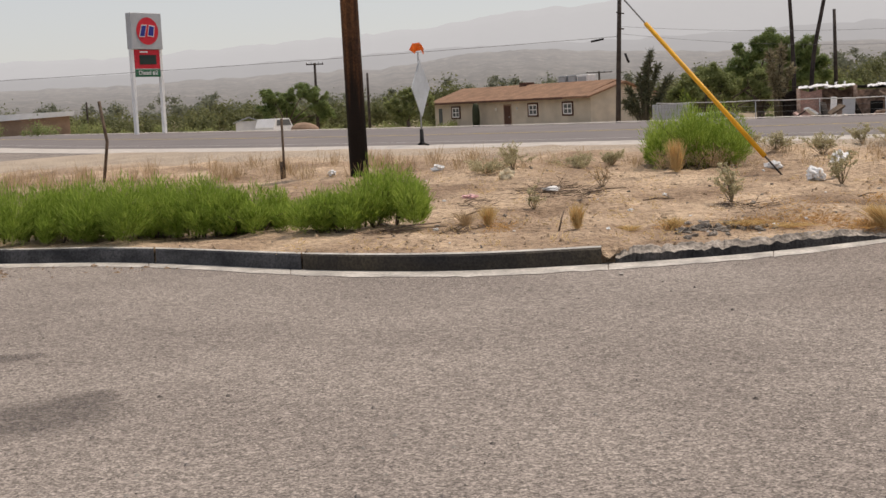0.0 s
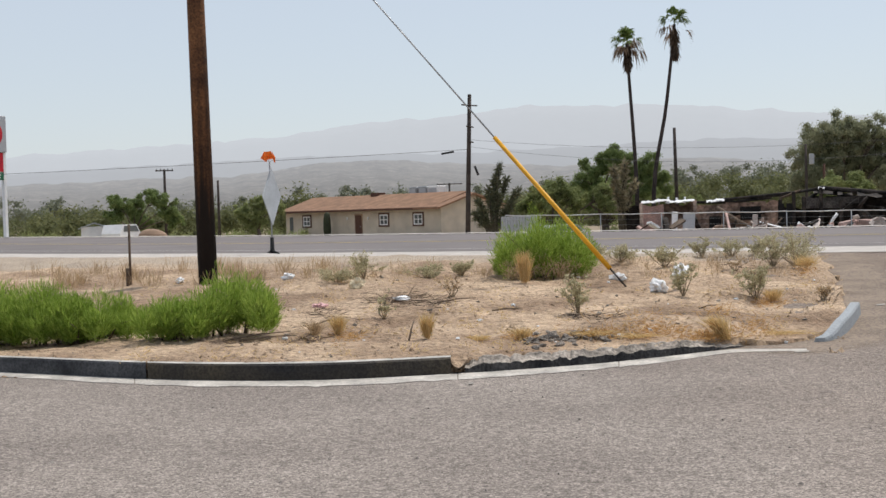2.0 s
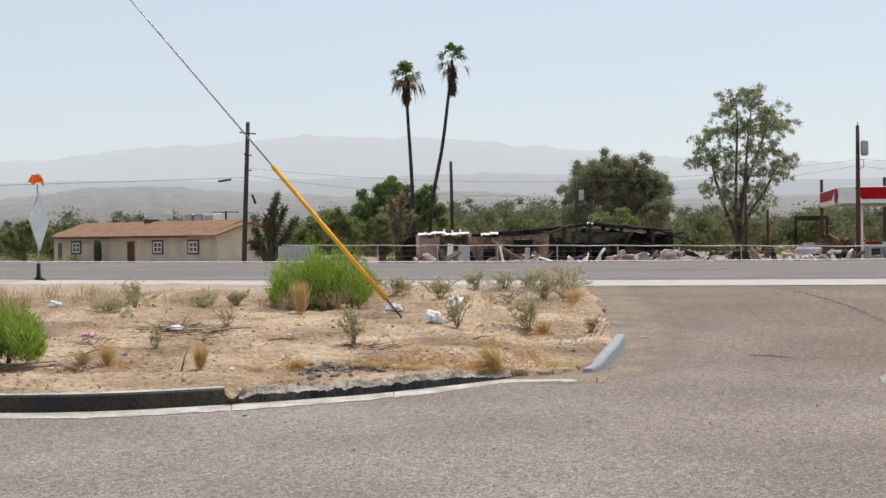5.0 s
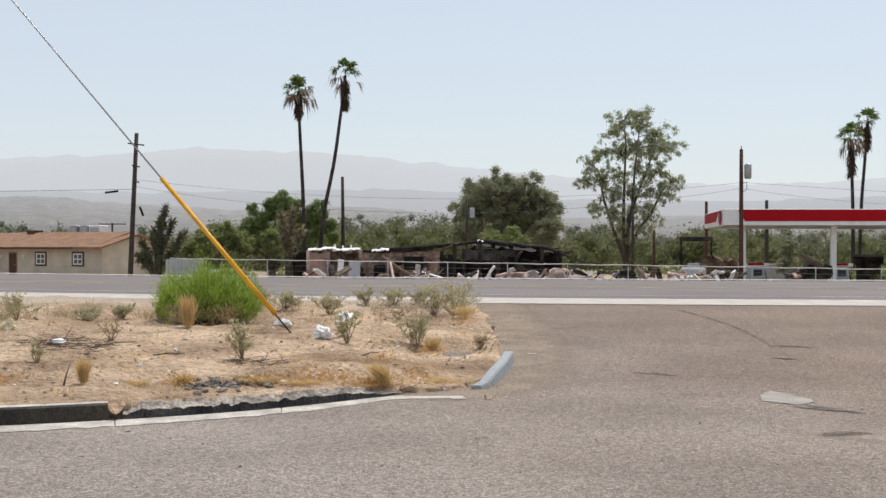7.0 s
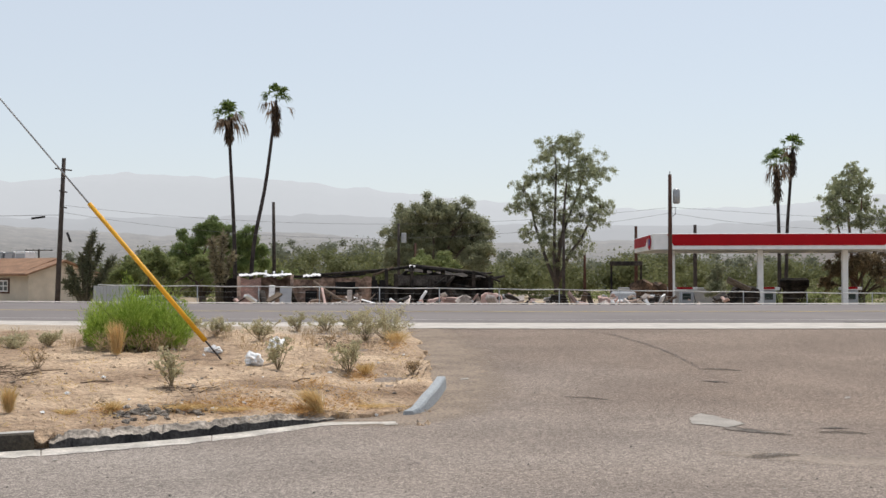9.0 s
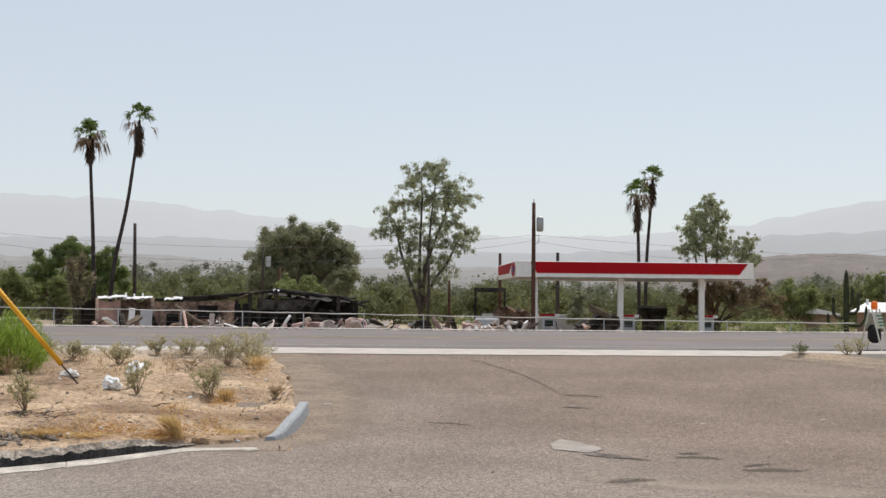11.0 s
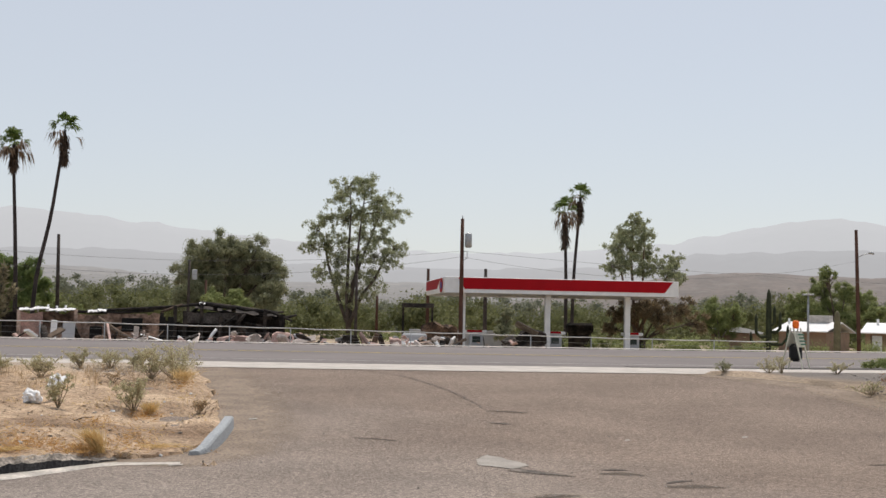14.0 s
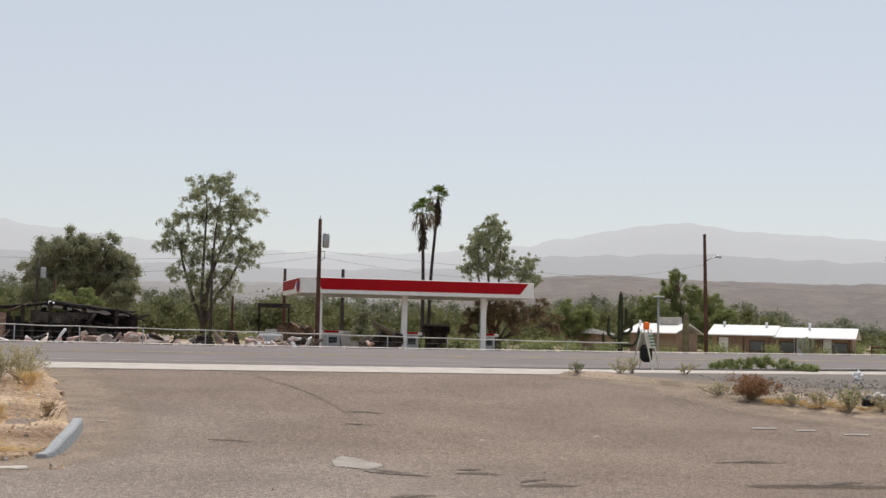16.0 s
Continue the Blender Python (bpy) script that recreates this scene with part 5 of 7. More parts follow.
utility_pole(22.75, 100, G(22.75, 100), up(1.5, 100), 0.12, "reddish wooden pole at the burnt building", material=M_POLE_RED)
r_pole = utility_pole(50.5, 100, G(50.5, 100), up(4.05, 100), 0.16, "reddish wooden utility pole with a lamp arm", -0.25, M_POLE_RED)
zr = G(50.5, 100)
part("lamp_arm", tube(B(), [(-0.18, 0, up(2.9, 100) - zr), (0.25, 0, up(3.02, 100) - zr), (0.72, 0, up(3.08, 100) - zr)], 0.03, 6), M_STEEL, r_pole)
part("lamp_head", tube(B(), [(0.6, 0, up(3.08, 100) - zr), (0.8, 0, up(3.1, 100) - zr), (1.0, 0, up(3.05, 100) - zr)], [0.05, 0.1, 0.06], 8), M_STEEL, r_pole)
utility_pole(-5.29, 135, G(-5.29, 135), up(2.1, 135), 0.17, "dark far utility pole with a crossarm", arm=(1.75, up(2.04, 135)))
utility_pole(-3.06, 140, G(-3.06, 140), up(1.58, 140), 0.16, "dark far utility pole")
utility_pole(-14.9, 150, G(-14.9, 150), up(0.85, 150), 0.13, "dark far utility pole behind shrubs")
utility_pole(6.9, 175, G(6.9, 175), up(1.2, 175), 0.17, "far utility pole with a crossarm behind the house", arm=(3.4, up(1.15, 175)))
lamp_post = thing("lamp_post", P(48.45, 105, G(48.45, 105)), "slim pale lamp post with a flat head", "lamp post", turn=-48.45)
zl = G(48.45, 105)
part("mast", tube(B(), [(0, 0, 0), (0, 0, up(1.3, 105) - zl)], [0.1, 0.07], 8), M_STEEL, lamp_post)
part("head", box(B(), (0, 0, up(1.34, 105) - zl), (0.9, 0.3, 0.14), bevel=0.03), M_STEEL, lamp_post)
# wires along the far side
A1, A2, A3 = P(7.75, 78, up(3.05, 78)), P(33.75, 80, up(2.75, 80)), P(50.4, 100, up(2.75, 100))
wire(A1, P(33.75, 80, up(3.0, 80)), 1.05)
wire(P(7.75, 78, up(2.75, 78)), A2, 1.5)
wire(A2, A3, 1.3)
wire(P(33.75, 80, up(3.0, 80)), P(90, 120, up(2.3, 120)), 2.4)


def build_sign():
    d = 98.0
    az = -12.35
    z0 = G(az, d)
    t = thing("station_sign", P(az, d, z0), "tall fuel station price sign on two white legs", "sign", turn=-az + 38)
    H = lambda el: up(el, d) - z0
    w, dep = 2.75, 0.55
    for x in (-w / 2 + 0.12, w / 2 - 0.12):
        part("leg", box(B(), (x, 0, H(2.95) / 2 - 0.2), (0.24, 0.3, H(2.95) + 0.4), bevel=0.02), M_WHITE, t)
    cab = part("cabinet", box(B(), (0, 0, (H(4.44) + H(2.94)) / 2), (w, dep, H(4.44) - H(2.94)), bevel=0.03), M_GREYP, t, "silver grey sign cabinet")
    bm = B()
    bmesh.ops.create_circle(bm, cap_ends=True, segments=40, radius=0.97, matrix=pose(0.05, -dep / 2 - 0.03, H(3.69), 90))
    part("disc", bm, M_RED2, cab, "round red emblem")
    for x0, o in ((-0.42, 0), (0.22, 1)):
        sh = [(x0 - 0.12, 0.38), (x0 + 0.28, 0.38), (x0 + 0.08, -0.36), (x0 - 0.32, -0.36)] if o == 0 else [(x0 - 0.08, 0.38), (x0 + 0.32, 0.30), (x0 + 0.22, -0.36), (x0 - 0.24, -0.30)]
        mt = Matrix.Translation((0.1, 0, H(3.69)))
        part("emblem_edge", prism(B(), [((x - x0) * 1.22 + x0, z * 1.18) for x, z in sh], -dep / 2 - 0.045, -dep / 2 - 0.032, mt), M_WHITE, cab, "white outline of the emblem")
        part("emblem_shape", prism(B(), sh, -dep / 2 - 0.06, -dep / 2 - 0.047, mt), M_BLUE, cab, "dark blue emblem shape")
    pbx = part("price_box", box(B(), (0.0, 0, (H(2.93) + H(2.14)) / 2), (w - 0.5, 0.3, H(2.93) - H(2.14)), bevel=0.02), M_RED2, t, "red price panel")
    part("display", box(B(), (0.05, -0.16, (H(2.72) + H(2.3)) / 2), (1.5, 0.03, H(2.7) - H(2.3)), bevel=0.01), M_SCREEN, pbx, "dark unlit price display")
    part("lettering_bar", box(B(), (-0.3, -0.165, H(2.83)), (0.7, 0.02, 0.1)), M_WHITE, pbx, "small white illegible lettering")
    gpn = part("grade_panel", box(B(), (0.0, 0, (H(2.12) + H(1.8)) / 2), (w - 0.5, 0.3, H(2.12) - H(1.8)), bevel=0.02), M_GREEN, t, "green fuel grade panel")
    cu = bpy.data.curves.new("lettering", "FONT")
    cu.body, cu.size, cu.align_x, cu.align_y, cu.extrude = "Diesel #2", 0.44, "CENTER", "CENTER", 0.01
    cu.materials.append(M_WHITE)
    tx = new("lettering", cu)
    tx.parent = gpn
    tx.matrix_basis = pose(0, -0.175, (H(2.12) + H(1.8)) / 2, 90)
    tx["label"] = "white lettering of the fuel grade"


M_RED2 = mat("sign_red", (0.55, 0.02, 0.035), 0.45, 0.06, 0.6, 0.0, 20)
build_sign()


def build_canopy():
    c = P(33.04, 95, -0.95)
    t = thing("station_canopy", c, "white and red fuel station canopy on white posts", "canopy", turn=-26.6)
    Lx, Ly, z0, z1 = 17.3, 13.6, up(1.19, 95) + 0.95, up(1.88, 95) + 0.95
    rf = part("roof", box(B(), (Lx / 2, Ly / 2, (z0 + z1) / 2), (Lx, Ly, z1 - z0), bevel=0.03), M_WHITE, t)
    part("soffit", box(B(), (Lx / 2, Ly / 2, z0 - 0.01), (Lx - 0.3, Ly - 0.3, 0.05)), M_GREYP, t)
    part("fascia_panel", prism(B(), [(0.95, z1 - 0.05), (Lx - 0.42, z1 - 0.05), (Lx - 1.05, z0 + 0.28), (1.45, z0 + 0.28)], -0.03, 0.02), M_RED, rf, "red front band with slanted ends")
    ms = Matrix.Rotation(radians(90), 4, "Z")
    part("fascia_panel", prism(B(), [(3.2, z1 - 0.05), (Ly - 0.1, z1 - 0.05), (Ly - 0.1, z0 + 0.35), (5.4, z0 + 0.35)], -0.02, 0.03, ms), M_RED, rf, "red side band with a slanted end")
    bm = B()
    bmesh.ops.create_circle(bm, cap_ends=True, segments=28, radius=0.55, matrix=pose(-0.04, 2.3, (z0 + z1) / 2, 90, 0, -90) @ Matrix.Diagonal((2.0, 1, 1, 1)))
    part("disc", bm, M_RED, rf, "round red emblem")
    part("emblem_shape", box(B(), (-0.05, 2.3, (z0 + z1) / 2), (0.02, 0.9, 0.45)), M_BLUE, rf)
    for x in (1.45, 7.75, 13.75):
        for y in (1.2,):
            part("post", box(B(), (x, y, z0 / 2 - 0.2), (0.40, 0.40, z0 + 0.4), bevel=0.02), M_WHITE, t)
    part("gutter_edge", box(B(), (Lx / 2, -0.02, z0 + 0.05), (Lx, 0.05, 0.1), bevel=0.01), M_WHITE, t)
    for x, y, a in ((2.6, 2.2, 0), (8.5, 2.2, 0), (14.6, 3.0, 0)):
        p = t.matrix_world @ Vector((x, y, 0))
        u = thing("fuel_pump", p, "grey fuel pump with a red and white top", "fuel pump", "fuel pumps under the canopy", turn=-26.6)
        cb = part("cabinet", box(B(), (0, 0, 0.75), (1.0, 0.6, 1.5), bevel=0.04), M_GREYP, u)
        part("display", box(B(), (0, -0.31, 1.05), (0.6, 0.03, 0.45), bevel=0.01), M_SCREEN, cb)
        hd = part("header", box(B(), (0, 0, 1.62), (1.55, 0.7, 0.24), bevel=0.04), M_WHITE, u)
        part("header_band", box(B(), (-0.15, -0.36, 1.66), (1.15, 0.02, 0.16), bevel=0.005), M_RED, hd)
        part("hose", tube(B(), [(0.5, -0.2, 1.3), (0.62, -0.25, 0.7), (0.5, -0.22, 0.3)], 0.03, 6), M_BLACK, u)
    isl = part("pump_island", box(B(), (Lx / 2 + 3, 2.4, 0.05), (Lx + 8, 1.4, 0.35), bevel=0.05), M_CONC)
    isl.matrix_world = t.matrix_world.copy()
    tagged(isl, "pale concrete kerbed island under fuel pumps", "kerb island")


build_canopy()


def window(parent, x, z, w, h, y=-0.02, bars=(1, 1)):
    fr = B()
    for dx in (-1, 1):
        box(fr, (x + dx * w / 2, y - 0.03, z), (0.16, 0.1, h + 0.16), bevel=0.01)
    for dz in (-1, 1):
        box(fr, (x, y - 0.03, z + dz * h / 2), (w - 0.15, 0.1, 0.16), bevel=0.01)
    wd = part("window", fr, M_TRIM, parent, "window with a dark frame")
    part("pane", box(B(), (x, y, z), (w, 0.03, h)), M_GLASS, wd)
    sa = B()
    for dx in (-1, 1):
        box(sa, (x + dx * (w / 2 - 0.14), y - 0.03, z), (0.12, 0.06, h - 0.16))
    for dz in (-1, 1):
        box(sa, (x, y - 0.03, z + dz * (h / 2 - 0.14)), (w - 0.4, 0.06, 0.12))
    part("sash", sa, M_WHITE, wd, "white window sash")
    bb = B()
    for i in range(bars[0]):
        box(bb, (x + w * ((i + 1) / (bars[0] + 1) - 0.5), y - 0.03, z), (0.09, 0.05, h))
    for i in range(bars[1]):
        box(bb, (x, y - 0.035, z + h * ((i + 1) / (bars[1] + 1) - 0.5)), (w, 0.05, 0.09))
    part("glazing_bar", bb, M_WHITE, wd, "white glazing bars")


def build_house():
    a, b = P(-0.21, 150, -1.0), P(6.5, 128, -1.0)
    ang = math.degrees(math.atan2(b.y - a.y, b.x - a.x))
    t = thing("house", a, "single-storey beige stucco house with brown shingle roof", "house", turn=ang)
    L = (b - a).length
    ax = (b - a).normalized()

    def along(az):
        k = math.tan(radians(az))
        return (k * a.y - a.x) / (ax.x - k * ax.y)
    H = 2.85
    part("wall", box(B(), (L / 2, 4.2, H / 2), (L, 8.4, H)), M_STUCCO, t)
    turn = Matrix.Rotation(radians(90), 4, "Z")
    mirror = Matrix.Diagonal((1, -1, 1, 1))

    def roof(x0, x1, y0, y1, ze, zr, label):
        m = turn @ mirror
        ym = (y0 + y1) / 2
        bm = prism(B(), [(y0, ze), (ym, zr), (y1, ze), (y1, ze + 0.16), (ym, zr + 0.18), (y0, ze + 0.16)], x0, x1, m)
        return part("roof", bm, M_ROOF, t, label)
    xr = along(5.6)
    roof(-0.5, xr + 2.5, -0.7, 9.0, H - 0.12, 4.25, "brown shingle gable roof")
    roof(xr, L + 0.7, -0.9, 8.6, H - 0.16, 4.05, "lower brown shingle roof wing")
    xm = along(2.45)
    part("roof_step", box(B(), (xm - 0.1, 4.2, 4.45), (1.1, 1.2, 0.4), bevel=0.02), M_TRIM, t)
    for x in (0.0, L):
        g = [(-0.2, H - 0.1), (4.2, 4.1), (8.6, H - 0.1)]
        part("gable", prism(B(), g, x - 0.06 if x else x, x + 0.05, turn @ mirror), M_STUCCO, t)
    fb = B()
    box(fb, (L / 2, -0.82, H - 0.05), (L + 1.2, 0.08, 0.22), bevel=0.01)
    part("fascia", fb, M_TRIM, t, "dark brown fascia board")
    for az in (0.70, 4.03, 5.52):
        window(t, along(az), 1.75, 1.55, 1.25)
    x = along(0.03)
    part("window", box(B(), (x, -0.02, 1.35), (0.7, 0.06, 1.8), bevel=0.02), M_GLASS, t, "tall dark window")
    x = along(2.92)
    d = part("door", box(B(), (x, -0.02, 1.15), (1.1, 0.08, 2.25), bevel=0.02), M_TRIM, t, "dark brown panelled door")
    part("handle", tube(B(), [(x + 0.4, -0.08, 1.1), (x + 0.4, -0.14, 1.1)], 0.05, 8), M_STEEL, d)
    part("door_frame", box(B(), (x, 0.0, 1.2), (1.4, 0.06, 2.45), bevel=0.02), M_BROWNWALL, t)
    for az in (2.45, 3.35):
        part("wall_lamp", box(B(), (along(az), -0.08, 1.95), (0.16, 0.14, 0.3), bevel=0.03), M_WHITE, t)
    # plant on the roof: cooler boxes
    x = along(4.1)
    for dx, w, m in ((-1.3, 1.2, M_STEEL), (0.3, 1.3, M_STEEL), (2.0, 1.7, M_WHITE)):
        c = thing("roof_cooler", t.matrix_world @ Vector((x + dx, 5.2, 4.15)), "grey metal evaporative cooler on the roof", "cooler", "coolers on the roof", turn=ang)
        part("cabinet", box(B(), (0, 0, 0.45), (w, 1.1, 1.0), bevel=0.05), m, c)
        part("louvre", box(B(), (0, -0.56, 0.45), (w * 0.8, 0.03, 0.6), bevel=0.01), M_GREYP, c)
    # cactus by the front wall
    p = t.matrix_world @ Vector((along(1.98), -1.3, 0))
    cactus("cactus", p, 2.7, 0.42, [], "stout dark saguaro against the house wall")


def cactus(name, p, h, r, arms, label, material=None, turn=0.0):
    """A ribbed column cactus with upturned arms (height, side, reach, rise)."""
    t = thing(name, p, label, "cactus", turn=turn)

    def ribbed(pts, rad):
        bm = tube(B(), pts, rad, 20)
        for i, v in enumerate(bm.verts):
            if i % 2:
                c = min(pts, key=lambda q: (Vector(q) - v.co).length)
                v.co = v.co.lerp(Vector(c), 0.14)
        return bm
    part("trunk", ribbed([(0, 0, -0.1), (0, 0, h * 0.3), (0, 0, h * 0.7), (0, 0, h * 0.93), (0, 0, h)], [r * 0.8, r, r * 0.95, r * 0.7, r * 0.2]), material or M_CACTUS, t)
    for z, s, reach, rise in arms:
        part("arm", ribbed([(0, 0, z), (s * reach * 0.7, 0, z), (s * reach, 0, z + reach * 0.35), (s * reach * 1.02, 0, z + rise * 0.8), (s * reach * 1.02, 0, z + rise)], [r * 0.55, r * 0.55, r * 0.58, r * 0.5, r * 0.15]), material or M_CACTUS, t)
    return t


build_house()
cactus("cactus", P(49.62, 105, G(49.62, 105)), up(0.68, 105) - G(49.62, 105), 0.28, [], "thick armless saguaro cactus beside the motel", mat("tan_cactus", (0.15, 0.135, 0.08), 0.8, 0.2, 2, 0.3, 12))
cactus("cactus", P(46.85, 112, G(46.85, 112)), up(1.55, 112) - G(46.85, 112), 0.24, [(1.6, -1, 1.0, 1.9), (2.0, 1, 0.9, 1.7), (1.0, 1, 1.5, 1.6), (2.6, 1, 0.45, 1.6), (0.8, -1, 1.4, 1.2)], "many-armed dark saguaro cactus", turn=-46.85)
cactus("cactus", P(54.6, 132, G(54.6, 132)), 2.0, 0.3, [(0.7, -1, 0.55, 1.1), (0.8, 1, 0.55, 1.0)], "pale armed cactus before the motel", mat("pale_cactus", (0.25, 0.27, 0.17), 0.8, 0.2, 2, 0.3, 12), turn=-54)


def build_motel():
    for a0, a1, d0, d1, name in ((47.15, 49.3, 142, 140, "small"), (50.6, 56.55, 134.5, 133, "long")):
        a, b = P(a0, d0, -1.25), P(a1, d1, -1.25)
        ang = math.degrees(math.atan2(b.y - a.y, b.x - a.x))
        t = thing("motel", a, "low brown motel wing with a white metal roof", "building", "motel wings", turn=ang)
        L = (b - a).length
        part("wall", box(B(), (L / 2, 3.5, 1.1), (L - 0.6, 7, 2.2)), M_BROWNWALL, t)
        m = Matrix.Rotation(radians(90), 4, "Z") @ Matrix.Diagonal((1, -1, 1, 1))
        cuts = ((0, L * 0.46, 0.0), (L * 0.46, L, -0.14)) if name == "long" else ((0, L, 0.0),)
        for x0, x1, dz in cuts:
            part("roof", prism(B(), [(-0.9, 2.2 + dz), (3.5, 3.15 + dz), (8, 2.1 + dz), (8, 2.2 + dz), (3.5, 3.27 + dz), (-0.9, 2.3 + dz)], x0 - 0.1, x1 + 0.1, m), M_WHITE, t, "white metal roof")
        if name == "long":
            for az, kind in ((51.2, "d"), (52.6, "w"), (53.85, "w"), (54.3, "d"), (55.4, "d"), (55.95, "w")):
                x = (az - a0) / (a1 - a0) * L
                if kind == "d":
                    part("door", box(B(), (x, -0.02, 1.0), (0.95, 0.08, 2.0), bevel=0.02), M_WHITE, t, "white door")
                else:
                    w = part("window", box(B(), (x, -0.02, 1.2), (1.5, 0.06, 1.1), bevel=0.02), M_TRIM, t, "dark window")
                    part("pane", box(B(), (x, -0.06, 1.2), (1.3, 0.03, 0.9)), M_GLASS, w)
            for k in range(6):
                part("porch_post", box(B(), (L * (k + 0.4) / 5.6, -0.8, 1.0), (0.14, 0.14, 2.1), bevel=0.01), M_TRIM, t)
        for k in range(3 if name == "long" else 1):
            part("vent_pipe", tube(B(), [(L * (0.08 + 0.3 * k), 2.5, 2.8), (L * (0.08 + 0.3 * k), 2.5, 3.6)], 0.13, 8), M_WHITE, t)
        if name == "small":
            part("cooler", box(B(), (L * 0.62, 3.5, 3.55), (2.2, 1.2, 0.8), bevel=0.04), M_CONC, t)
    f = thing("rail_fence", P(57.6, 128, -1.0), "dark wooden rail fence beside the motel", "fence", turn=-57.6)
    for z in (0.35, 0.75, 1.15):
        part("rail", box(B(), (3.0, 0, z), (8, 0.06, 0.18), bevel=0.01), M_TRIM, f)
    for k in range(5):
        part("post", box(B(), (-0.9 + k * 1.9, 0, 0.6), (0.15, 0.15, 1.4), bevel=0.01), M_TRIM, f)
    car = thing("low_building", P(45.5, 125, G(45.5, 125)), "low shed with a pale metal roof among trees", "shed", turn=-45.5)
    part("roof", prism(B(), [(-2.4, 2.0), (2.4, 1.75), (2.4, 1.9), (0.3, 2.35), (-2.4, 2.2)], -2, 2), M_WHITE, car)
    part("wall", box(B(), (0, 0.3, 0.9), (4.4, 3.4, 1.8), bevel=0.02), M_BROWNWALL, car)


build_motel()


# ---- trees ----
def palm(az, d, top_el, lean, label, seed, s=1.0, bow=((0, 0), (1, 1)), ring=16, side=0.0, thatch=1.2):
    """A fan palm: thin bowed trunk, a ragged tuft of green fans, a ring of dry drooping fans, a clump of thatch below."""
    z0 = G(az, d)
    h = up(top_el, d) - z0 - 0.9 * s
    t = thing("palm_tree", P(az, d, z0), label, "palm tree", "fan palms", turn=-az)
    ks = [k / 12 for k in range(13)]
    pts = [(lean * float(np.interp(k, [b[0] for b in bow], [b[1] for b in bow])), 0, h * k if k else -0.2) for k in ks]
    xs = [q[0] for q in pts]
    pts = [((xs[max(0, i - 1)] + 2 * q[0] + xs[min(12, i + 1)]) / 4, 0, q[2]) for i, q in enumerate(pts)]
    part("trunk", tube(B(), pts, [0.2 * s, 0.17 * s] + [0.145 * s - 0.005 * k for k in range(11)], 10), M_TRUNK, t)
    rng = np.random.default_rng(seed)
    top = np.array(pts[-1])

    def fans(n, el0, el1, reach, droop, base=0.0, seg=16, bias=0.0, wide=75):
        v, f = [], []
        for i in range(n):
            a, e = rng.uniform(0, math.tau), radians(rng.uniform(el0, el1))
            stem = np.array([math.cos(a) * math.cos(e) + bias, math.sin(a) * math.cos(e), math.sin(e)])
            stem /= np.linalg.norm(stem)
            o = top + np.array([0, 0, base + rng.uniform(-0.15, 0.15)])
            hub = o + stem * reach * rng.uniform(0.3, 0.6)
            sd = np.cross(stem, [0, 0, 1.0])
            sd /= np.linalg.norm(sd) + 1e-6
            upv = np.cross(sd, stem)
            k = len(v)
            v += [o + sd * 0.02, o - sd * 0.02, hub - sd * 0.015, hub + sd * 0.015]
            f.append((k, k + 1, k + 2, k + 3))
            for j in range(seg):
                b = radians(-wide + 2 * wide * j / (seg - 1)) + rng.normal() * 0.08
                dr = stem * math.cos(b) + sd * math.sin(b) + upv * rng.normal() * 0.22
                L = reach * rng.uniform(0.35, 0.62)
                mid = hub + dr * L * 0.55
                tip = hub + dr * L * 0.9 + np.array([0, 0, -1.0]) * L * droop * rng.uniform(0.5, 1.2)
                p = np.cross(dr, upv)
                p /= np.linalg.norm(p) + 1e-6
                k = len(v)
                v += [hub, mid + p * 0.05 * s, tip, mid - p * 0.05 * s]
                f.append((k, k + 1, k + 2, k + 3))
        return [tuple(q) for q in v], f
    v, f = fans(21, -5, 88, 1.2 * s, 0.35, 0.1, bias=side)
    raw("green_crown", v, f, M_FROND, t)
    v, f = fans(ring, -45, 12, 1.45 * s, 0.85, -0.15, 12, bias=-side * 0.6, wide=55)
    raw("dead_fronds", v, f, M_DEADFROND, t)
    n = int(420 * thatch)
    c = np.array([top + [rng.normal() * 0.10 * s - 0.12 * side, rng.normal() * 0.10 * s, -rng.uniform(0.2, 1.5 * thatch) * s] for _ in range(n)])
    v, f = leaf_mesh(c, rng.normal(size=(n, 3)) * [0.3, 0.3, 0.2] + [0, 0, -1], rng.uniform(0.3, 0.75, n) * s, np.full(n, 0.035), rng)
    raw("skirt", v, f.tolist(), M_THATCH, t)
    return t


def palm_lean(az, d, taz):
    return d * math.tan(radians(taz - az))


palm(14.99, 84, 7.5, palm_lean(14.99, 84, 14.70), "tall slender fan palm with drooping dead fronds", 1, 0.95, ((0, 0), (0.31, 0.03), (0.57, 0.35), (0.8, 0.75), (1, 1)), 13, -0.1, 1.0)
palm(15.57, 84, 8.2, palm_lean(15.57, 84, 16.76), "tall leaning fan palm with dead skirt", 2, 0.95, ((0, 0), (0.34, 0.16), (0.6, 0.6), (0.86, 0.85), (1, 1)), 4, 0.25, 1.35)
palm(38.29, 120, 5.25, palm_lean(38.29, 120, 38.20), "tall fan palm with a shaggy dead skirt", 3, 1.2, ((0, 0), (0.5, 0.1), (1, 1)), 9, -0.2, 1.7)
palm(38.53, 122, 5.9, palm_lean(38.53, 122, 38.87), "tall slim fan palm beside a shaggy one", 4, 1.15, ((0, 0), (0.5, 0.25), (1, 1)), 7, 0.2, 1.2)


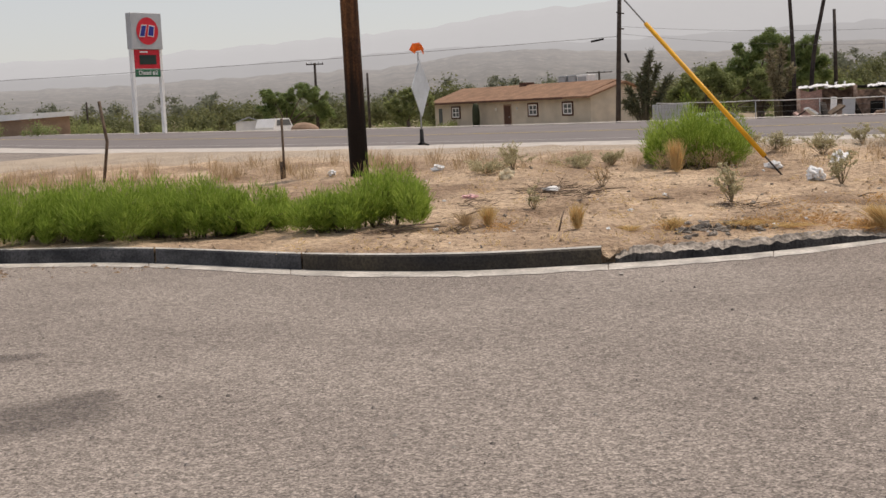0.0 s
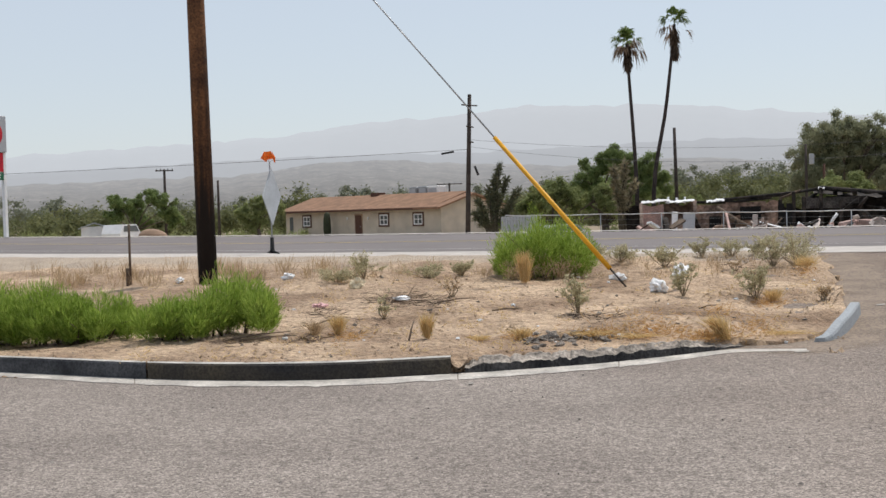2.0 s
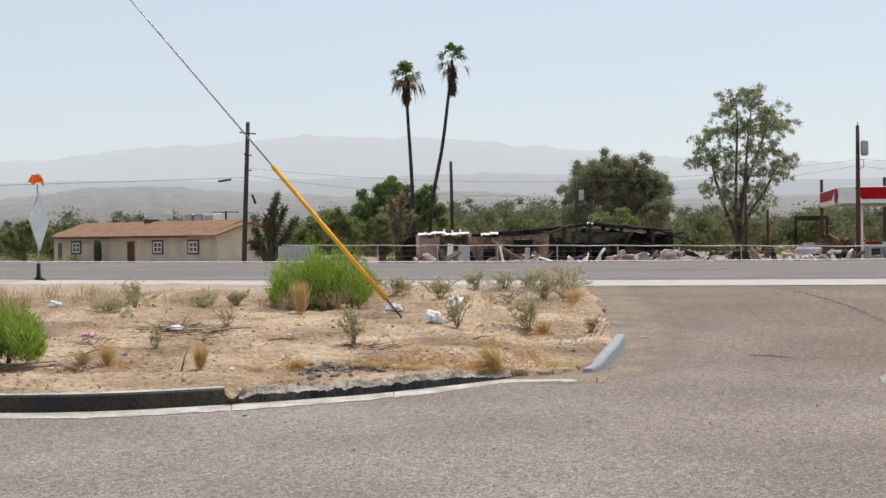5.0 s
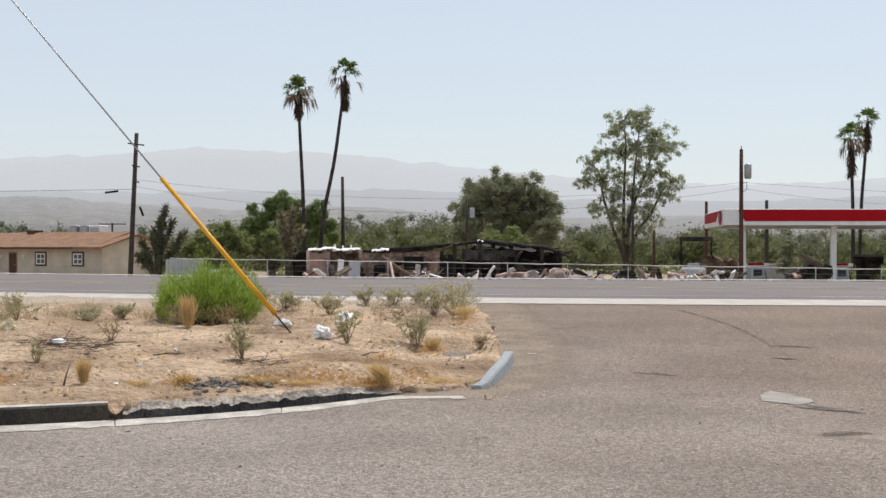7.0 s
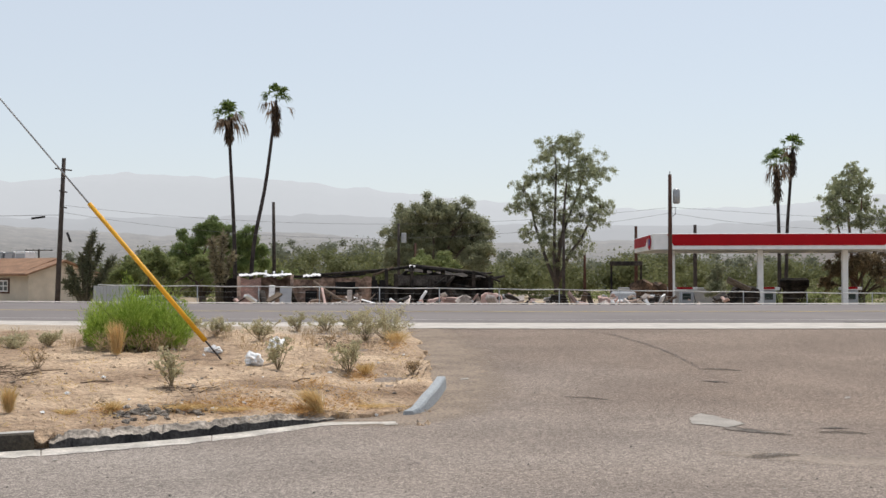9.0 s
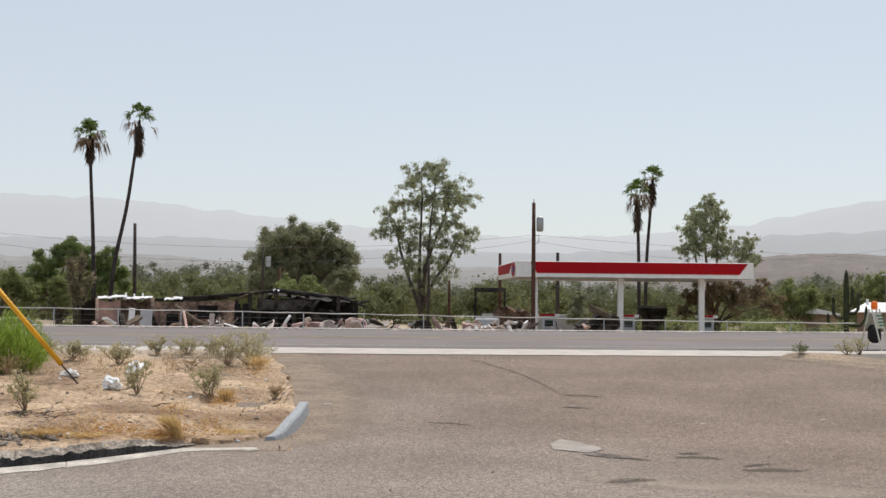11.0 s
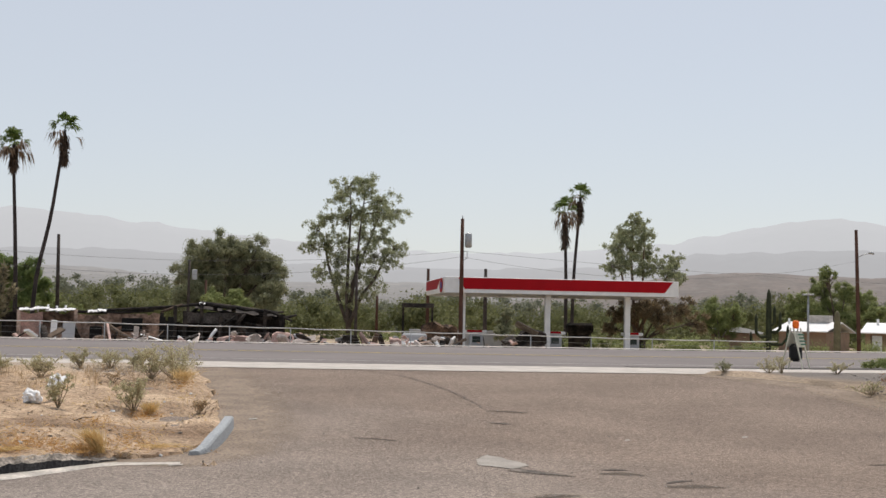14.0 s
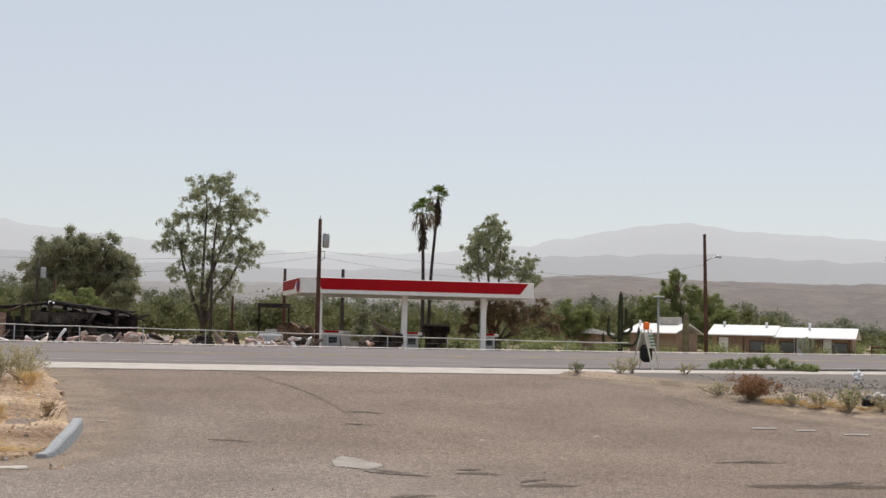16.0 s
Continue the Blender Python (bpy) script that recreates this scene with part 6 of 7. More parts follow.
def tree(az, d, lobes, n, size, material, label, seed, trunk=0.22, sub=9, hang=0.0, fork=0.25, name="tree", group="trees beyond the highway", bark=None, aspect=0.35):
    """A tree from crown lobes (bearing, elevation, size in degrees): limbs run to each lobe, leaves gather in small clumps."""
    z0 = G(az, d)
    t = thing(name, P(az, d, z0), label, "tree", group, turn=-az)
    rng = np.random.default_rng(seed)
    bm = B()
    cl = []
    H = max(up(l[1], d) for l in lobes) - z0
    f0 = Vector((0, 0, H * fork))
    tube(bm, [(0, 0, -0.2), (rng.normal() * 0.05, 0, H * fork * 0.5), f0], [trunk * 1.25, trunk, trunk * 0.9], 9)
    for la, le, lr in lobes:
        r = d * math.tan(radians(lr))
        c = Vector((d * math.tan(radians(la - az)), rng.normal() * r * 0.8, up(le, d) - z0))
        mid = f0.lerp(c, 0.5) + Vector((rng.normal() * 0.15, rng.normal() * 0.3, 0.1 * H * fork))
        tube(bm, [f0 * rng.uniform(0.75, 1.0), mid, c], [trunk * 0.45, trunk * 0.28, trunk * 0.1], 7)
        for _ in range(int(sub * 2.6)):
            q = rng.normal(size=3)
            q = q / np.linalg.norm(q) * rng.uniform(0.35, 1.25) * r
            e = c + Vector(q)
            if e.z < 0.25:
                continue
            tube(bm, [mid.lerp(c, rng.uniform(0.4, 1.0)), e], [trunk * 0.14, trunk * 0.05], 5, False)
            cl.append((e.x, e.y, e.z, r * rng.uniform(0.26, 0.48)))
    part("trunk", bm, bark or M_BARK, t)
    leaves("crown", cl, int(n * 6.0), size * 0.44, material, t, seed, aspect, hang, True)
    return t


def gum_tree(az, d, lobes, limbs, n, size, material, label, seed, trunk=0.16, bark=None):
    """An airy gum: slender limbs from a low fork, thin twigs to small drooping tufts with sky between them."""
    z0 = G(az, d)
    t = thing("tree", P(az, d, z0), label, "tree", "trees beyond the highway", turn=-az)
    rng = np.random.default_rng(seed)
    at = lambda a, e, y=0.0: Vector((d * math.tan(radians(a - az)), y, max(-0.1, up(e, d) - z0)))
    bm, nodes, cl = B(), [], []
    for limb in limbs:
        bend = rng.normal() * 1.2
        pts = [at(a, e, bend * k / (len(limb) - 1)) for k, (a, e) in enumerate(limb)]
        tube(bm, pts, [trunk * (1 - 0.8 * k / (len(pts) - 1)) for k in range(len(pts))], 7)
        for a, b in zip(pts[1:], pts[2:]):
            nodes += [a.lerp(b, k / 4) for k in range(5)]
    for la, le, lr in lobes:
        r = d * math.tan(radians(lr * 1.5))
        c = at(la, le, rng.normal() * 1.1)
        root = min(nodes, key=lambda q: (q - c).length + 0.6 * max(0, q.z - c.z))
        tube(bm, [root, root.lerp(c, 0.5) + Vector((0, 0, 0.12)), c], [trunk * 0.2, trunk * 0.14, trunk * 0.07], 5, False)
        for _ in range(34):
            q = Vector(rng.normal(size=3)).normalized() * rng.uniform(0.2, 1.1) * r
            tube(bm, [c, c + q], [trunk * 0.08, trunk * 0.03], 4, False)
            cl.append((c.x + q.x, c.y + q.y, c.z + q.z - 0.05, r * rng.uniform(0.14, 0.36)))
    part("trunk", bm, bark or M_BARK, t)
    leaves("crown", cl, n, size, material, t, seed, 0.24, 1.1, True)
    return t


GUM_LOBES = [(28.78, 5.64, 0.49), (29.60, 5.64, 0.49), (28.45, 5.30, 0.39), (30.22, 5.10, 0.54), (30.63, 4.52, 0.49), (29.98, 4.39, 0.44), (29.28, 4.60, 0.42), (28.68, 4.43, 0.37), (27.92, 4.26, 0.39), (27.45, 3.80, 0.42), (27.20, 3.13, 0.32), (27.82, 3.16, 0.42), (28.52, 3.31, 0.42), (29.42, 3.55, 0.44), (30.25, 3.48, 0.44), (30.85, 3.04, 0.37), (30.66, 2.48, 0.34), (29.92, 2.64, 0.44), (29.13, 2.65, 0.42), (28.33, 2.38, 0.42), (27.66, 1.92, 0.32), (28.37, 1.62, 0.42), (29.17, 1.70, 0.44), (29.96, 1.73, 0.42), (28.74, 1.03, 0.42), (29.58, 0.97, 0.34)]
GUM_LIMBS = [[(28.86, -0.65), (28.78, 0.79), (28.82, 2.71), (28.89, 4.62), (28.83, 5.45)], [(28.91, -0.41), (29.02, 1.51), (29.45, 2.70), (29.98, 4.11), (30.31, 4.93)], [(28.80, -0.17), (28.39, 0.92), (27.95, 2.30), (27.73, 3.45), (27.49, 3.82)], [(28.96, -0.17), (29.44, 1.02), (29.96, 1.68), (30.43, 2.67), (30.80, 3.02)], [(28.87, 0.31), (29.17, 1.98), (29.27, 3.53), (29.48, 5.43)]]
gum_tree(28.86, 104, GUM_LOBES, GUM_LIMBS, 44000, 0.13, M_EUC, "tall airy gum tree with grey-green leaves", 11, 0.17, mat("pale_bark", (0.085, 0.07, 0.06), 0.9, 0.3, 2.0, 0.4, 14))
tree(23.6, 112, [(22.2, 1.7, .8), (22.7, 2.6, .7), (23.6, 2.75, .75), (24.6, 2.6, .75), (25.3, 1.9, .7), (23.4, 1.6, .9), (24.4, 1.4, .8), (22.2, 0.7, .7), (25.5, 0.9, .6)], 21000, 0.30, M_LEAFG, "broad rounded grey-green tree", 12, 0.35, 14, 0.2, 0.2)
tree(23.4, 96, [(22.9, 0.3, .45), (23.7, 0.5, .5), (24.3, 0.2, .5), (23.1, 0.75, .35), (24.0, 0.85, .35)], 6000, 0.22, M_MESQ, "bright green mesquite tree behind the ruin", 13, 0.15, 10, 0.1, 0.3)
tree(13.6, 98, [(13.0, 1.3, .6), (13.9, 1.9, .6), (14.7, 1.5, .6), (15.6, 1.6, .5), (16.0, 0.9, .45), (13.5, 0.6, .7), (15.1, 0.7, .6), (12.6, 0.4, .5)], 16000, 0.26, M_LEAF, "dense dark green tree behind palms", 14, 0.3, 13, 0.1, 0.2)
tree(11.3, 92, [(10.7, 0.4, .5), (11.5, 0.7, .5), (12.2, 0.3, .5), (13.6, 0.5, .45), (14.0, -0.1, .4), (10.3, -0.1, .45)], 10000, 0.24, M_MESQ, "bright green leafy tree behind a fence", 15, 0.2, 12, 0.1, 0.25)
tree(16.3, 104, [(15.9, -0.1, .5), (16.6, 0.1, .5), (17.3, -0.1, .4)], 4500, 0.22, M_MESQ, "low bright green tree by the ruin", 16, 0.15, 10, 0.1, 0.3)
gum_tree(41.26, 112, [(41.31, 4.33, 0.32), (41.12, 3.93, 0.42), (41.62, 3.70, 0.37), (40.68, 3.73, 0.34), (40.49, 3.18, 0.39), (41.13, 3.15, 0.44), (41.68, 3.01, 0.34), (40.80, 2.60, 0.44), (41.49, 2.42, 0.39), (40.27, 2.39, 0.34), (42.11, 2.38, 0.30), (42.81, 2.64, 0.32), (42.58, 2.15, 0.37), (43.12, 2.11, 0.34)], [[(41.26, -0.63), (41.17, 1.33), (41.04, 3.05), (41.21, 4.16)], [(41.26, -0.38), (40.77, 1.57), (40.50, 3.04)], [(41.31, -0.38), (41.56, 1.58), (41.62, 3.55)], [(41.40, -0.38), (42.25, 1.35), (42.82, 2.47)]], 30000, 0.145, M_EUC, "thin gum tree with brown patches behind the canopy", 17, 0.17, mat("reddish_bark", (0.13, 0.08, 0.055), 0.9, 0.3, 2.0, 0.4, 14))
tree(41.6, 110, [(40.7, 0.3, .5), (41.6, 0.7, .6), (42.4, 0.4, .6), (43.3, 0.6, .5), (43.9, 0.1, .4), (40.2, -0.2, .35)], 3600, 0.26, foliage("brown_leaf", (0.17, 0.13, 0.075), (0.34, 0.265, 0.165), 0.4), "drying brown-leaved tree behind the canopy", 18, 0.25, 9, 0.4, 0.3)
tree(49.6, 152, [(48.9, 1.6, .45), (49.2, 2.1, .35), (50.0, 1.5, .45), (48.2, 0.9, .5), (50.7, 0.9, .5), (49.4, 0.8, .6), (47.8, 0.5, .4), (51.2, 0.5, .4), (49.0, 0.3, .4), (50.3, 0.2, .5)], 13000, 0.30, M_MESQ, "broad green mesquite tree behind the motel", 19, 0.3, 12, 0.1, 0.2)
tree(44.8, 122, [(44.0, 0.2, .4), (44.6, 0.6, .45), (45.4, 0.4, .45), (45.0, -0.1, .5)], 6000, 0.24, M_MESQ, "spreading yellow-green mesquite tree beside a shed", 20, 0.2, 10, 0.2, 0.3)
tree(35.75, 88, [(35.6, 0.0, .3), (35.9, -0.4, .35), (35.5, -0.6, .3), (35.8, 0.35, .22)], 3600, 0.2, M_LEAFG, "upright grey-green bush at the fence", 21, 0.08, 8, 0.1, 0.2)
tree(58.1, 110, [(58.0, 3.1, .3), (58.3, 3.4, .3), (58.6, 2.9, .35)], 2500, 0.24, M_EUC, "airy gum tree at the motel's end", 22, 0.2, 8, 0.5, 0.4)
tree(-6.6, 132, [(-7.2, 0.7, .4), (-6.6, 0.6, .4), (-7.5, 0.2, .4), (-5.8, 0.9, .4), (-5.2, 0.5, .45), (-4.9, 0.0, .4), (-6.3, 0.0, .4)], 8500, 0.28, M_LEAF, "green mesquite trees beside a far pole", 23, 0.2, 10, 0.1, 0.3)
tree(-1.4, 140, [(-2.0, 0.2, .4), (-1.2, 0.5, .4), (-0.6, 0.4, .35), (-1.6, -0.2, .4)], 5000, 0.28, M_MESQ, "green mesquite tree beside the house", 24, 0.2, 10, 0.1, 0.3)


M_PALEYUCCA = foliage("pale_dry_yucca", (0.17, 0.15, 0.09), (0.36, 0.31, 0.20), 0.3)


def build_dead_plants():
    """The branching, half-dry tree cactus beside the house and the one by the palms."""
    for az, d, lobes, m, label in ((8.75, 88, [(9.1, 1.9), (9.4, 1.3), (9.9, 0.8), (8.6, 0.9), (8.1, 0.4), (9.0, 0.6), (9.6, 0.2), (8.3, -0.1), (9.3, -0.2), (7.95, -0.2), (8.9, 1.4)], M_SAGE, "ragged grey-green tree yucca beside the house"), (14.3, 82, [(14.0, 1.6), (14.5, 1.8), (14.1, 0.9), (14.9, 1.0), (14.4, 0.5)], M_PALEYUCCA, "ragged half-dead tree yucca by the palms")):
        z0 = G(az, d)
        t = thing("tree_yucca", P(az, d, z0), label, "yucca", turn=-az)
        rng = np.random.default_rng(int(az * 10))
        bm, c, dr = B(), [], []
        for la, le in lobes:
            e = Vector((d * math.tan(radians(la - az)), rng.normal() * 0.4, up(le, d) - z0))
            mid = Vector((e.x * 0.35, e.y * 0.4, e.z * 0.55))
            tube(bm, [(0, 0, -0.1), mid, e], [0.16, 0.1, 0.07], 6)
            for k in range(280):
                s = rng.random() ** 0.6
                c.append(np.array(mid.lerp(e, s)))
                dr.append(rng.normal(size=3) + np.array([0, 0, 0.5]))
        part("trunk", bm, M_DEADCACTUS, t)
        n = len(c)
        v, f = leaf_mesh(np.array(c), np.array(dr), rng.uniform(0.25, 0.6, n), np.full(n, 0.04), rng)
        raw("spiky_foliage", v, f.tolist(), foliage("yucca_spikes", (0.07, 0.08, 0.045), (0.17, 0.17, 0.10), 0.1) if m is M_SAGE else m, t)


build_dead_plants()


def tops(az):
    """How high the far woods rise, in degrees, by bearing."""
    k = [(-30, 0.7), (-14, 0.65), (-8, 0.75), (-2, 0.8), (4, 0.95), (9, 0.9), (13, 1.2), (17.5, 1.55), (21, 1.5), (25.5, 1.2), (28, 1.1), (31, 1.0), (33, 1.3), (36, 1.05), (39, 0.85), (43, 0.9), (46, 1.45), (49, 1.35), (52, 1.2), (54, 0.6), (58, 0.45), (70, 0.6)]
    for (a0, e0), (a1, e1) in zip(k, k[1:]):
        if az <= a1:
            return e0 + (e1 - e0) * (az - a0) / (a1 - a0)
    return 0.6


def build_woods():
    rng = np.random.default_rng(31)
    # haze is painted into the farther belt's paler, greyer leaf colour
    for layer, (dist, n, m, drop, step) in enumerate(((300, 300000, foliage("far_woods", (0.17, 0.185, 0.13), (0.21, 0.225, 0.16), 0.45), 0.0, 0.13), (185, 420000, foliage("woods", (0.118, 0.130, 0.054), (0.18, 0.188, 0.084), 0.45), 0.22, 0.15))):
        cl = []
        az = -34.0
        while az < 75:
            e = tops(az) - drop + rng.normal() * 0.16
            d = dist * rng.uniform(0.85, 1.2)
            topz = up(e, d)
            r0 = rng.uniform(1.6, 3.6)
            p = P(az, d)
            zz = topz - r0
            while zz > -2.5:
                for _ in range(2):
                    cl.append((p.x + rng.normal() * r0 * 0.8, p.y + rng.normal() * r0 * 0.8, zz + rng.normal() * 0.5, r0 * rng.uniform(0.6, 1.0)))
                zz -= r0 * 1.1
            az += step * rng.uniform(0.5, 1.5) * 2.2
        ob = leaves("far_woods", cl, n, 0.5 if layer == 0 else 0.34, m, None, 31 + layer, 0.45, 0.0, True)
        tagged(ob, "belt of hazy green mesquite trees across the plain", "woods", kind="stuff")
    cl = []
    for i in range(300):
        az, d = rng.uniform(-30, 1), rng.uniform(118, 160)
        if rng.random() < 0.45:
            az = rng.uniform(25, 62)
        if i % 3 == 0:
            az, d = (rng.uniform(36, 47), rng.uniform(108, 128)) if i % 2 else (rng.uniform(8.5, 16), rng.uniform(86, 104))
        r = rng.uniform(0.5, 1.2)
        p = P(az, d, G(az, d) + r * 0.5)
        cl.append((*p, r))
    ob = leaves("low_scrub", cl, 80000, 0.14, M_MESQ, None, 33, 0.4, 0.0, True)
    tagged(ob, "low green desert scrub beyond the highway", "scrub", kind="stuff")


build_woods()


# ---- hills ----
def ridge(name, prof, d0, d1, material, label, rough, seed, rows=14, step=0.25):
    """Far high ground: foot at d0, crest at d1 following heights in degrees by bearing, with gullies in its face."""
    v, f = [], []
    azs = np.arange(prof[0][0], prof[-1][0] + 0.01, step)
    el = np.interp(azs, [p[0] for p in prof], [p[1] for p in prof])
    for a, e in zip(azs, el):
        e += rough * 0.5 * noise.fractal((a * 0.9, seed, 0), 1.0, 2.0, 5)
        top = d1 * math.tan(radians(e)) + EYE
        for j in range(rows + 1):
            k = j / rows
            g = noise.fractal((a * 1.6, k * 1.2, seed), 0.9, 2.1, 5)
            d = d0 + (d1 - d0) * k + (d1 - d0) * 0.07 * g * math.sin(math.pi * k)
            z = -3 + (top + 3) * (k ** 1.25) * (1 + 0.07 * g * math.sin(math.pi * k))
            p = P(a, d)
            v.append((p.x, p.y, z))
        p = P(a, d1 * 1.5)
        v.append((p.x, p.y, -5))
    n = rows + 2
    for i in range(len(azs) - 1):
        for j in range(n - 1):
            a = i * n + j
            f.append((a, a + n, a + n + 1, a + 1))
    tagged(raw(name, v, f, material, smooth=True), label, "hills", kind="structure")


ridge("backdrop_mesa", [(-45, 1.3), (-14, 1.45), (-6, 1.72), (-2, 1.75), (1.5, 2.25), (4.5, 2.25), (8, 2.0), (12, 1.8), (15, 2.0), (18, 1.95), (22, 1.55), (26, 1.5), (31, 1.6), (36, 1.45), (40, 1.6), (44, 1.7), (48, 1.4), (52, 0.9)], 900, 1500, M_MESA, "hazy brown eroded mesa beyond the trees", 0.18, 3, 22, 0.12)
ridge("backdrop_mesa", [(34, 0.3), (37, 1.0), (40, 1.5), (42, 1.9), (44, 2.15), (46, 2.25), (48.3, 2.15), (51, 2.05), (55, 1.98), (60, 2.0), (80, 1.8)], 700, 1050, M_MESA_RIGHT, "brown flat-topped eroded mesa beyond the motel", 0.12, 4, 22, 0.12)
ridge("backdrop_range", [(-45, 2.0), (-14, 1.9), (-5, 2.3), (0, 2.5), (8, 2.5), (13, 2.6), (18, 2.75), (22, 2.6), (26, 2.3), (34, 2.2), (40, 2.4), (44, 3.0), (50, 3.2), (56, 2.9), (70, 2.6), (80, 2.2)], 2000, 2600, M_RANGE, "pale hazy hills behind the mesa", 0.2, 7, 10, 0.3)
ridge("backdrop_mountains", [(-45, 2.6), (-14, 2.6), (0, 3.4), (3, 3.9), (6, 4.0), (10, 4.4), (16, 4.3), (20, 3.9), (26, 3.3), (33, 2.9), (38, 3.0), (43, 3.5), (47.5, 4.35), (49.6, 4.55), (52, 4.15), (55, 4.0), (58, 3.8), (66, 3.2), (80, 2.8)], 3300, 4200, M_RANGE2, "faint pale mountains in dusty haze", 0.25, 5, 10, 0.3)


# ---- the burnt roadside building and its fence ----
def block(t, name, az0, az1, e0, e1, d, depth, material, label="", tilt=0.0, dz=None):
    """A wall piece across bearings az0 to az1, up from e0 (or the ground) to e1."""
    c = (az0 + az1) / 2
    p = P(c, d)
    z0 = G(c, d) - 0.15 if e0 is None else up(e0, d)
    z1 = up(e1, d)
    w = d * math.tan(radians(az1 - az0))
    m = t.matrix_world.inverted() @ pose(p.x, p.y, (z0 + z1) / 2, 0, tilt, -c)
    bm = B()
    bmesh.ops.create_grid(bm, x_segments=max(2, int(w / 0.7)), y_segments=3, size=0.5)
    bm.transform(pose(0, 0, 0, 90) )
    for v in bm.verts:
        v.co = Vector((v.co.x * w, 0, v.co.z * (z1 - z0)))
        if v.co.z > (z1 - z0) * 0.4:
            v.co.z += min(0.4, 0.35 * (z1 - z0)) * noise.fractal((v.co.x * 1.1 + az0 * 7, e1, 0), 1, 2, 3)
    bmesh.ops.solidify(bm, geom=bm.faces[:], thickness=depth)
    bm.transform(m)
    return part(name, bm, material, t, label)


M_OPENING_SHADE = mat("opening_shade", (0.012, 0.011, 0.011), 0.95, 0.4, 2.0, 0.3, 20)
M_GREYASH = mat("grey_ash_sheet", (0.16, 0.145, 0.135), 0.9, 0.4, 1.5, 0.3, 12)


def build_ruin():
    d = 82.0
    t = thing("burnt_building", P(19, d, G(19, d)), "burnt-out roadside building with charred roof beams", "ruin")
    inv = t.matrix_world.inverted()
    W = lambda *a, **k: block(t, "wall", *a, **k)
    W(14.5, 15.2, None, -0.1, d, 0.3, M_BURNT)
    W(15.1, 16.1, None, 0.05, d - 1, 0.3, M_PINK, "pink scorched plaster wall")
    W(15.9, 17.45, None, -0.02, d - 0.6, 0.3, M_ADOBE, "dark scorched adobe wall")
    W(17.4, 18.75, None, 0.0, d - 1, 0.35, M_ADOBE)
    W(18.7, 20.35, None, -0.62, d - 1, 0.35, M_ADOBE)
    W(18.7, 20.35, -0.15, 0.0, d - 1, 0.35, M_ADOBE)
    W(20.3, 20.9, None, 0.05, d - 1, 0.35, M_ADOBE)
    W(17.5, 21.3, None, -0.25, d + 4, 0.3, M_BURNT, "charred inner wall")
    W(20.9, 21.4, None, -0.1, d + 2, 0.3, M_BURNT)
    W(22.3, 25.8, None, 0.02, d + 1.5, 0.3, M_BURNT, "charred inner wall")
    W(25.3, 26.15, None, 0.1, d + 1, 0.3, M_BURNT)
    W(21.55, 22.6, None, -0.35, d + 1, 0.3, M_BURNT)
    for az, e in ((15.15, 0.0), (17.42, 0.05), (20.95, 0.0), (21.5, 0.3), (22.6, 0.45), (23.4, -0.1), (24.2, 0.0), (25.3, 0.1), (26.0, 0.0), (21.9, 0.1)):
        p = P(az, d - 1.2)
        part("pillar", box(B(), (0, 0, 0), (0.22, 0.22, up(e, d) - G(az, d) + 0.2), inv @ pose(p.x, p.y, (up(e, d) + G(az, d)) / 2, 0, 0, -az), 0.02), M_BURNT if az > 20 else M_ADOBE, t)
    rng = random.Random(3)

    def beam(a0, e0, a1, e1, r=0.09, dd=0.0, m=M_BURNT):
        a, b = P(a0, d + dd, up(e0, d)), P(a1, d + dd, up(e1, d))
        mid = a.lerp(b, 0.5) + Vector((0, 0, rng.uniform(-0.2, 0.1)))
        part("beam", tube(B(), [inv @ a, inv @ mid, inv @ b], [r, r * 1.1, r * 0.8], 6), m, t, "bent charred roof beam" if m is M_BURNT else "")
    beam(17.3, 0.05, 20.6, 0.15), beam(18.2, 0.1, 22.6, 0.45), beam(19.5, 0.15, 22.6, 0.5), beam(20.9, 0.1, 21.8, 0.45, 0.07, -1, M_STICK)
    beam(22.6, 0.5, 25.8, 0.15, 0.14), beam(22.6, 0.35, 25.4, 0.05, 0.1), beam(22.2, -0.1, 25.6, -0.05, 0.1), beam(21.9, -0.2, 22.7, 0.5, 0.1), beam(22.8, 0.1, 26.1, 0.2, 0.08, 2)
    beam(18.3, -0.2, 20.0, -1.2, 0.16, -2, M_STICK), beam(23.25, -0.55, 22.85, -1.2, 0.08, -4, M_WHITE), beam(19.0, 0.1, 18.0, 0.0, 0.07), beam(14.9, 0.15, 17.4, 0.1, 0.06), beam(24.4, -0.3, 25.9, -0.5, 0.08, -1)
    for i in range(14):
        a0 = rng.uniform(21.8, 25.8)
        beam(a0, rng.uniform(-0.6, 0.3), a0 + rng.uniform(0.3, 1.3), rng.uniform(-0.7, 0.2), rng.uniform(0.04, 0.09), rng.uniform(-2, 3))
    # sagging roof skin over the collapsed half
    v, f = [], []
    for i in range(19):
        for j in range(6):
            az = 22.3 + 3.5 * i / 18
            e = 0.42 - 0.33 * i / 18 - 0.10 * j / 5 + 0.09 * noise.noise((i * 0.5, j * 0.8, 2)) - 0.12 * (j == 0)
            p = inv @ P(az, d - 1.5 + 1.3 * j, up(e, d))
            v.append(tuple(p))
    for i in range(18):
        for j in range(5):
            if noise.noise((i * 0.9, j * 1.3, 6)) > -0.25:
                f.append((i * 6 + j, i * 6 + j + 1, i * 6 + j + 7, i * 6 + j + 6))
    sk = raw("roof_skin", v, f, M_BURNT, t)
    sk["label"] = "sagging charred roof skin"
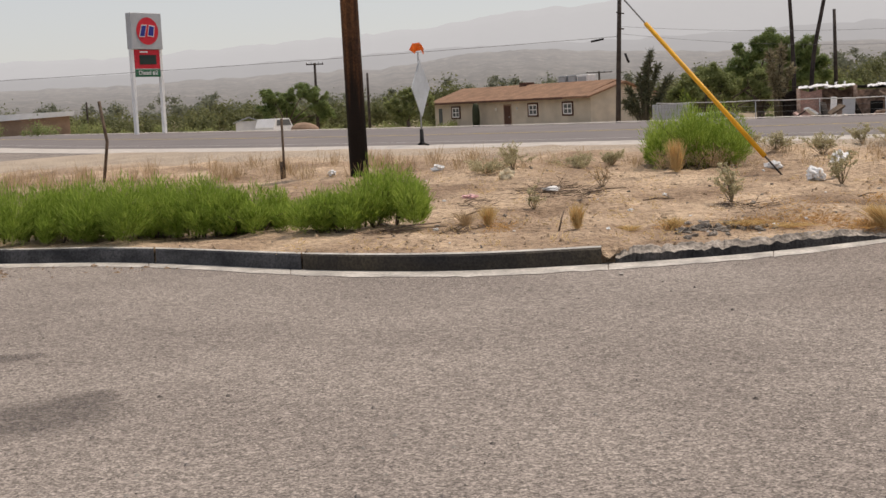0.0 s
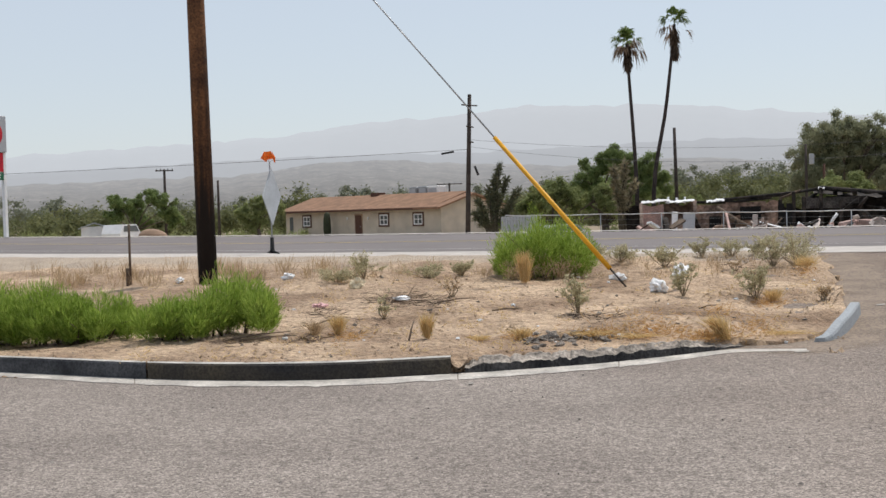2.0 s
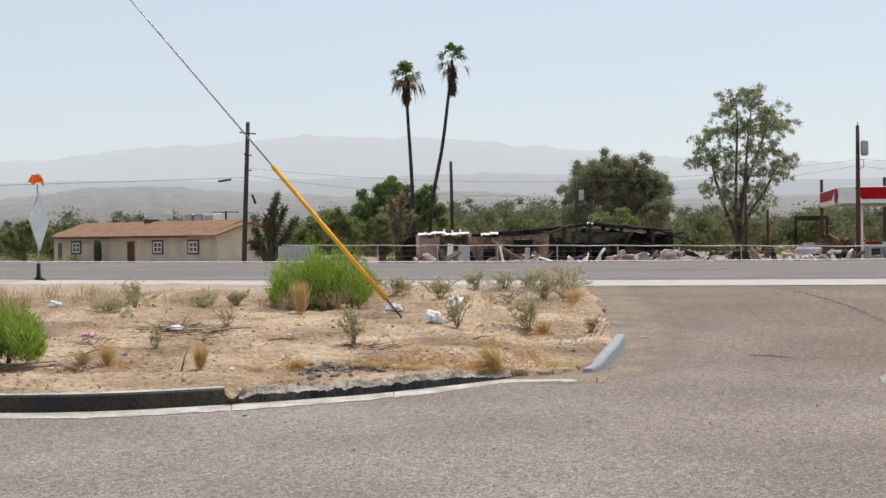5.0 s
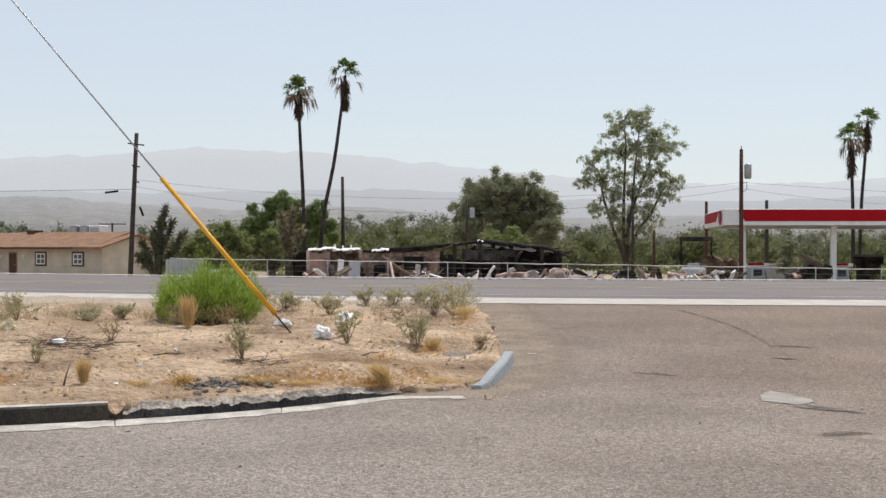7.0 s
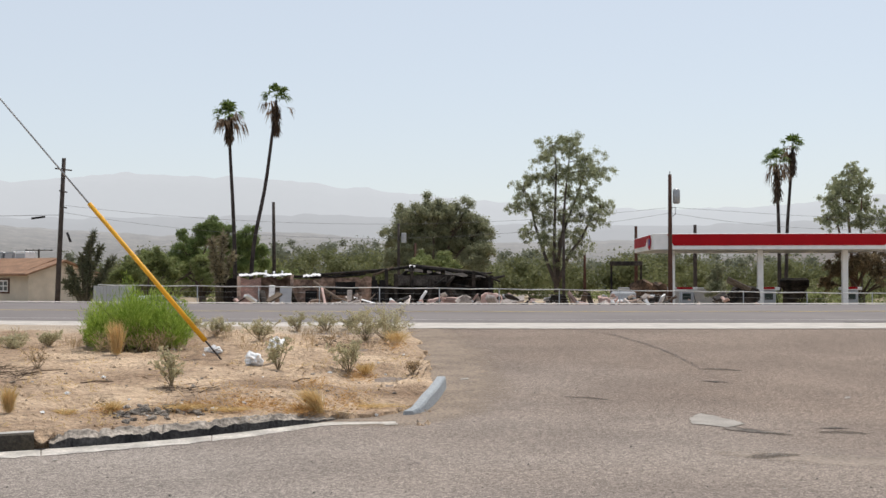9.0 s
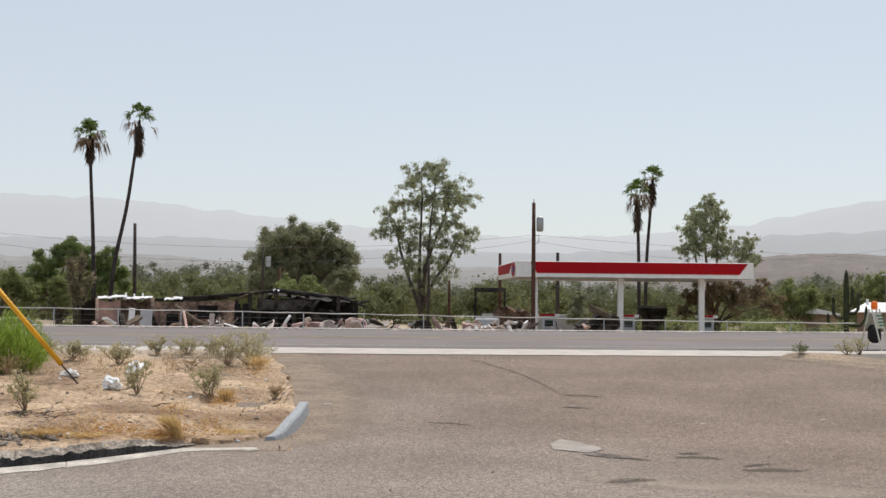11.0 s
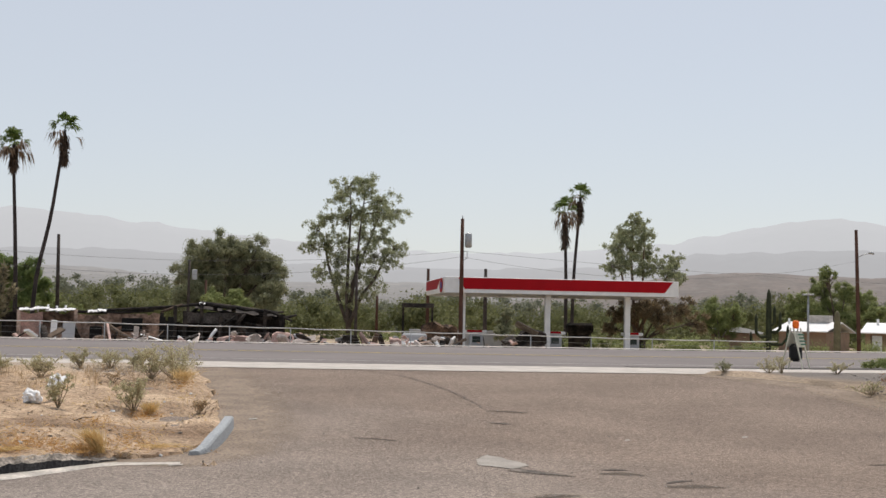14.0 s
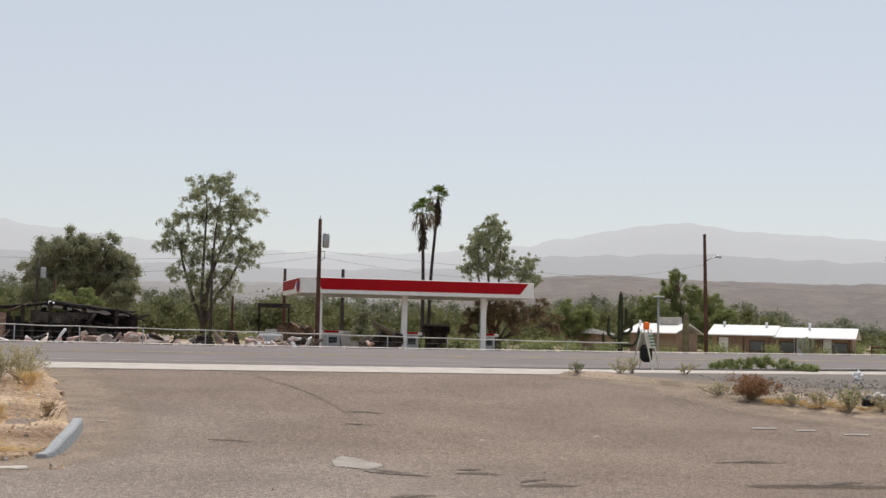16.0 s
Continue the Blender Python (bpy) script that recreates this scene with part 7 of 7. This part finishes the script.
    # pale sheets left on the roof
    for i, (a0, a1, e) in enumerate(((15.15, 15.75, 0.13), (15.7, 16.35, 0.17), (16.2, 17.0, 0.12), (16.9, 17.4, 0.15), (17.9, 18.4, 0.10), (18.3, 18.65, 0.14), (22.5, 22.75, 0.5))):
        c = (a0 + a1) / 2
        q = P(c, d - 0.6, up(e, d))
        bm = B()
        bmesh.ops.create_grid(bm, x_segments=9, y_segments=4, size=0.5)
        for u in bm.verts:
            u.co = Vector((u.co.x * d * radians(a1 - a0) * (1 + 0.2 * noise.noise(u.co * 5)), u.co.y * 1.1, 0.06 * noise.noise((u.co.x * 6 + i * 3, u.co.y * 3, i)) + 0.05 * (u.co.y < -0.4) * noise.noise((u.co.x * 14, i, 0))))
        bmesh.ops.solidify(bm, geom=bm.faces[:], thickness=0.04)
        bm.transform(inv @ pose(q.x, q.y, q.z, 6, rng.uniform(-3, 3), -c))
        part("roof_sheet", bm, M_WHITE, t, "white remnant of the roof")
    for az, e in ((15.9, 0.25), (16.3, 0.32), (16.65, 0.28), (17.0, 0.3)):
        q = P(az, d)
        part("vent_pipe", tube(B(), [inv @ Vector((q.x, q.y, up(0.0, d))), inv @ Vector((q.x, q.y, up(e, d)))], 0.06, 6), M_WHITE, t, "short white vent pipe")
    # dark slabs painting the shade inside doorways, and scorched layers of the fallen roof
    for a0, a1, e0, e1 in ((19.3, 20.15, -0.75, -0.18), (20.85, 21.1, -1.1, -0.1), (21.2, 21.45, -1.1, -0.1), (18.0, 18.5, -1.1, -0.55)):
        c = (a0 + a1) / 2
        q = P(c, d - 1.25, (up(e0, d) + up(e1, d)) / 2)
        part("doorway_shade", box(B(), (0, 0, 0), (d * radians(a1 - a0), 0.14, up(e1, d) - up(e0, d)), inv @ pose(q.x, q.y, q.z, 0, 0, -c), 0.02), M_OPENING_SHADE, t, "dark slab painted as the shade in an opening")
    for i in range(9):
        a0 = 21.9 + rng.uniform(0, 1.6)
        a1 = a0 + rng.uniform(1.4, 2.9)
        e = 0.05 - 0.12 * (i % 4) + rng.uniform(-0.05, 0.05)
        block(t, "roof_layer", a0, min(a1, 26.0), e - 0.05, e + 0.04, d - 0.8 + 0.3 * (i % 3), 0.5, M_BURNT if i % 4 else M_GREYASH, "charred layer of the fallen roof", rng.uniform(-2, 2))
    for az, e0, e1, w, m in ((16.55, -0.95, -0.35, 0.35, M_WHITE), (17.15, -0.95, -0.4, 0.7, M_GREYP), (19.9, -0.9, -0.55, 0.3, M_RUBBLE)):
        p = P(az, d - 3)
        c = part("leaning_panel", box(B(), (0, 0, 0), (w, 0.12, (e1 - e0) * 1.43 + 0.3), bevel=0.03), m)
        c.matrix_world = pose(p.x, p.y, (up(e0, d) + up(e1, d)) / 2 - 0.1, -6, 3, -az)
        tagged(c, "pale leaning panel before the burnt wall", "panel", "debris")


build_ruin()


def build_clutter():
    """Charred planks, sheets and boxes lying about the ruin, each a thing of its own."""
    rng = random.Random(41)
    for i in range(120):
        az, d = rng.uniform(15.0, 34.0), rng.uniform(70, 81)
        m = rng.choice((M_BURNT, M_BURNT, M_BURNT, M_PINK, M_WHITE, M_RUBBLE, M_STICK, M_ADOBE))
        L = rng.uniform(0.4, 1.9)
        ob = part("burnt_plank", box(B(), (0, 0, 0), (L, rng.uniform(0.08, 0.5), rng.uniform(0.05, 0.16)), bevel=0.015), m)
        ob.matrix_world = pose(*P(az, d, G(az, d) + rng.uniform(0.3, 1.25)), rng.uniform(-40, 40), rng.uniform(-70, 70), rng.uniform(0, 180))
        tagged(ob, "broken board lying in the burnt rubble", "debris", "boards in the rubble")


build_clutter()


def slab_mesh(seed, m):
    bm = box(B(), (0, 0, 0), (1, 0.7, 0.22), bevel=0.05)
    for v in bm.verts:
        v.co += Vector((noise.noise(v.co * 2 + Vector((seed, 0, 0))), noise.noise(v.co * 2 + Vector((0, seed, 0))), noise.noise(v.co * 2 + Vector((0, 0, seed))) * 0.6)) * 0.22
    return to_mesh("slab", bm, m)


def build_rubble():
    rng = random.Random(12)
    kinds = [slab_mesh(i, m) for i, m in enumerate((M_PINK, M_RUBBLE, M_PINK, M_BURNT, M_RUBBLE, M_BURNT, M_GREYP))]
    for a0, a1, n, hi in ((20.9, 23.5, 34, -0.75), (23.4, 26.0, 52, -0.55), (25.8, 28.6, 56, -0.6), (28.3, 31.0, 54, -0.65), (30.8, 33.4, 54, -0.55), (16.0, 20.5, 30, -0.8), (33.6, 37.8, 40, -0.7)):
        c = (a0 + a1) / 2
        t = thing("rubble_heap", P(c, 72, G(c, 72)), "heap of pink plaster slabs and charred rubble", "rubble", "rubble heaps")
        inv = t.matrix_world.inverted()
        for i in range(int(n * 1.9)):
            az, d = rng.uniform(a0, a1), rng.uniform(66, 78) if a0 < 30 else rng.uniform(70, 88)
            g = G(az, d)
            hmax = (up(hi, d) - g) * (0.8 + 0.5 * noise.noise((az * 1.3, 0, 4)))
            z = g + max(0.05, rng.random() ** 1.5 * hmax)
            s = rng.uniform(0.13, 0.42) * (2.0 if rng.random() < 0.14 else 1)
            o = new("slab", rng.choice(kinds))
            o.parent = t
            o.matrix_basis = inv @ pose(*P(az, d, z), rng.uniform(-50, 50), rng.uniform(-40, 40), rng.uniform(0, 360)) @ Matrix.Diagonal((s, s, s * rng.uniform(0.7, 1.5), 1))
    # finer debris under and between the slabs
    v, f = [], []
    nr = np.random.default_rng(5)
    base = np.array([[1, 0, 0], [0, 1, 0], [-1, 0, 0], [0, -1, 0], [0, 0, 0.8], [0, 0, -0.5]])
    for i in range(5200):
        az, d = nr.uniform(15.5, 37.5), nr.uniform(64, 84)
        p = np.array(P(az, d, G(az, d) + 0.55 * max(0, 0.35 + noise.noise((az * 1.1, d * 0.1, 1))) * nr.random()))
        s = nr.uniform(0.05, 0.24)
        k = len(v)
        v += (p + base * s * nr.uniform(0.4, 1.6, (6, 3))).tolist()
        f += [(k, k + 1, k + 4), (k + 1, k + 2, k + 4), (k + 2, k + 3, k + 4), (k + 3, k, k + 4), (k + 1, k, k + 5), (k + 2, k + 1, k + 5), (k + 3, k + 2, k + 5), (k, k + 3, k + 5)]
    tagged(raw("fine_debris", v, f, M_DEBRIS), "fine burnt and plaster debris on the ground", "debris", kind="stuff")
    # earth mounds and a wrecked machine between the heaps
    for az, d, w, h, m, label in ((15.4, 78, 1.9, 1.0, M_PINK, "leaning pink plaster arch slab"), (17.0, 77, 2.6, 0.9, M_RUBBLE, "rounded pale earth mound"), (28.9, 76, 1.3, 1.3, M_BURNT, "charred twisted machine remains"), (26.6, 76, 1.0, 1.2, M_BURNT, "charred twisted machine remains"), (32.8, 86, 2.6, 1.2, M_ADOBE, "heap of collapsed scorched wall"), (36.7, 92, 3.2, 1.5, M_BURNT, "collapsed charred lean-to roof")):
        bm = B()
        bmesh.ops.create_icosphere(bm, subdivisions=3, radius=0.5)
        for q in bm.verts:
            q.co *= 1 + 0.5 * noise.fractal(q.co * 2.5 + Vector((az, 0, 0)), 1, 2, 3)
            q.co = Vector((q.co.x * w, q.co.y * w * 0.7, q.co.z * h * 1.6))
        o = part("debris_mound", bm, m)
        o.location = P(az, d, G(az, d) + h * 0.25)
        tagged(o, label, "debris", "debris")
    lt = part("lean_to_roof", box(B(), (0, 0, 0), (1.7, 1.2, 0.05), bevel=0.02), M_GREYASH)
    lt.matrix_world = pose(*P(36.6, 91, up(-0.33, 91)), -20, 27, -36)
    for i, (a0, a1, e1, d, m, label) in enumerate(((36.3, 37.4, -0.38, 92, M_BURNT, "charred remains under a fallen roof"), (32.1, 33.0, -0.08, 90, M_RUST, "rusted burnt vehicle wreck"), (32.8, 33.6, -0.22, 91, M_RUST, "rusted burnt machine wreck"), (23.3, 25.1, -0.80, 72, M_PINK, "long broken slab of pink plaster"), (25.6, 26.5, -0.62, 74, M_PINK, "tall broken block of pink plaster"), (24.6, 25.2, -0.72, 71, M_RUBBLE, "pale broken slab of plaster"), (28.6, 29.3, -0.72, 72, M_BURNT, "dark heap of charred remains"), (30.7, 31.2, -0.8, 72, M_PINK, "broken block of pink plaster"))):
        c, g = (a0 + a1) / 2, G((a0 + a1) / 2, d)
        w, h = d * radians(a1 - a0), up(e1, d) - g
        bm = B()
        bmesh.ops.create_cube(bm, size=1.0)
        bmesh.ops.subdivide_edges(bm, edges=bm.edges[:], cuts=4, use_grid_fill=True)
        for q in bm.verts:
            n3 = noise.noise_vector(q.co * 2.6 + Vector((i * 5.3, 0, 0)))
            q.co += n3 * (0.16 if m is M_RUST or m is M_BURNT else 0.11)
            q.co.z -= 0.35 * max(0, abs(q.co.x) - 0.25) * (q.co.z > 0)
            q.co = Vector((q.co.x * w, q.co.y * 1.3, (q.co.z + 0.5) * h - 0.1))
        o = part("debris_block", bm, m)
        o.matrix_world = pose(*P(c, d, g), 0, 0, -c)
        tagged(o, label, "debris", "debris")
    tagged(lt, "fallen pale roof sheet on charred remains", "debris", "debris")
    tr = thing("burnt_trailer", P(31.75, 90, G(31.75, 90)), "pale wrecked trailer with a dark burnt frame", "trailer", turn=-31.75)
    g = G(31.75, 90)
    part("body", box(B(), (0.0, 0, 0.9), (1.7, 2.4, 1.3), bevel=0.12), M_GREYP, tr)
    part("hood", box(B(), (0.0, -1.35, 0.75), (1.6, 0.6, 0.55), bevel=0.12), M_WHITE, tr)
    part("frame", box(B(), (0.2, 0.6, up(0.6, 90) - g), (2.2, 1.5, 0.3), bevel=0.03), M_BURNT, tr)
    for x in (-0.8, 1.2):
        part("frame_post", box(B(), (x, 0.6, up(0.6, 90) / 2 - g / 2), (0.14, 0.14, up(0.6, 90) - g), bevel=0.01), M_BURNT, tr)
    wl = part("low_wall", box(B(), (0, 0, 0.7), (8.5, 0.25, 1.9), bevel=0.03), M_GREYP)
    wl.matrix_world = pose(*P(33.7, 112, G(33.7, 112)), 0, 0, -33.7)
    tagged(wl, "long pale grey block wall behind the station", "wall")
    tk = thing("tank", P(38.9, 112, G(38.9, 112)), "dark burnt tank on a frame behind the pumps", "tank", turn=-38.9)
    part("shell", box(B(), (0, 0, 2.0), (2.3, 1.6, 0.9), bevel=0.2), M_BURNT, tk)
    part("frame", box(B(), (0, 0, 0.8), (1.9, 1.3, 1.6), bevel=0.03), M_BURNT, tk)


M_RUST = mat("burnt_rust", (0.05, 0.035, 0.028), 0.9, 0.5, 1.2, 0.5, 10, color2=(0.20, 0.125, 0.08))
M_DEBRIS = mat("mixed_debris", (0.17, 0.13, 0.11), 0.95, 0.5, 0.8, 0.5, 8, color2=(0.42, 0.34, 0.29))
build_rubble()


def build_fence():
    """A low steel fence in front of the ruin: posts and a top rail, panel by panel."""
    spots = [(9.3, -0.28)] + [(10.8 + k * 2.6, -0.31 - 0.03 * k) for k in range(15)]
    pts = []
    for az, el in spots:
        d = 64.0 if az > 16 else 64 + (16 - az) * 1.3
        pts.append((az, d, up(max(el, -0.66), d)))
    for i, ((a0, d0, z0), (a1, d1, z1)) in enumerate(zip(pts, pts[1:])):
        if a0 > 46.5:
            break
        p, q = P(a0, d0, z0), P(a1, d1, z1)
        g = min(G(a0, d0), z0 - 0.9)
        t = thing("fence", Vector((p.x, p.y, g)), "low galvanised steel fence panel before the ruin", "fence", "fence panels")
        inv = t.matrix_world.inverted()
        part("post", tube(B(), [inv @ Vector((p.x, p.y, g - 0.1)), inv @ p], 0.026, 6), M_STEEL, t)
        part("rail", tube(B(), [inv @ p, inv @ (p.lerp(q, 0.5) - Vector((0, 0, 0.03))), inv @ q], 0.024, 6), M_RAIL, t, "pale top rail")
        for h in (0.28, 0.55, 0.85):
            dz = Vector((0, 0, -h))
            part("strand", tube(B(), [inv @ (p + dz), inv @ (q + dz)], 0.006, 4), M_STEEL, t)


build_fence()
gate = thing("gate_panel", P(9.9, 86, G(9.9, 86)), "pale corrugated fence panel beside the house", "fence", turn=-9.9)
for k in range(12):
    part("panel", box(B(), (-1.1 + k * 0.2, 0.02 * (k % 2), 0.95), (0.19, 0.04, up(-0.27, 86) - G(9.9, 86)), bevel=0.01), M_GREYP, gate)
car = thing("parked_car", P(11.8, 84, G(11.8, 84)), "grey parked car behind the fence", "car", turn=-11.8 + 20)
part("body", prism(B(), [(-2.1, 0.35), (2.1, 0.35), (2.15, 0.75), (1.3, 0.95), (0.6, 1.4), (-0.9, 1.4), (-1.6, 0.98), (-2.15, 0.85)], -0.85, 0.85), M_GREYP, car)
part("window", prism(B(), [(-1.3, 0.98), (1.0, 0.98), (0.55, 1.32), (-0.8, 1.32)], -0.87, 0.87), M_GLASS, car)
for x in (-1.35, 1.35):
    for y in (-0.8, 0.8):
        w = part("wheel", tube(B(), [(x, y - 0.1, 0.33), (x, y + 0.1, 0.33)], 0.33, 14), M_BLACK, car)


def build_left_yard():
    """Buildings and things beyond the highway on the left."""
    t = thing("shed", P(-8.25, 118, G(-8.25, 118)), "small white shed with a metal roof", "shed", turn=8.25)
    part("wall", box(B(), (0, 0, 0.7), (2.2, 2.0, 1.6), bevel=0.02), M_WHITE, t)
    part("roof", prism(B(), [(-1.35, up(-0.35, 118) - G(-8.25, 118)), (0, up(-0.12, 118) - G(-8.25, 118)), (1.35, up(-0.35, 118) - G(-8.25, 118)), (1.35, up(-0.3, 118) - G(-8.25, 118)), (0, up(-0.06, 118) - G(-8.25, 118)), (-1.35, up(-0.3, 118) - G(-8.25, 118))], -1.2, 1.2), M_STEEL, t)
    c = thing("parked_car", P(-7.05, 116, G(-7.05, 116)), "white parked car beside a small shed", "car", turn=7.05 + 60)
    part("body", prism(B(), [(-2.1, 0.4), (2.1, 0.4), (2.15, 0.95), (1.2, 1.1), (0.6, 1.75), (-1.7, 1.75), (-2.15, 1.0)], -0.9, 0.9), M_WHITE, c)
    part("window", prism(B(), [(-1.6, 1.15), (0.95, 1.15), (0.55, 1.65), (-1.5, 1.65)], -0.92, 0.92), M_GLASS, c)
    for x in (-1.35, 1.35):
        part("wheel", tube(B(), [(x, -0.95, 0.36), (x, 0.95, 0.36)], 0.36, 14), M_BLACK, c)
    b = thing("boat_hull", P(-5.85, 116, G(-5.85, 116)), "overturned brown hull lying on the ground", "hull", turn=5.85 + 10)
    bm = B()
    bmesh.ops.create_uvsphere(bm, u_segments=16, v_segments=8, radius=0.5)
    for v in bm.verts:
        v.co = Vector((v.co.x * 2.6, v.co.y * 1.6, max(0, v.co.z) * 1.5 * (1 - 0.35 * v.co.x) + 0.75))
    part("hull", bm, M_BROWNWALL, b)
    part("stand", box(B(), (0, 0, 0.35), (1.8, 0.9, 0.8), bevel=0.03), M_TRIM, b)
    t = thing("low_house", P(-17.6, 140, G(-17.6, 140)), "low brown house with a pale metal roof", "building", turn=17.6)
    part("wall", box(B(), (0, 0, 0.8), (9.5, 5, 2.0), bevel=0.02), M_BROWNWALL, t)
    part("roof", prism(B(), [(-5.4, 1.55), (-4.6, 2.1), (5.2, 2.25), (5.2, 1.8), (-5.4, 1.4)], -3.2, 3.2), M_WHITE, t)


build_left_yard()
